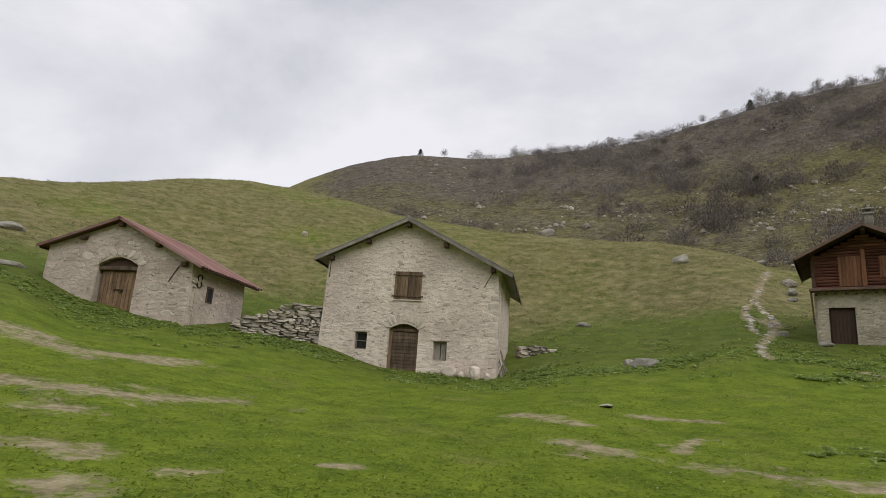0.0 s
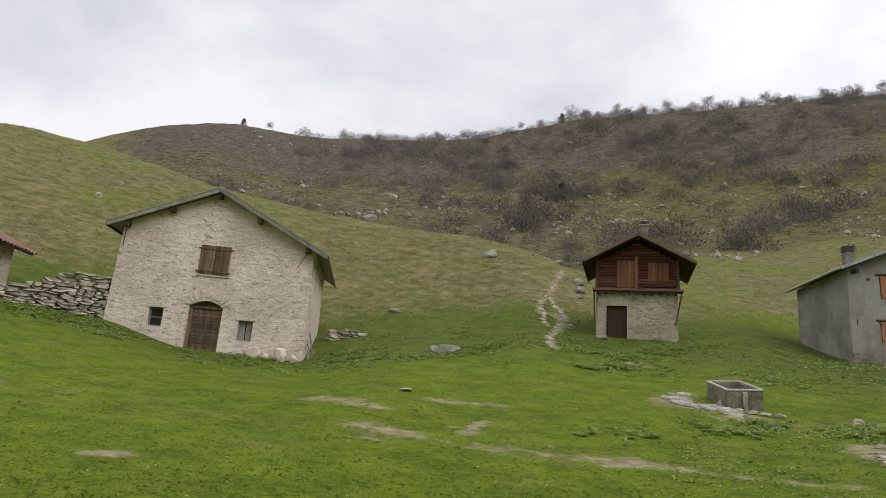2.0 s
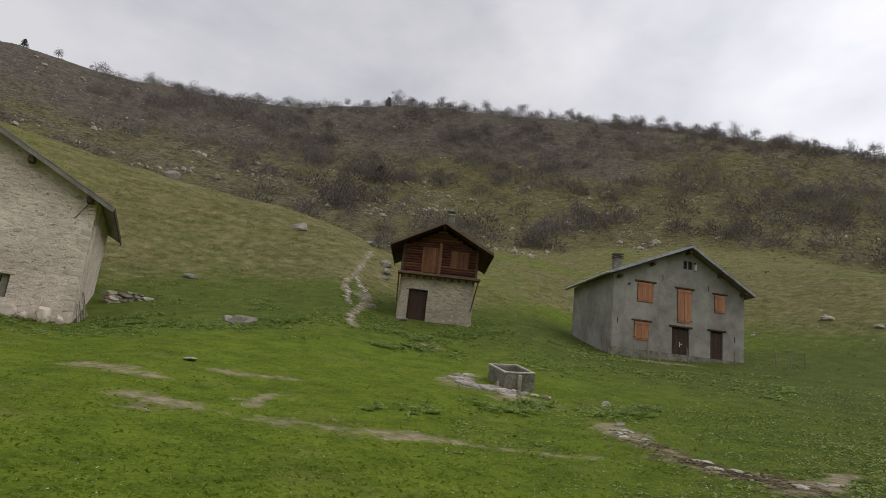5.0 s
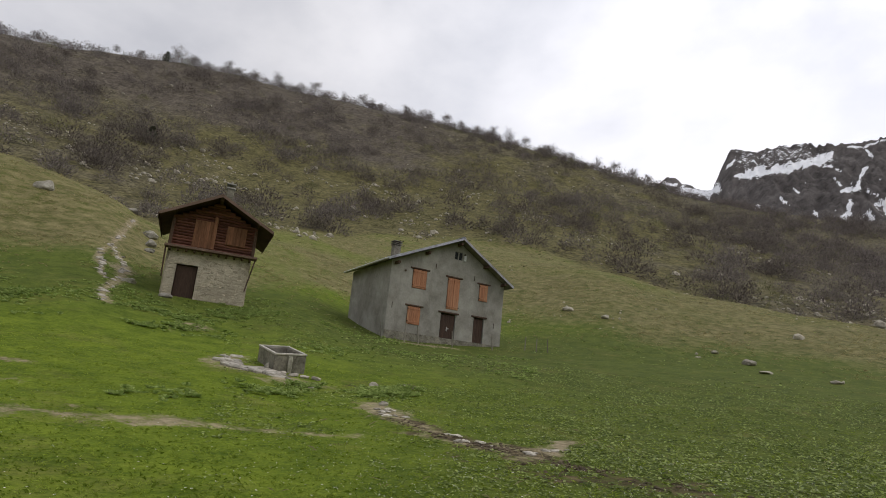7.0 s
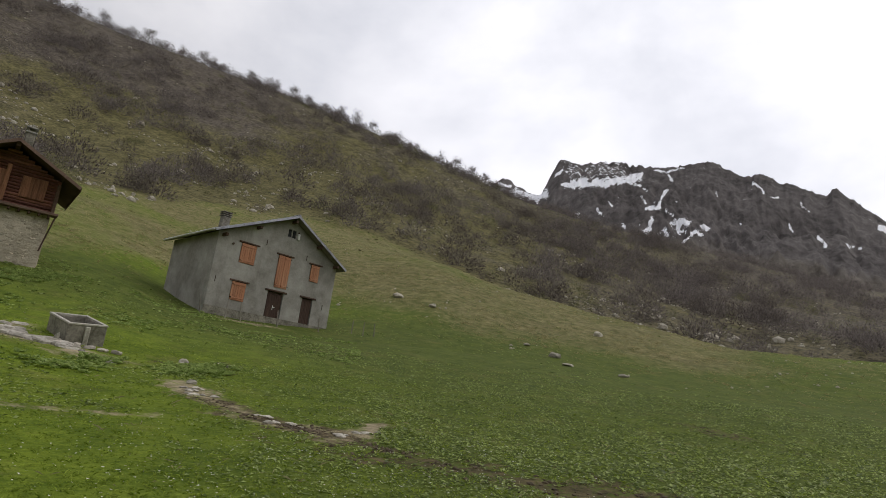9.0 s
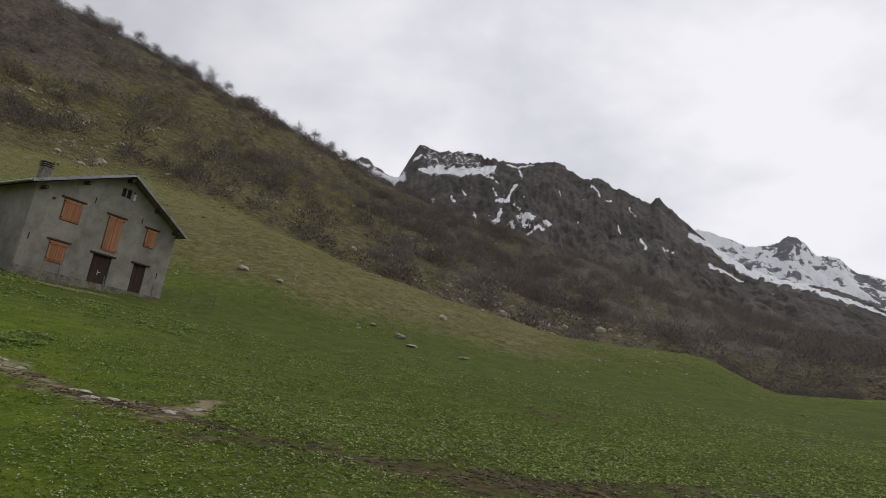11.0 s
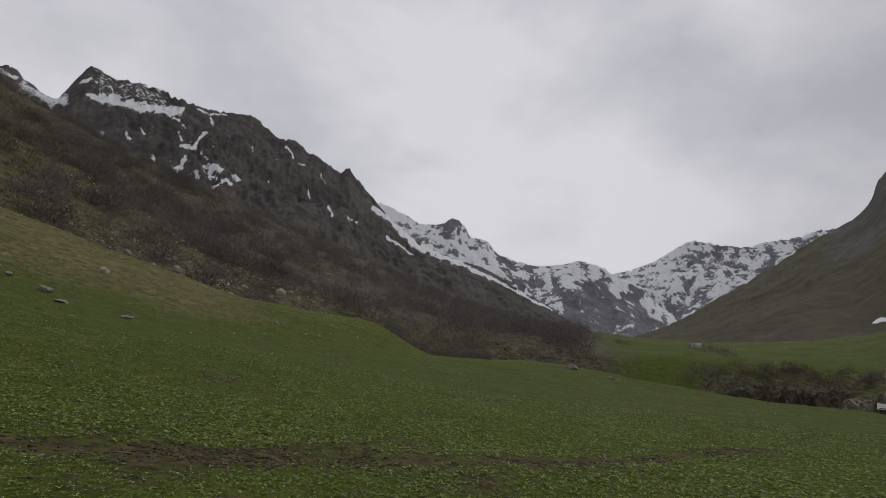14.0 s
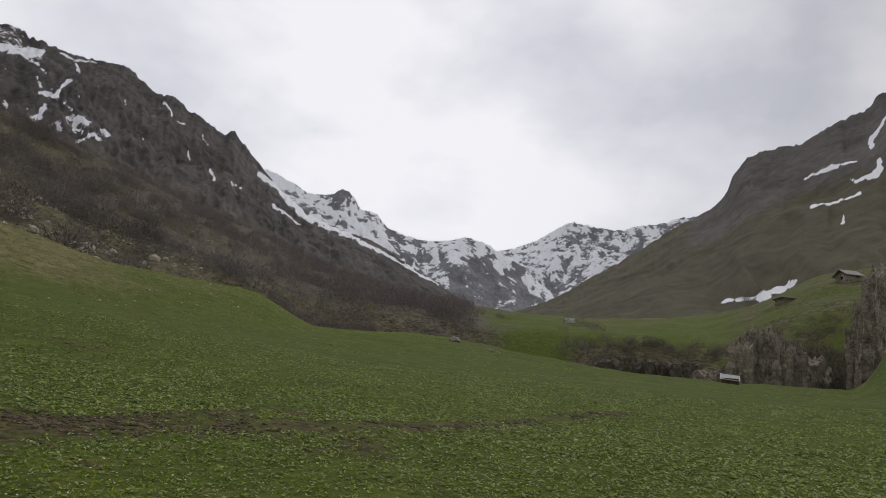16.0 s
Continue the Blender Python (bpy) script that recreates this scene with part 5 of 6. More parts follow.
def leaf_shutter(s0, s1, z0, z1, leaves):
    for k in range(leaves):
        a, b = s0 + (s1 - s0) * k / leaves + 0.01, s0 + (s1 - s0) * (k + 1) / leaves - 0.01
        sh = part("shutter", box(a, b, -0.01, 0.02, z0, z1), M_ORANGE, grey, "closed orange-varnished board shutter")
        boards(sh, a, b, z0 + 0.01, z1 - 0.01, -0.01, max(3, round((b - a) / 0.15)), M_ORANGE, 0.03, 0.006, True, "board", 0.004)
        for z in (z0 + 0.18, z1 - 0.18):
            part("batten", box(a + 0.03, b - 0.03, -0.07, -0.042, z - 0.05, z + 0.05, 0.006), M_ORANGE, sh)
            part("hinge", box(a - 0.06 if k == 0 else b - 0.06, a + 0.06 if k == 0 else b + 0.06, -0.085, -0.07, z - 0.02, z + 0.02), M_IRON, sh)
    part("lintel", box(s0 - 0.20, s1 + 0.20, -0.07, 0.12, z1 + 0.02, z1 + 0.13, 0.015), M_DARKWOOD, grey, "dark timber lintel")


leaf_shutter(1.64, 2.70, 8.84, 10.22, 1)
leaf_shutter(4.40, 5.36, 7.74, 10.12, 2)
leaf_shutter(7.02, 7.73, 8.79, 10.07, 1)
leaf_shutter(1.50, 2.46, 6.19, 7.47, 1)
for s0, s1, z0, z1 in ((4.09, 5.23, 5.1, 7.38), (6.76, 7.58, 5.2, 7.45)):
    d = part("door", box(s0, s1, 0.12, 0.18, z0, z1), M_DOOR, grey, "plain dark brown wooden door")
    boards(d, s0 + 0.05, s1 - 0.05, z0 + 0.02, z1 - 0.05, 0.12, 6, M_DOOR, 0.03, 0.008)
    part("lintel", box(s0 - 0.24, s1 + 0.24, -0.09, 0.1, z1 + 0.02, z1 + 0.14, 0.015), M_DARKWOOD, grey, "dark timber lintel")
    if s0 < 5:
        part("handle", box(4.62, 4.80, 0.05, 0.088, 6.26, 6.31), M_PALE, d, "pale metal door handle")
        part("handle_plate", box(4.62, 4.66, 0.07, 0.089, 6.10, 6.42), M_PALE, d)
# a dark sheet set in the gable hole stands for its shaded inside
vent = part("gable_opening", box(4.80, 5.40, 0.10, 0.13, 11.64, 12.20), M_GLASS, grey, "dark sheet for the shade in the gable opening under the ridge")
part("post", box(5.06, 5.13, 0.02, 0.10, 11.64, 12.20), M_CEMENT, vent)
part("lamp_case", box(5.50, 5.66, -0.16, 0.0, 11.56, 12.02, 0.03), M_PALE, grey, "pale wall lamp case")
part("bracket", box(5.54, 5.60, -0.10, 0.0, 12.02, 12.16), M_IRON, grey)
part("vent_pipe", rod((1.05, -0.06, 9.98), (1.05, 0.1, 9.98), 0.08, 0.08, 10), M_DARKWOOD, grey, "black round flue opening")
for s, z in ((3.35, 10.75), (6.55, 10.45), (0.35, 7.35), (8.45, 7.05)):
    part("wall_anchor", box(s - 0.02, s + 0.02, -0.025, 0.02, z - 0.2, z + 0.2), M_IRON, grey)
part("plinth", box(-0.04, 9.12, -0.05, 0.0, 3.6, 5.55), M_CONCRETE, grey, "rough concrete plinth along the foot")
gch = part("chimney", box(1.45, 1.98, 3.2, 3.73, 10.9, 12.55, 0.02), M_CONCRETE, grey, "square rendered chimney with a louvred cap")
for z in (12.55, 12.69, 12.83):
    part("cap_slab", box(1.38, 2.05, 3.13, 3.80, z + 0.05, z + 0.10, 0.01), M_CONCRETE, gch)
    part("cap_leg", box(1.53, 1.93, 3.3, 3.7, z, z + 0.05), M_DARKWOOD, gch)
part("flashing", box(1.30, 2.16, 3.05, 3.95, 11.45, 11.62, 0.03), M_PALE, gch)


# ---- dry-stone retaining wall between barn and house ----
def dry_wall(label, p0, p1, base0, base1, top0, top1, rnd, rough=0.08):
    a, b = Vector((*p0, 0)), Vector((*p1, 0))
    length = (b - a).length
    w = thing("dry_stone_wall", Matrix.LocRotScale(a, Euler((0, 0, math.atan2((b - a).y, (b - a).x))), None), label, "wall")
    core = [(0, base0 - 0.6), (length, base1 - 0.6), (length, top1 - 0.15), (length * 0.5, (top0 + top1) / 2 - 0.08), (0, top0 - 0.15)]
    part("core", prism(core, 0.24, 0.7), M_DRYSTONE, w, "dark packed rubble core")
    z = min(base0, base1) - 0.35
    while z < max(top0, top1):
        h = rnd.uniform(0.08, 0.20)
        s = rnd.uniform(-0.15, 0.0)
        while s < length:
            l = rnd.uniform(0.25, 0.95)
            f = (s + l / 2) / length
            lo, hi = base0 + (base1 - base0) * f - 0.3, top0 + (top1 - top0) * min(1, f * 1.6) + rnd.uniform(-rough, rough)
            if lo < z < hi:
                piece("stone", rnd.choice(DRY_STONES), w, (s + l / 2, 0.12 + rnd.uniform(-0.10, 0.07), z + h / 2), (rnd.uniform(-0.1, 0.1), rnd.uniform(-0.10, 0.10), rnd.uniform(-0.1, 0.1)), (l * 1.0, 0.36, h * 1.06))
            s += l
        z += h * 0.96
    return w


dry_wall("tumbled dry-stone retaining wall of grey slabs", (-12.6, 31.0), (-8.5, 33.2), 4.28, 3.9, 4.75, 6.12, random.Random(3))
p = house.matrix_world @ Vector((0.9, 5.2, 0))
q = house.matrix_world @ Vector((2.6, 6.0, 0))
dry_wall("low heap of flat stones beside the stone house", (p.x, p.y), (q.x, q.y), height(p.x, p.y), height(q.x, q.y), height(p.x, p.y) + 0.75, height(q.x, q.y) + 0.25, random.Random(6))
for k in range(7):
    p = house.matrix_world @ Vector((0.34 + 0.03 * k, 0.35 + 0.30 * k, 0))
    q = house.matrix_world @ Vector((0.10, 0.45 + 0.30 * k, 0))
    g = height(p.x, p.y)
    pole = part("wooden_pole", rod((p.x, p.y, g - 0.1), (q.x, q.y, g + random.uniform(0.55, 1.15)), 0.035, 0.02), M_GREYWOOD)
    tagged(pole, "grey wooden pole leaning on the house wall", "pole", "poles leaning on the house")


# ---- the trough ----
def trough():
    t = thing("water_trough", pose(13.30, 16.69, height(13.30, 16.69), 10, -4, -20), "old concrete water trough with stained sides", "trough")
    # local x along the short end, y along the long side
    part("front_panel", box(0, 1.08, 0, 0.09, -0.4, 0.55, 0.015), M_CONCRETE, t)
    part("back_panel", box(0, 1.08, 1.74, 1.83, -0.4, 0.55, 0.015), M_CONCRETE, t)
    part("side_panel", box(0.002, 0.09, 0.09, 1.74, -0.4, 0.548, 0.015), M_CONCRETE, t)
    part("side_panel", box(0.99, 1.078, 0.09, 1.74, -0.4, 0.548, 0.015), M_CONCRETE, t)
    # dark bed added to give the trough's inside its shade
    part("silt_bed", box(0.09, 0.99, 0.09, 1.74, -0.2, 0.10), M_TROUGH_SHADE, t, "added dark floor that stands for the shade inside the trough")
    part("partition", box(0.09, 0.99, 0.9, 0.97, 0.10, 0.42), M_CONCRETE, t)
    part("pilaster", box(0.46, 0.60, -0.07, 0.0, -0.4, 0.52, 0.015), M_RIM, t, "pale concrete pilaster")
    for x0, x1, y0, y1 in ((-0.02, 1.10, -0.02, 0.075), (-0.02, 1.10, 1.755, 1.85), (-0.02, 0.075, 0.075, 1.755), (1.005, 1.10, 0.075, 1.755)):
        part("rim", box(x0, x1, y0, y1, 0.55, 0.61, 0.012), M_RIM, t, "worn pale concrete rim")
    return t


M_TROUGH_SHADE = surface("dark_trough_shade", (0.016, 0.016, 0.011), (0.05, 0.047, 0.032), 2, 9, 0.35, 0.006)
M_RIM = surface("worn_pale_concrete", (0.30, 0.285, 0.245), (0.58, 0.55, 0.48), 1.4, 11.0, 0.9, 0.01, (0.19, 0.175, 0.13))
trough()
rnd = random.Random(21)


def stone_at(name, x, y, size, seed, label, category="stone", group="", sink=0.2, mat_=None, turn=None):
    ob = tagged(new(name, boulder_mesh(name, size, seed, mat_ or M_ROCK)), label, category, group)
    ob.matrix_world = pose(x, y, height(x, y) - size[2] * sink, rnd.uniform(-6, 6), rnd.uniform(-6, 6), rnd.uniform(0, 360) if turn is None else turn)
    return ob


PAVERS = [flat_stone_mesh("flat_slab", 90 + k, M_PAVER, 7, 0.4) for k in range(6)]


def paver_at(name, x, y, w, d, label, category, group, lift=0.03):
    """A flat irregular slab let into the ground, its face up."""
    ob = tagged(new(name, PAVERS[rnd.randrange(6)]), label, category, group)
    e = 0.4
    tilt = Euler((math.atan((height(x, y + e) - height(x, y - e)) / (2 * e)) + rnd.uniform(-0.05, 0.05), -math.atan((height(x + e, y) - height(x - e, y)) / (2 * e)) + rnd.uniform(-0.05, 0.05), 0))
    ob.matrix_world = Matrix.LocRotScale((x, y, height(x, y) + lift - 0.06), tilt, None) @ pose(0, 0, 0, 0, 0, rnd.uniform(0, 360)) @ pose(0, 0, 0, -90, 0, 0) @ Matrix.Diagonal((w, 0.12, d, 1))
    return ob


SLABS = [(13.5, 19.0), (12.5, 18.3), (12.2, 17.6), (12.5, 16.95), (12.95, 16.45), (13.0, 16.0), (12.85, 14.9), (12.84, 14.1)]
for k in range(46):
    i = rnd.choice((0, 1, 1, 2, 2, 3, 3, 3, 4, 4, 5, 5, 6))
    x, y = lerp(SLABS[i], SLABS[i + 1], rnd.random())
    big = rnd.uniform(0.26, 0.70) if i < 5 else rnd.uniform(0.18, 0.42)
    paver_at("paving_slab", x + rnd.uniform(-0.28, 0.28), y + rnd.uniform(-0.25, 0.25), big, big * rnd.uniform(0.5, 0.8), "flat pale slab set in the ground beside the trough", "slab", "slabs round the trough", rnd.uniform(0.025, 0.095))
stone_at("leaning_stone", 13.13, 16.85, (0.26, 0.16, 0.42), 91, "upright stone leaning on the trough", "stone", "", 0.15)
for k in range(4):
    stone_at("dark_stone", 13.35 + 0.22 * k, 16.25 - 0.30 * k, (0.38, 0.28, 0.18), 95 + k, "dark mossy stone by the trough", "stone", "dark stones by the trough", 0.2, M_DRYSTONE)
for k, (x, y, size, label) in enumerate((
        (3.6, 18.5, (0.95, 0.40, 0.12), "flat pale stone lying in the grass"),
        (7.65, 29.1, (1.5, 1.0, 0.75), "lichened grey boulder in the weeds"), (7.2, 29.6, (0.9, 0.7, 0.6), "small grey boulder in the weeds"),
        (18.2, 55.2, (1.7, 1.3, 1.2), "rounded grey boulder on the knoll"),
        (48.5, 105.0, (4.2, 2.4, 1.9), "big pale rounded boulder on the hillside"),
        (23.4, 46.6, (1.2, 0.9, 0.9), "jagged grey rock beside the path"), (22.4, 44.6, (0.8, 0.6, 0.55), "jagged grey rock beside the path"), (24.4, 49.0, (1.5, 1.0, 0.9), "jagged grey rock beside the path"),
        (18.6, 164, (5.0, 3.0, 3.2), "large pale crag on the brushy slope"), (30.2, 168, (2.6, 2.2, 2.0), "large pale crag on the brushy slope"), (23.5, 172, (2.6, 2, 1.6), "large pale crag on the brushy slope"),
        (15.4, 14.1, (0.40, 0.26, 0.26), "white stone on the weedy heap"), (16.2, 13.55, (0.42, 0.28, 0.20), "white stone on the weedy heap"), (16.55, 13.3, (0.3, 0.22, 0.17), "white stone on the weedy heap"), (15.1, 13.9, (0.3, 0.2, 0.16), "white stone on the weedy heap"),
        (12.5, 11.0, (0.34, 0.25, 0.18), "white stone at the edge of the mud"), (11.9, 10.3, (0.26, 0.2, 0.14), "white stone at the edge of the mud"),
        (45.8, 7.4, (1.7, 0.6, 0.28), "flat pale stone on the dry slope"), (49.3, 9.2, (1.1, 0.9, 0.6), "grey boulder on the dry slope"), (45.9, 3.55, (1.5, 0.8, 0.35), "flat grey stone on the dry slope"), (66.0, 8.0, (1.3, 1, 0.8), "grey boulder on the dry slope"), (52.5, 12.2, (0.9, 0.7, 0.4), "grey boulder on the dry slope"),
        (57.3, 23.3, (1.0, 0.8, 0.6), "grey boulder on the dry slope"), (59.0, 28.1, (1.3, 1, 0.7), "grey boulder on the dry slope"),
        (69.9, -48.4, (2.0, 1.5, 1.1), "pale rounded boulder on the meadow"), (57.7, -45.1, (1.5, 1.0, 0.45), "pale flat boulder on the meadow"),
        (-19.0, 63.6, (1.0, 0.8, 0.8), "pale stone on the hill"), (-33.2, 40.6, (2.0, 1.2, 0.9), "grey boulder above the barn"), (-24.2, 29.9, (1.8, 0.8, 0.5), "grey stones above the barn"), (7.6, 44.5, (1.4, 1.0, 0.5), "low boulder sunk in the knoll"),
        (16.6, 34.6, (0.9, 0.6, 0.4), "grey stone beside the path"), (17.3, 31.7, (0.8, 0.6, 0.4), "grey stone beside the chalet"))):
    stone_at("boulder", x, y, size, 130 + k, label, "boulder", "", 0.22, M_SCREE if "white" in label or "pale stone" in label or "flat pale" in label or "dry slope" in label else M_ROCK)
# rubble of the path
PATH = [[(25.4, 54.0), (21.8, 47.8), (19.2, 43.5), (18.3, 40.2), (18.0, 38.3), (16.9, 36.0), (14.5, 32.2), (13.5, 30.3), (12.6, 28.0)], [(19.2, 43.5), (17.0, 40.0), (16.0, 37.1), (15.0, 34.2)]]
for k in range(66):
    pts = PATH[0] if k % 3 else PATH[1]
    i = rnd.randrange(len(pts) - 1)
    x, y = lerp(pts[i], pts[i + 1], rnd.random())
    if rnd.random() < 0.72:
        paver_at("path_stone", x + rnd.uniform(-0.18, 0.18), y + rnd.uniform(-0.3, 0.3), rnd.uniform(0.22, 0.58), rnd.uniform(0.18, 0.40), "pale flat stone in the worn path", "stone", "stones of the path", rnd.uniform(0.0, 0.08))
    else:
        stone_at("path_stone", x + rnd.uniform(-0.3, 0.3), y + rnd.uniform(-0.4, 0.4), (rnd.uniform(0.22, 0.5), rnd.uniform(0.2, 0.4), rnd.uniform(0.14, 0.3)), 260 + k % 7, "angular pale stone lying on the worn path", "stone", "stones of the path", 0.3, M_SCREE)

# stones washed out along the trickle
for k in range(22):
    i = rnd.randrange(7)
    pts = ((12.4, 11.2), (11.6, 10.1), (11.3, 9.1), (10.8, 8.0), (10.4, 6.9), (10.6, 6.1), (10.5, 5.4), (11.6, 5.6))
    x, y = lerp(pts[i], pts[i + 1], rnd.random())
    stone_at("stream_stone", x + rnd.uniform(-0.3, 0.3), y + rnd.uniform(-0.25, 0.25), (rnd.uniform(0.12, 0.38), rnd.uniform(0.1, 0.25), rnd.uniform(0.05, 0.11)), 240 + k % 7, "small pale stone in the muddy trickle", "stone", "stones in the trickle", 0.3, M_PAVER)

# ---- fence posts by the grey house ----
for k, (x, y, h, lean) in enumerate(((31.6, 26.8, 1.25, 2), (32.6, 26.4, 1.2, -10), (34.9, 25.2, 1.1, -8), (37.7, 23.7, 1.0, -8), (39.9, 22.3, 1.0, 4), (40.4, 20.7, 0.95, -5), (40.2, 21.5, 0.95, 0), (30.3, 27.7, 1.15, -12))):
    fp = tagged(part("fence_post", rod((0, 0, -0.2), (0, 0, h), 0.045, 0.035, 7), M_GREYWOOD), "weathered wooden fence post leaning in the grass", "fence post", "fence posts by the grey house")
    fp.matrix_world = pose(x, y, height(x, y), 0, lean, 0)


def polar(a, r):
    return r * math.sin(radians(a)), r * math.cos(radians(a))


# ---- far buildings beyond the gorge ----
def far_hut(name, x, y, turn, w, d, h, rise_, wall_mat, roof_mat, label, base=None):
    g = height(x, y) if base is None else base
    t = thing(name, pose(x, y, g - 0.35, 0, 0, turn), label, "hut")
    part("wall", prism([(-w / 2, -1.6), (w / 2, -1.6), (w / 2, h), (0, h + rise_), (-w / 2, h)], -d / 2, d / 2, [rect(-w * 0.10, w * 0.14, 0.6, h * 0.72)]), wall_mat, t)
    part("door", box(-w * 0.10, w * 0.14, -d / 2 + 0.3, -d / 2 + 0.4, 0.6, h * 0.72), M_DOOR, t)
    for sgn in (-1, 1):
        part("roof_slope", slab_between((sgn * (w / 2 + 0.7), h - 0.7 * rise_ / (w / 2) + 0.15), (0, h + rise_ + 0.15), -d / 2 - 0.8, d / 2 + 0.6, 0.2), roof_mat, t)
    return t


far_hut("stone_hut", *polar(156.9, 212), 150, 5.0, 4.4, 2.0, 1.5, M_CLIFF, M_SLATE, "small dark stone hut on the far terrace")
far_hut("stone_hut", *polar(152.6, 205), 172, 5.4, 3.0, 0.7, 0.5, M_CLIFF, M_SLATE, "low flat-roofed stone hut beside the snow patch")
t = thing("low_shed", pose(39.1, -63.5, height(39.1, -63.5) - 0.08, 0, 0, -146), "low shed with a pale sheet roof beside the gorge", "shed")
part("wall", box(-0.85, 0.85, -0.7, 0.7, -0.6, 0.62), M_OLDWOOD, t)
part("roof", box(-1.0, 1.0, -0.9, 0.9, 0.0, 0.06, 0.02), M_SHEET, t, "pale weathered sheet roof").matrix_basis = pose(0, 0, 0.72, 22, 4, 0)
t = thing("far_barn", pose(209.29, -209.4, height(209.29, -209.4) - 0.3, 0, 0, 130), "distant long low barn with a white roof", "barn")
part("wall", box(-4.5, 4.5, -2, 2, -0.6, 0.9), M_PALE, t)
part("roof", prism([(-4.8, 0.9), (4.8, 0.9), (4.5, 1.7), (-4.5, 1.7)], -2.2, 2.2), M_PALE, t, "white roof")


# ---- cliffs of the gorge ----
def cliff(x, y, size, seed, turn, label, sink=0.25, material=M_CLIFF):
    bm = bmesh.new()
    bmesh.ops.create_icosphere(bm, subdivisions=4, radius=0.5)
    off = Vector((seed * 3.3, seed * 5.1, seed * 2.9))
    for v in bm.verts:
        d = v.co.normalized()
        cube = d / max(abs(d.x), abs(d.y), abs(d.z)) ** 0.75
        k = 1 + 0.30 * noise.noise(Vector((d.x * 3, d.y * 3, d.z * 1.2)) + off) + 0.24 * noise.noise(Vector((d.x * 10, d.y * 10, d.z * 2.5)) + off) + 0.08 * noise.noise(d * 21 + off)
        v.co = Vector((cube.x * size[0], cube.y * size[1], cube.z * size[2])) * (0.5 * k)
    me = bpy.data.meshes.new("cliff")
    bm.to_mesh(me)
    bm.free()
    me.materials.append(material)
    ob = tagged(new("cliff", me), label, "cliff", "cliffs of the gorge")
    ob.matrix_world = pose(x, y, height(x, y) + size[2] * (0.5 - sink), 0, 0, turn)
    return ob


for k, (a, r, size, turn, sink) in enumerate(((149.3, 116, (4, 4, 15), 20, 0.3), (150.2, 117, (4, 4, 18), 50, 0.3), (151.1, 118, (4, 5, 19), 10, 0.3), (152.1, 119, (4, 4, 18), 70, 0.3), (152.9, 123, (5, 4, 16), 30, 0.32), (154.2, 132, (6, 5, 11), 70, 0.4), (157.4, 124, (3, 4, 18), 5, 0.3), (158.1, 120, (4, 4, 22), 40, 0.3), (159.1, 118, (4, 4, 25), 70, 0.3),
                                              (160.6, 110, (7, 6, 21), 30, 0.32), (162.5, 108, (9, 7, 19), 10, 0.34), (148.2, 124, (4, 4, 10), 0, 0.33), (146.77, 138, (6, 4, 7), 30, 0.35), (144.92, 142, (6, 4, 8), 30, 0.35), (142.88, 143, (7, 4, 8), 80, 0.35), (140.63, 143, (6, 4, 9), 60, 0.35), (138.58, 144, (7, 4, 7), 20, 0.35), (136.53, 146, (6, 4, 5), 50, 0.35), (121.47, 140, (5, 4, 4), 10, 0.5), (119.86, 140, (5, 4, 3.5), 40, 0.5), (123.08, 140, (5, 4, 3), 70, 0.5))):
    cliff(*polar(a, r), size, 3 + k, turn, "weathered grey-brown rock face above the gorge" if a > 145 else "low dark brown rocks along the gorge", sink, M_CLIFF if a > 145 else M_BROWNROCK)


# ---- vegetation ----
gen = np.random.default_rng(7)


def stuff(name, verts, tris, material, label, category):
    ob = new(name, quick_mesh(name, verts, tris, material))
    return tagged(ob, label, category, kind="stuff")


def leaf_material(name, dark, light, rough=0.6, thin=0.0, gloss=0.25):
    m, n, l, b = nodes_of(name, rough)
    b.inputs["Specular IOR Level"].default_value = gloss
    info = n.new("ShaderNodeNewGeometry")
    f = calc(n, l, "ADD", calc(n, l, "MULTIPLY", info.outputs["Random Per Island"], 0.6), calc(n, l, "MULTIPLY", tex(n, l, info.outputs["Position"], 0.25, 3), 0.4))
    c = ramp(n, l, f, 0.2, dark, 0.8, light)
    l.new(c, b.inputs["Base Color"])
    if thin:
        t, x = n.new("ShaderNodeBsdfTranslucent"), n.new("ShaderNodeMixShader")
        l.new(c, t.inputs["Color"])
        x.inputs["Fac"].default_value = thin
        l.new(b.outputs["BSDF"], x.inputs[1])
        l.new(t.outputs["BSDF"], x.inputs[2])
        l.new(x.outputs["Shader"], n["Material Output"].inputs["Surface"])
    return m


# the palest leaf tone imitates highlights on the weeds
M_LEAF = leaf_material("dock_leaves", (0.070, 0.105, 0.018), (0.44, 0.52, 0.165), 0.45, 0.45, 0.45)
M_DOCK = leaf_material("tall_dock_leaves", (0.165, 0.240, 0.050), (0.45, 0.54, 0.185), 0.5, 0.5, 0.35)
# the palest blades are coloured to pass for glints in the grass
M_BLADE = leaf_material("grass_blades", (0.125, 0.185, 0.016), (0.42, 0.50, 0.095), 0.7, 0.5, 0.15)
M_STRAW = leaf_material("dry_grass_blades", (0.25, 0.225, 0.105), (0.50, 0.45, 0.24), 0.9, 0.5, 0.1)
M_TWIG = leaf_material("bare_twigs", (0.098, 0.083, 0.077), (0.262, 0.230, 0.215), 0.9, 0.4)
M_STALK = leaf_material("pale_dead_stalks", (0.30, 0.28, 0.15), (0.52, 0.48, 0.28), 0.8, 0.4)
M_DARKTWIG = leaf_material("dark_twigs", (0.071, 0.059, 0.051), (0.205, 0.176, 0.154), 0.9, 0.35)
M_BUD = leaf_material("budding_twigs", (0.100, 0.100, 0.048), (0.25, 0.245, 0.125), 0.8, 0.4)
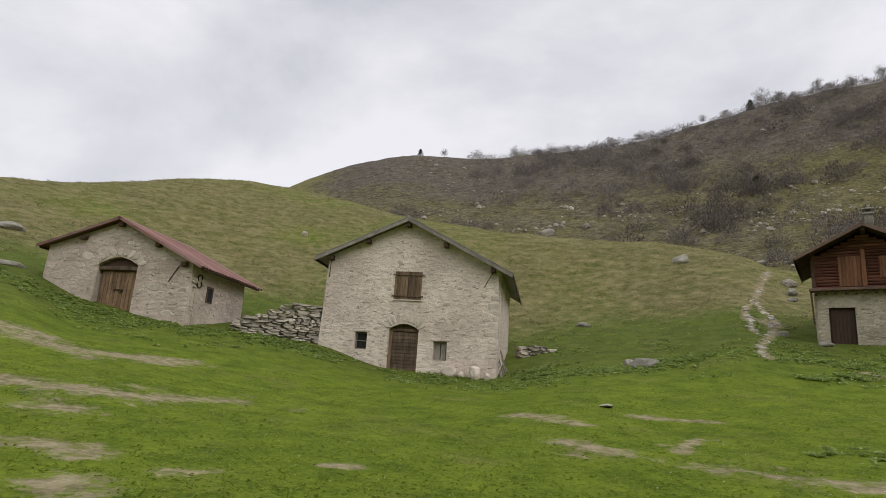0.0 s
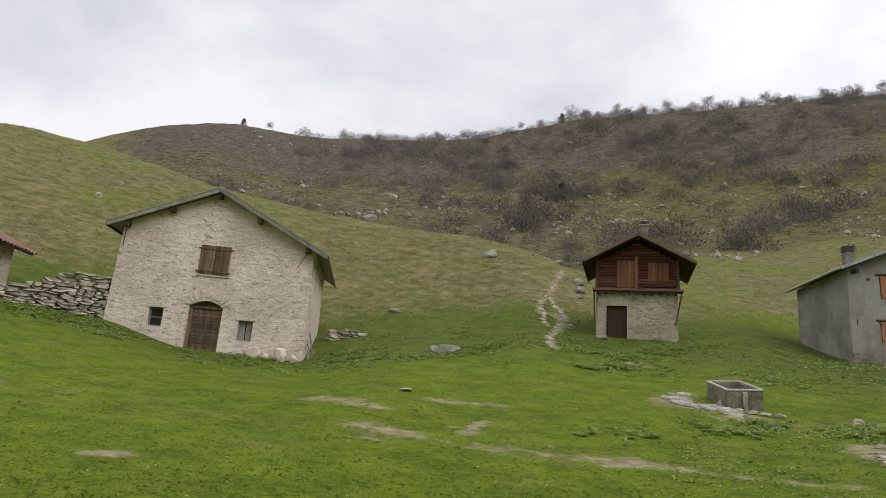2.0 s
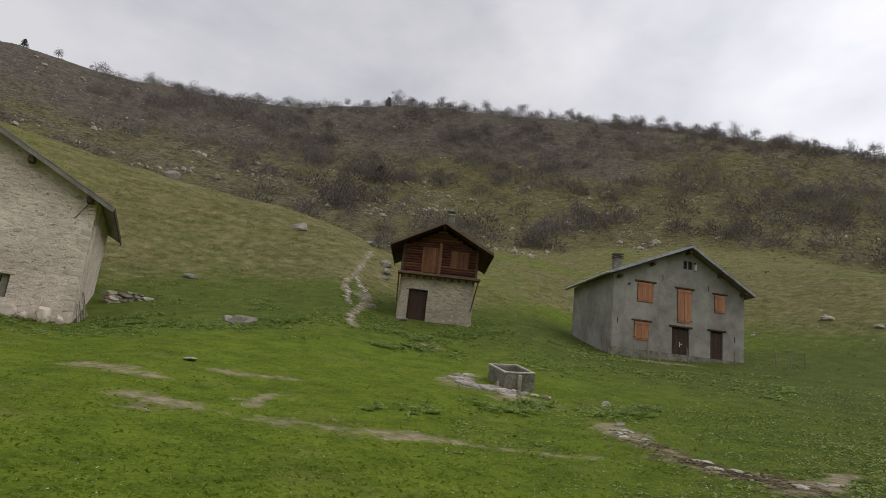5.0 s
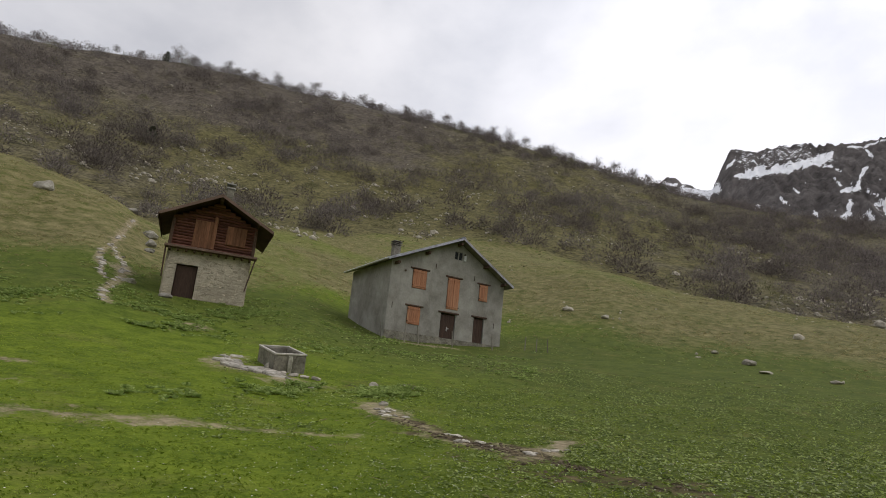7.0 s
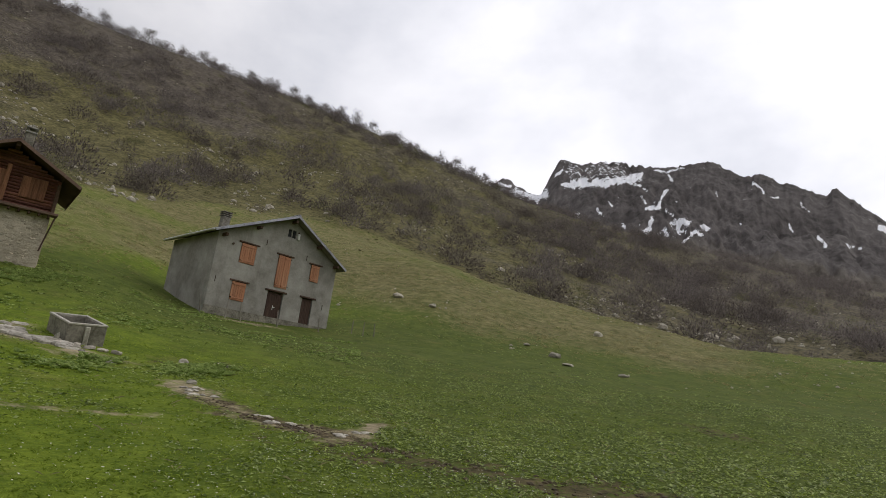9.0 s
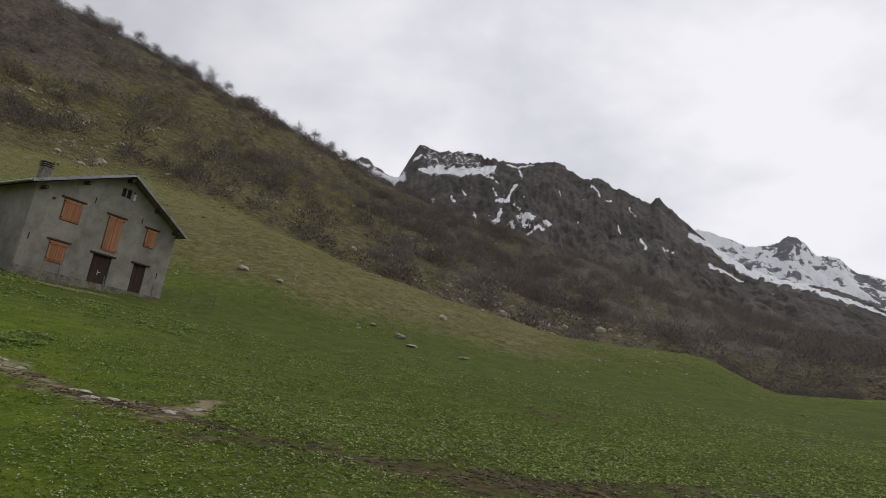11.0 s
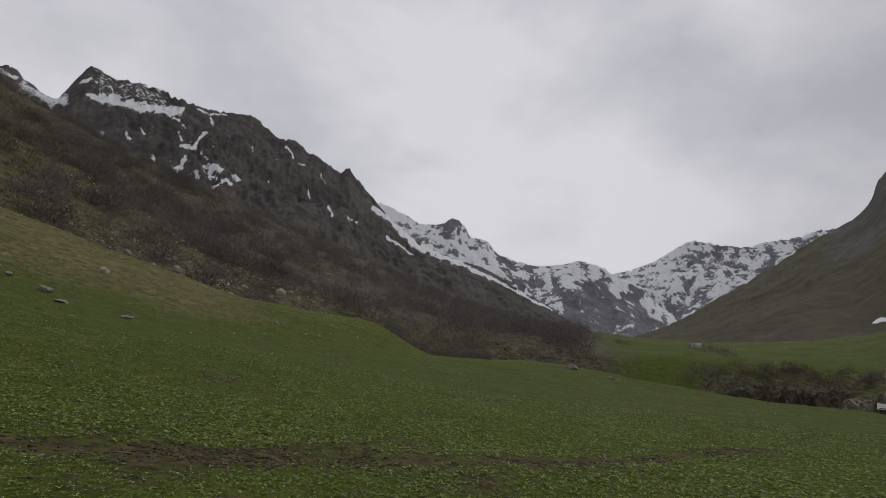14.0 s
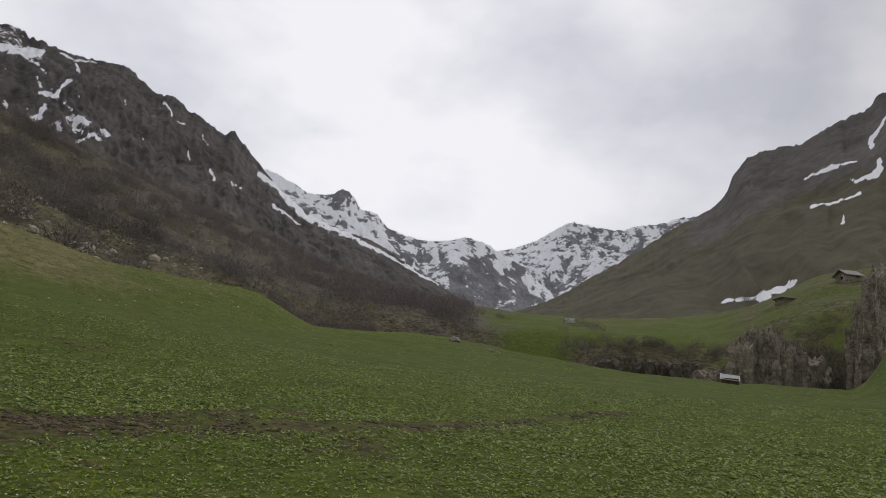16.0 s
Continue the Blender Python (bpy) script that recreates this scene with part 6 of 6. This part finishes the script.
M_FIR = leaf_material("fir_needles", (0.060, 0.070, 0.050), (0.15, 0.165, 0.11), 0.8, 0.4)
M_BARK = surface("grey_bark", (0.10, 0.09, 0.08), (0.28, 0.26, 0.24), 2, 12, 0.9, 0.01)
M_FLOWER_GLINT = surface("white_petals_and_glints", (0.70, 0.70, 0.66), (0.82, 0.82, 0.80), 2, 9, 0.6, 0.001)


def leaves(x, y, z, per, length, width, lift, g):
    """Leaves that spread from each root: bent, pointed, four points and two triangles each."""
    n = len(x) * per
    root = np.repeat(np.stack([x, y, z], -1), per, 0) + np.concatenate([g.normal(0, 0.25, (n, 2)) * np.repeat(length, per)[:, None], np.zeros((n, 1))], 1)
    a = g.uniform(0, 2 * np.pi, n)
    e = np.radians(g.uniform(lift[0], lift[1], n))
    ln = np.repeat(length, per) * g.uniform(0.6, 1.25, n)
    wd = ln * width * g.uniform(0.7, 1.3, n)
    out = np.stack([np.cos(a), np.sin(a), 0 * a], -1)
    side = np.stack([-np.sin(a), np.cos(a), 0 * a], -1)
    up = np.array([0, 0, 1.0])
    mid = root + out * (ln * 0.5 * np.cos(e))[:, None] + up * (ln * 0.5 * np.sin(e))[:, None]
    tip = mid + out * (ln * 0.5 * np.cos(e * 0.4))[:, None] + up * (ln * 0.5 * np.sin(e * 0.4) * g.uniform(-0.3, 1, n))[:, None]
    tilt = g.normal(0, 0.3, n)[:, None] * up
    v = np.stack([root, mid + (side + tilt) * wd[:, None] * 0.5, tip, mid - (side + tilt) * wd[:, None] * 0.5], 1).reshape(-1, 3)
    k = np.arange(n)[:, None] * 4
    return v, np.concatenate([k + [0, 1, 2], k + [0, 2, 3]])


def scatter(n, a0, a1, r0, r1, g, power=1.0):
    """Random places between two headings and two distances, denser near by when power is over 1."""
    a = np.radians(g.uniform(a0, a1, n))
    r = r0 + (r1 - r0) * g.uniform(0, 1, n) ** power
    return r * np.sin(a), r * np.cos(a)


def indoors(x, y):
    """True inside a house's walls."""
    hit = np.zeros(x.shape, bool)
    for h, s0, s1, d in ((house, -9.6, 0.2, 8.1), (barn, -7.6, 0.2, 5.3), (chalet, -4.7, 0.2, 4.5), (grey, -0.1, 9.2, 7.1)):
        m = h.matrix_world.inverted()
        lx, ly = m[0][0] * x + m[0][1] * y + m[0][3], m[1][0] * x + m[1][1] * y + m[1][3]
        hit |= (lx > s0) & (lx < s1) & (ly > -0.05) & (ly < d)
    return hit


def bare(x, y):
    return np.maximum(cover(x, y)[:, 1], 1.0 * soil(x, y)[:, 0])


def keep(x, y, chance, g):
    k = (g.uniform(0, 1, len(x)) < chance) & ~indoors(x, y) & (bare(x, y) < 0.62 + 0.25 * (g.uniform(0, 1, len(x)) - 0.5))
    return x[k], y[k]


# broad-leaved weeds: thick on the meadow towards the valley head, in clumps by the houses
x, y = scatter(86000, 34, 172, 5.0, 34, gen, 1.35)
a, r = np.degrees(np.arctan2(x, y)), np.hypot(x, y)
x, y = keep(x, y, np.clip(0.25 + 0.85 * step(42.7, 86.9, a) + 1.2 * (fbm(x / 2.5, y / 2.5, 3, 3)), 0, 1), gen)
v1, t1 = leaves(x, y, ground(x, y) + 0.01, 3, gen.uniform(0.035, 0.10, len(x)) * (0.55 + 0.45 * step(6, 13, np.hypot(x, y))), 0.58, (0, 55), gen)
stuff("meadow_weeds", v1, t1, M_LEAF, "low broad green weed leaves covering the meadow", "weeds")
x, y = scatter(30000, 30, 172, 30, 85, gen, 1.2)
x, y = keep(x, y, np.clip(0.35 + 1.1 * fbm(x / 6, y / 6, 3, 8), 0, 1), gen)
v1, t1 = leaves(x, y, ground(x, y) - 0.02, 5, gen.uniform(0.08, 0.19, len(x)), 0.6, (-2, 26), gen)
stuff("meadow_weeds", v1, t1, M_LEAF, "low broad green weed leaves farther up the meadow", "weeds")
x, y = scatter(24000, -38, 62, 21, 46, gen, 0.9)
a, r = np.degrees(np.arctan2(x, y)), np.hypot(x, y)
lane = step(24.5, 30, r) * (1 - step(37, 44, r))
x, y = keep(x, y, np.clip(lane * (0.12 + 1.9 * fbm(x / 2.6, y / 2.6, 3, 15)), 0, 1), gen)
v1, t1 = leaves(x, y, ground(x, y) + gen.uniform(-0.02, 0.05, len(x)), 12, gen.uniform(0.07, 0.15, len(x)), 0.50, (12, 62), gen)
stuff("dock_clumps", v1, t1, M_DOCK, "clumps of tall green dock beside the houses", "weeds")
CLUMPS = [     # x, y, spread, roots
    (7.56, 12.65, 0.5, 24), (10.9, 13.35, 0.55, 70), (12.5, 14.3, 0.4, 50), (14.33, 12.71, 0.6, 130), (15.32, 13.23, 0.5, 110),
    (12.46, 23.8, 0.32, 60), (14.5, 27.4, 0.5, 50), (14.3, 24.2, 0.55, 60), (15.4, 26.2, 0.5, 50), (19.9, 28.7, 0.75, 150), (21.4, 28.9, 0.8, 110), (18.3, 27.5, 0.5, 70),
    (8.7, 29.1, 1.2, 210), (5.8, 29.2, 1.0, 110), (3.3, 32.3, 0.8, 110), (2.8, 30.5, 0.8, 120), (-1.9, 30.9, 0.7, 50), (-10.2, 30.4, 1.3, 200), (-14.0, 28.4, 1.6, 170), (-19.5, 27.4, 2.0, 170),
]
px = np.concatenate([gen.normal(cx, spread, n) for cx, cy, spread, n in CLUMPS])
py = np.concatenate([gen.normal(cy, spread * 0.6, n) for cx, cy, spread, n in CLUMPS])
k = ~indoors(px, py)
px, py = px[k], py[k]
v1, t1 = leaves(px, py, ground(px, py) + gen.uniform(-0.02, 0.08, len(px)), 20, gen.uniform(0.07, 0.17, len(px)), 0.42, (15, 68), gen)
stuff("dock_clumps", v1, t1, M_DOCK, "dense clumps of dock by the trough and chalet", "weeds")

# grass blades
x, y = scatter(66000, -44, 172, 4.6, 24, gen, 1.3)
a = np.degrees(np.arctan2(x, y))
x, y = keep(x, y, np.clip(1.0 - 0.35 * step(59.2, 113.4, a), 0, 1), gen)
v1, t1 = leaves(x, y, ground(x, y) - 0.01, 3, gen.uniform(0.035, 0.09, len(x)), 0.14, (12, 62), gen)
stuff("grass", v1, t1, M_BLADE, "short fresh green grass of the meadow", "grass")
x, y = scatter(60000, -40, 125, 38, 108, gen, 1.1)
x, y = keep(x, y, np.clip(1.3 * cover(x, y)[:, 0] * (0.40 + 1.2 * fbm(x / 3, y / 3, 2, 19)), 0, 1), gen)
v1, t1 = leaves(x, y, ground(x, y) - 0.02, 4, gen.uniform(0.12, 0.32, len(x)), 0.17, (5, 60), gen)
stuff("dry_grass", v1, t1, M_STRAW, "tufts of dry straw-coloured grass on the slopes", "grass")

# a few dead stalks by the trickle
x, y = scatter(260, 40, 150, 6, 16, gen, 1.0)
v1, t1 = leaves(x, y, ground(x, y) + 0.02, 2, gen.uniform(0.08, 0.22, len(x)), 0.03, (2, 40), gen)
stuff("dead_stalks", v1, t1, M_STALK, "pale dead stalks lying in the meadow", "grass")

# small white flowers, many of them standing in for glints on the grass
x, y = scatter(9000, -25, 150, 5.2, 15, gen, 1.3)
a = np.degrees(np.arctan2(x, y))
x, y = keep(x, y, np.clip(0.08 + 0.9 * np.exp(-((a - 68) / 32) ** 2) * (0.6 + 0.8 * fbm(x / 2, y / 2, 2, 44)), 0, 1), gen)
v1, t1 = leaves(x, y, ground(x, y) + gen.uniform(0.05, 0.10, len(x)), 3, np.full(len(x), 0.017), 0.7, (15, 60), gen)
stuff("white_flowers", v1, t1, M_FLOWER_GLINT, "tiny white spring flowers in the grass, many standing for glints on blades", "flowers")


def tufts(x, y, z, size, per, leafy, g, squash=0.8, twig=1.0):
    """Bushes of many thin twigs: each a narrow triangle inside the bush's rounded space."""
    n = len(x) * per
    c = np.repeat(np.stack([x, y, z], -1), per, 0)
    s = np.repeat(size, per)
    d = g.normal(0, 1, (n, 3))
    d[:, 2] = np.abs(d[:, 2]) * 0.9 + 0.15
    d /= np.linalg.norm(d, axis=1, keepdims=True)
    rad = s * g.uniform(0.25, 1.0, n) ** 0.6
    p = c + d * rad[:, None] * np.array([1, 1, squash * 1.5])
    ln = s * twig * g.uniform(0.16, 0.42, n)
    dirn = d + g.normal(0, 0.45, (n, 3)) + np.array([0, 0, 0.35])
    dirn /= np.linalg.norm(dirn, axis=1, keepdims=True)
    w = np.cross(dirn, g.normal(0, 1, (n, 3)))
    w /= np.linalg.norm(w, axis=1, keepdims=True) + 1e-9
    wd = ln * leafy
    v = np.stack([p - dirn * ln[:, None] * 0.5 + w * wd[:, None], p - dirn * ln[:, None] * 0.5 - w * wd[:, None], p + dirn * ln[:, None] * 0.7], 1).reshape(-1, 3)
    return v, np.arange(n * 3).reshape(-1, 3)


def brushwood(n, a0, a1, r0, r1, smin, smax, per, seed, material, name, label, thin, wide=20.0):
    g = np.random.default_rng(seed)
    x, y = scatter(n, a0, a1, r0, r1, g, 0.8)
    c = cover(x, y)[:, 2]
    k = g.uniform(0, 1, n) < np.clip(c * 1.3 - 0.2, 0, 1) * np.clip(0.25 + 3.0 * fbm(x / wide, y / wide, 2, seed) + thin, 0.02, 1)
    a, r = np.degrees(np.arctan2(x, y)), np.hypot(x, y)
    k &= g.uniform(0, 1, n) < 1 - (1 - step(-5.9, 4.7, a)) * step(205, 245, r)
    x, y = x[k], y[k]
    s = g.uniform(smin, smax, len(x)) * g.uniform(0.7, 1.2, len(x))
    v, t = tufts(x, y, ground(x, y) - 0.10 * s, s, int(per * 3.0), 0.20, g, 0.85, 0.40)
    return stuff(name, v, t, material, label, "shrubs")


brushwood(1500, -19, 138, 85, 340, 2.0, 4.6, 130, 101, M_TWIG, "bare_shrubs", "leafless grey-brown shrubs crowding the hillside", -0.30, 11.0)
brushwood(800, -19, 138, 85, 330, 1.5, 3.2, 85, 103, M_BUD, "budding_shrubs", "shrubs with the first green buds on the hillside", -0.1)
brushwood(2900, -1, 92, 205, 345, 2.2, 4.8, 66, 105, M_TWIG, "ridge_shrubs", "tall bare birch scrub below the ridge", 0.30, 18.0)
brushwood(1650, 14, 97, 85, 345, 2.2, 5.2, 115, 106, M_DARKTWIG, "dark_shrubs", "dark alder scrub in patches on the hillside", -0.35, 14.0)
# the paler twig material stands in for haze up the valley
brushwood(2200, 77, 125.6, 140, 500, 2.8, 5.8, 80, 107, M_TWIG, "gully_shrubs", "bare scrub filling the gullies up the valley, pale as if in haze", 0.4)
brushwood(420, 107, 124.5, 112, 160, 1.2, 2.8, 80, 108, M_TWIG, "gorge_shrubs", "bare brown shrubs along the meadow's far edge", 0.5)
brushwood(600, 134, 163.6, 112, 165, 1.0, 2.5, 80, 109, M_DARKTWIG, "gorge_shrubs", "dark bare shrubs along the edge of the gorge", 0.3)
brushwood(420, 153, 160.0, 100, 150, 1.6, 3.6, 75, 111, M_DARKTWIG, "gorge_thicket", "dark thicket between the rock faces of the gorge", 1.0)

g = np.random.default_rng(61)
a = g.uniform(18, 76, 420)
a = a[g.uniform(0, 1, len(a)) < np.clip(0.25 + 0.8 * step(28.9, 54.1, a) + 1.2 * fbm(a / 2.5, 0 * a, 2, 62), 0, 1)]
r = curve(HEADING, R_RIDGE, a) * g.uniform(0.90, 0.985, len(a))
x, y = r * np.sin(np.radians(a)), r * np.cos(np.radians(a))
v1, t1 = tufts(x, y, ground(x, y) - 0.9, g.uniform(1.7, 3.8, len(x)), 150, 0.06, g, 0.95)
stuff("skyline_scrub", v1, t1, M_TWIG, "airy bare scrub standing along the skyline", "shrubs")

# low heath between the shrubs
M_HEATH = leaf_material("heath_tussocks", (0.040, 0.040, 0.020), (0.15, 0.135, 0.065), 0.9, 0.3)
g = np.random.default_rng(56)
x, y = scatter(26000, -15, 100, 66, 330, g, 0.75)
k = g.uniform(0, 1, len(x)) < np.clip(cover(x, y)[:, 2] * 1.2 - 0.1 + 0.25 * step(60, 90, np.hypot(x, y)), 0, 1) * np.clip(0.5 + 1.3 * fbm(x / 14, y / 14, 3, 31), 0.1, 1)
x, y = x[k], y[k]
v1, t1 = tufts(x, y, ground(x, y) - 0.15, g.uniform(0.3, 0.8, len(x)), 8, 0.34, g, 0.45)
stuff("heath", v1, t1, M_HEATH, "low dark heath tussocks between the shrubs", "heath")

def loose_stones(name, x, y, s, material, label, seed, flat=1.0):
    """Many angular stones in one mesh, of three shapes."""
    g = np.random.default_rng(seed)
    vs, fs, total = [], [], 0
    for q in range(3):
        base = boulder_mesh("stone_shape", (1, 0.8, 0.62 * flat), seed + q, material, 1)
        bv, bf = np.array([v.co for v in base.vertices]), np.array([p.vertices for p in base.polygons])
        xs, ys, ss = x[q::3], y[q::3], s[q::3]
        yaw = g.uniform(0, 6.28, len(xs))
        one = np.ones_like(yaw)
        rot = np.stack([np.stack([np.cos(yaw), -np.sin(yaw), 0 * one], -1), np.stack([np.sin(yaw), np.cos(yaw), 0 * one], -1), np.stack([0 * one, 0 * one, one], -1)], 1)
        vv = np.einsum("nij,kj->nki", rot, bv) * ss[:, None, None] * g.uniform(0.7, 1.3, (len(xs), 1, 3)) + np.stack([xs, ys, ground(xs, ys) - 0.14 * ss], -1)[:, None, :]
        vs.append(vv.reshape(-1, 3))
        fs.append((bf[None] + (np.arange(len(xs)) * len(bv))[:, None, None]).reshape(-1, 3) + total)
        total += len(xs) * len(bv)
    return stuff(name, np.concatenate(vs), np.concatenate(fs), material, label, "stones")


g = np.random.default_rng(55)
x, y = scatter(15000, -17, 102, 70, 290, g, 0.8)
a, r = np.degrees(np.arctan2(x, y)), np.hypot(x, y)
k = (g.uniform(0, 1, len(x)) < np.clip(0.03 + 1.9 * fbm(x / 17, y / 17, 3, 77) + 0.16 * step(8, 22, a) * (1 - step(44, 58, a)) * step(105, 130, r) * (1 - step(170, 200, r)), 0.025, 1) * (1 - 0.7 * step(190, 240, r))) & (cover(x, y)[:, 2] > 0.15)
loose_stones("hillside_stones", x[k], y[k], g.lognormal(-0.30, 0.60, k.sum()).clip(0.25, 3.2), M_SCREE, "pale loose stones scattered over the brushy hillside", 77)
x, y = scatter(700, 45, 105, 42, 95, g, 1.0)
k = g.uniform(0, 1, len(x)) < np.clip(0.15 + 1.2 * fbm(x / 12, y / 12, 2, 79), 0, 1)
loose_stones("slope_stones", x[k], y[k], g.uniform(0.12, 0.45, k.sum()), M_SCREE, "small pale stones lying on the dry grassy slope", 81)
# clods of earth along the trickle
cx, cy = [], []
for points, width in MUD:
    for (ax, ay), (bx, by) in zip(points[:-1], points[1:]):
        n = int(150 * math.hypot(bx - ax, by - ay))
        f = g.uniform(0, 1, n)
        cx.append(ax + (bx - ax) * f + g.normal(0, 0.55 * width, n))
        cy.append(ay + (by - ay) * f + g.normal(0, 0.55 * width, n))
x, y = np.concatenate(cx), np.concatenate(cy)
M_CLOD = surface("wet_earth_clods", (0.034, 0.025, 0.015), (0.17, 0.130, 0.082), 3.0, 20.0, 0.85, 0.02, None, None, 0.4)
k = g.uniform(0, 1, len(x)) < 0.35 + 1.1 * fbm(x / 0.8, y / 0.8, 2, 83)
loose_stones("earth_clods", x[k], y[k], g.uniform(0.03, 0.13, k.sum()), M_CLOD, "dark clods of trodden earth along the trickle", 85, 0.8)


# ---- trees on the ridge ----
def bare_tree(seed, tall):
    g = np.random.default_rng(seed)
    rn = random.Random(seed)
    t = thing("bare_tree", Matrix.Identity(4), "leafless birch standing on the skyline", "tree", "trees along the ridge")
    bm = bmesh.new()
    top = Vector((rn.uniform(-0.3, 0.3), rn.uniform(-0.3, 0.3), tall * 0.8))
    rod((0, 0, -0.5), top, 0.09, 0.03, 5, bm)
    ends = []
    for k in range(9):
        f = rn.uniform(0.2, 0.85)
        p = top * f
        a, ln = rn.uniform(0, 6.28), tall * rn.uniform(0.25, 0.42) * (1.15 - 0.5 * f)
        q = p + Vector((math.cos(a) * ln * 0.75, math.sin(a) * ln * 0.75, ln * 0.75))
        rod(p, q, 0.06, 0.02, 4, bm)
        ends += [p.lerp(q, 0.6), q]
    part("trunk", bm, M_BARK, t)
    e = np.array([tuple(q) for q in ends] + [tuple(top)] + [(rn.uniform(-0.08, 0.08) * tall, rn.uniform(-0.08, 0.08) * tall, tall * rn.uniform(0.22, 0.58)) for _ in range(10)])
    v, f = tufts(e[:, 0], e[:, 1], e[:, 2] - tall * 0.10, np.concatenate([g.uniform(0.10, 0.18, len(e) - 10), g.uniform(0.24, 0.38, 10)]) * tall, 90, 0.05, g, 0.62, 0.75)
    ob = new("crown", quick_mesh("crown", v, f, M_TWIG))
    ob.parent = t
    tagged(ob, "open crown of bare twigs")
    return t


forms = [bare_tree(300 + k, tall) for k, tall in enumerate((6.5, 5.0, 7.5, 5.8))]
spots = [(-3.8, 4), (-1.4, 2), (3.1, 5), (5.7, 3), (8.4, 3.5), (12.4, 4.5), (15, 4.5), (16.3, 3), (20.7, 4), (22.6, 4), (25.6, 8), (27, 5), (28.1, 3.5), (29.9, 6), (32.4, 5), (34.6, 6.5), (36.8, 5), (38.2, 7), (41.1, 4.5), (42.9, 6), (44.7, 4),
         (47.4, 5.5), (49.8, 5), (51.5, 6.5), (53, 5), (56.2, 6), (57.9, 7), (59.6, 6), (62.1, 6.5), (64.2, 5.5), (66.6, 6), (68.3, 7), (69.9, 6), (71.3, 5), (43.9, 5), (33.5, 4), (54.7, 5)]
rnd = random.Random(9)
for k, (a, tall) in enumerate(spots):
    src = forms[k % 4]
    rr = float(curve(HEADING, R_RIDGE, [a])[0]) * rnd.uniform(0.955, 0.99)
    x, y = polar(a, rr)
    scale = 1.55 * tall / (6.5, 5.0, 7.5, 5.8)[k % 4]
    m = Matrix.LocRotScale((x, y, height(x, y) - 0.3), Euler((0, 0, rnd.uniform(0, 6.28))), (scale,) * 3)
    if k < 4:
        src.matrix_basis = m
    else:
        c = copy_thing(src, Matrix.Identity(4))
        c.matrix_basis = m


def fir(x, y, tall, seed, label):
    g = np.random.default_rng(seed)
    t = thing("fir_tree", pose(x, y, height(x, y) - 0.2), label, "tree")
    part("trunk", rod((0, 0, 0), (0, 0, tall * 0.95), 0.18, 0.03), M_BARK, t)
    n = 2200
    h = g.uniform(0.06, 1.0, n)
    a = g.uniform(0, 2 * np.pi, n)
    r = (1 - h) ** 0.6 * tall * 0.36 * g.uniform(0.2, 1.1, n) ** 0.7 * (1 + 0.35 * np.sin(3 * a + 9 * h + seed) + 0.2 * np.sin(23 * h)) + 0.10
    p = np.stack([r * np.cos(a), r * np.sin(a), h * tall], -1)
    out = np.stack([np.cos(a), np.sin(a), -0.35 + 0 * a], -1)
    side = np.stack([-np.sin(a), np.cos(a), g.normal(0, 0.3, n)], -1)
    ln = g.uniform(0.25, 0.6, n) * tall * 0.11
    v = np.stack([p + side * ln[:, None] * 0.45, p - side * ln[:, None] * 0.45, p + out * ln[:, None]], 1).reshape(-1, 3)
    ob = new("crown", quick_mesh("crown", v, np.arange(n * 3).reshape(-1, 3), M_FIR))
    ob.parent = t
    return t


fir(87.7, 189.55, 5.6, 1, "dark young fir standing alone on the brushy hillside")
fir(*polar(24.69, 308), 5.5, 2, "small dark fir just below the ridge")
fir(*polar(-6.19, 322), 5.0, 3, "dark wind-bent pine on the bare summit")
fir(*polar(10.57, 316), 2.5, 4, "small dark fir on the ridge line")
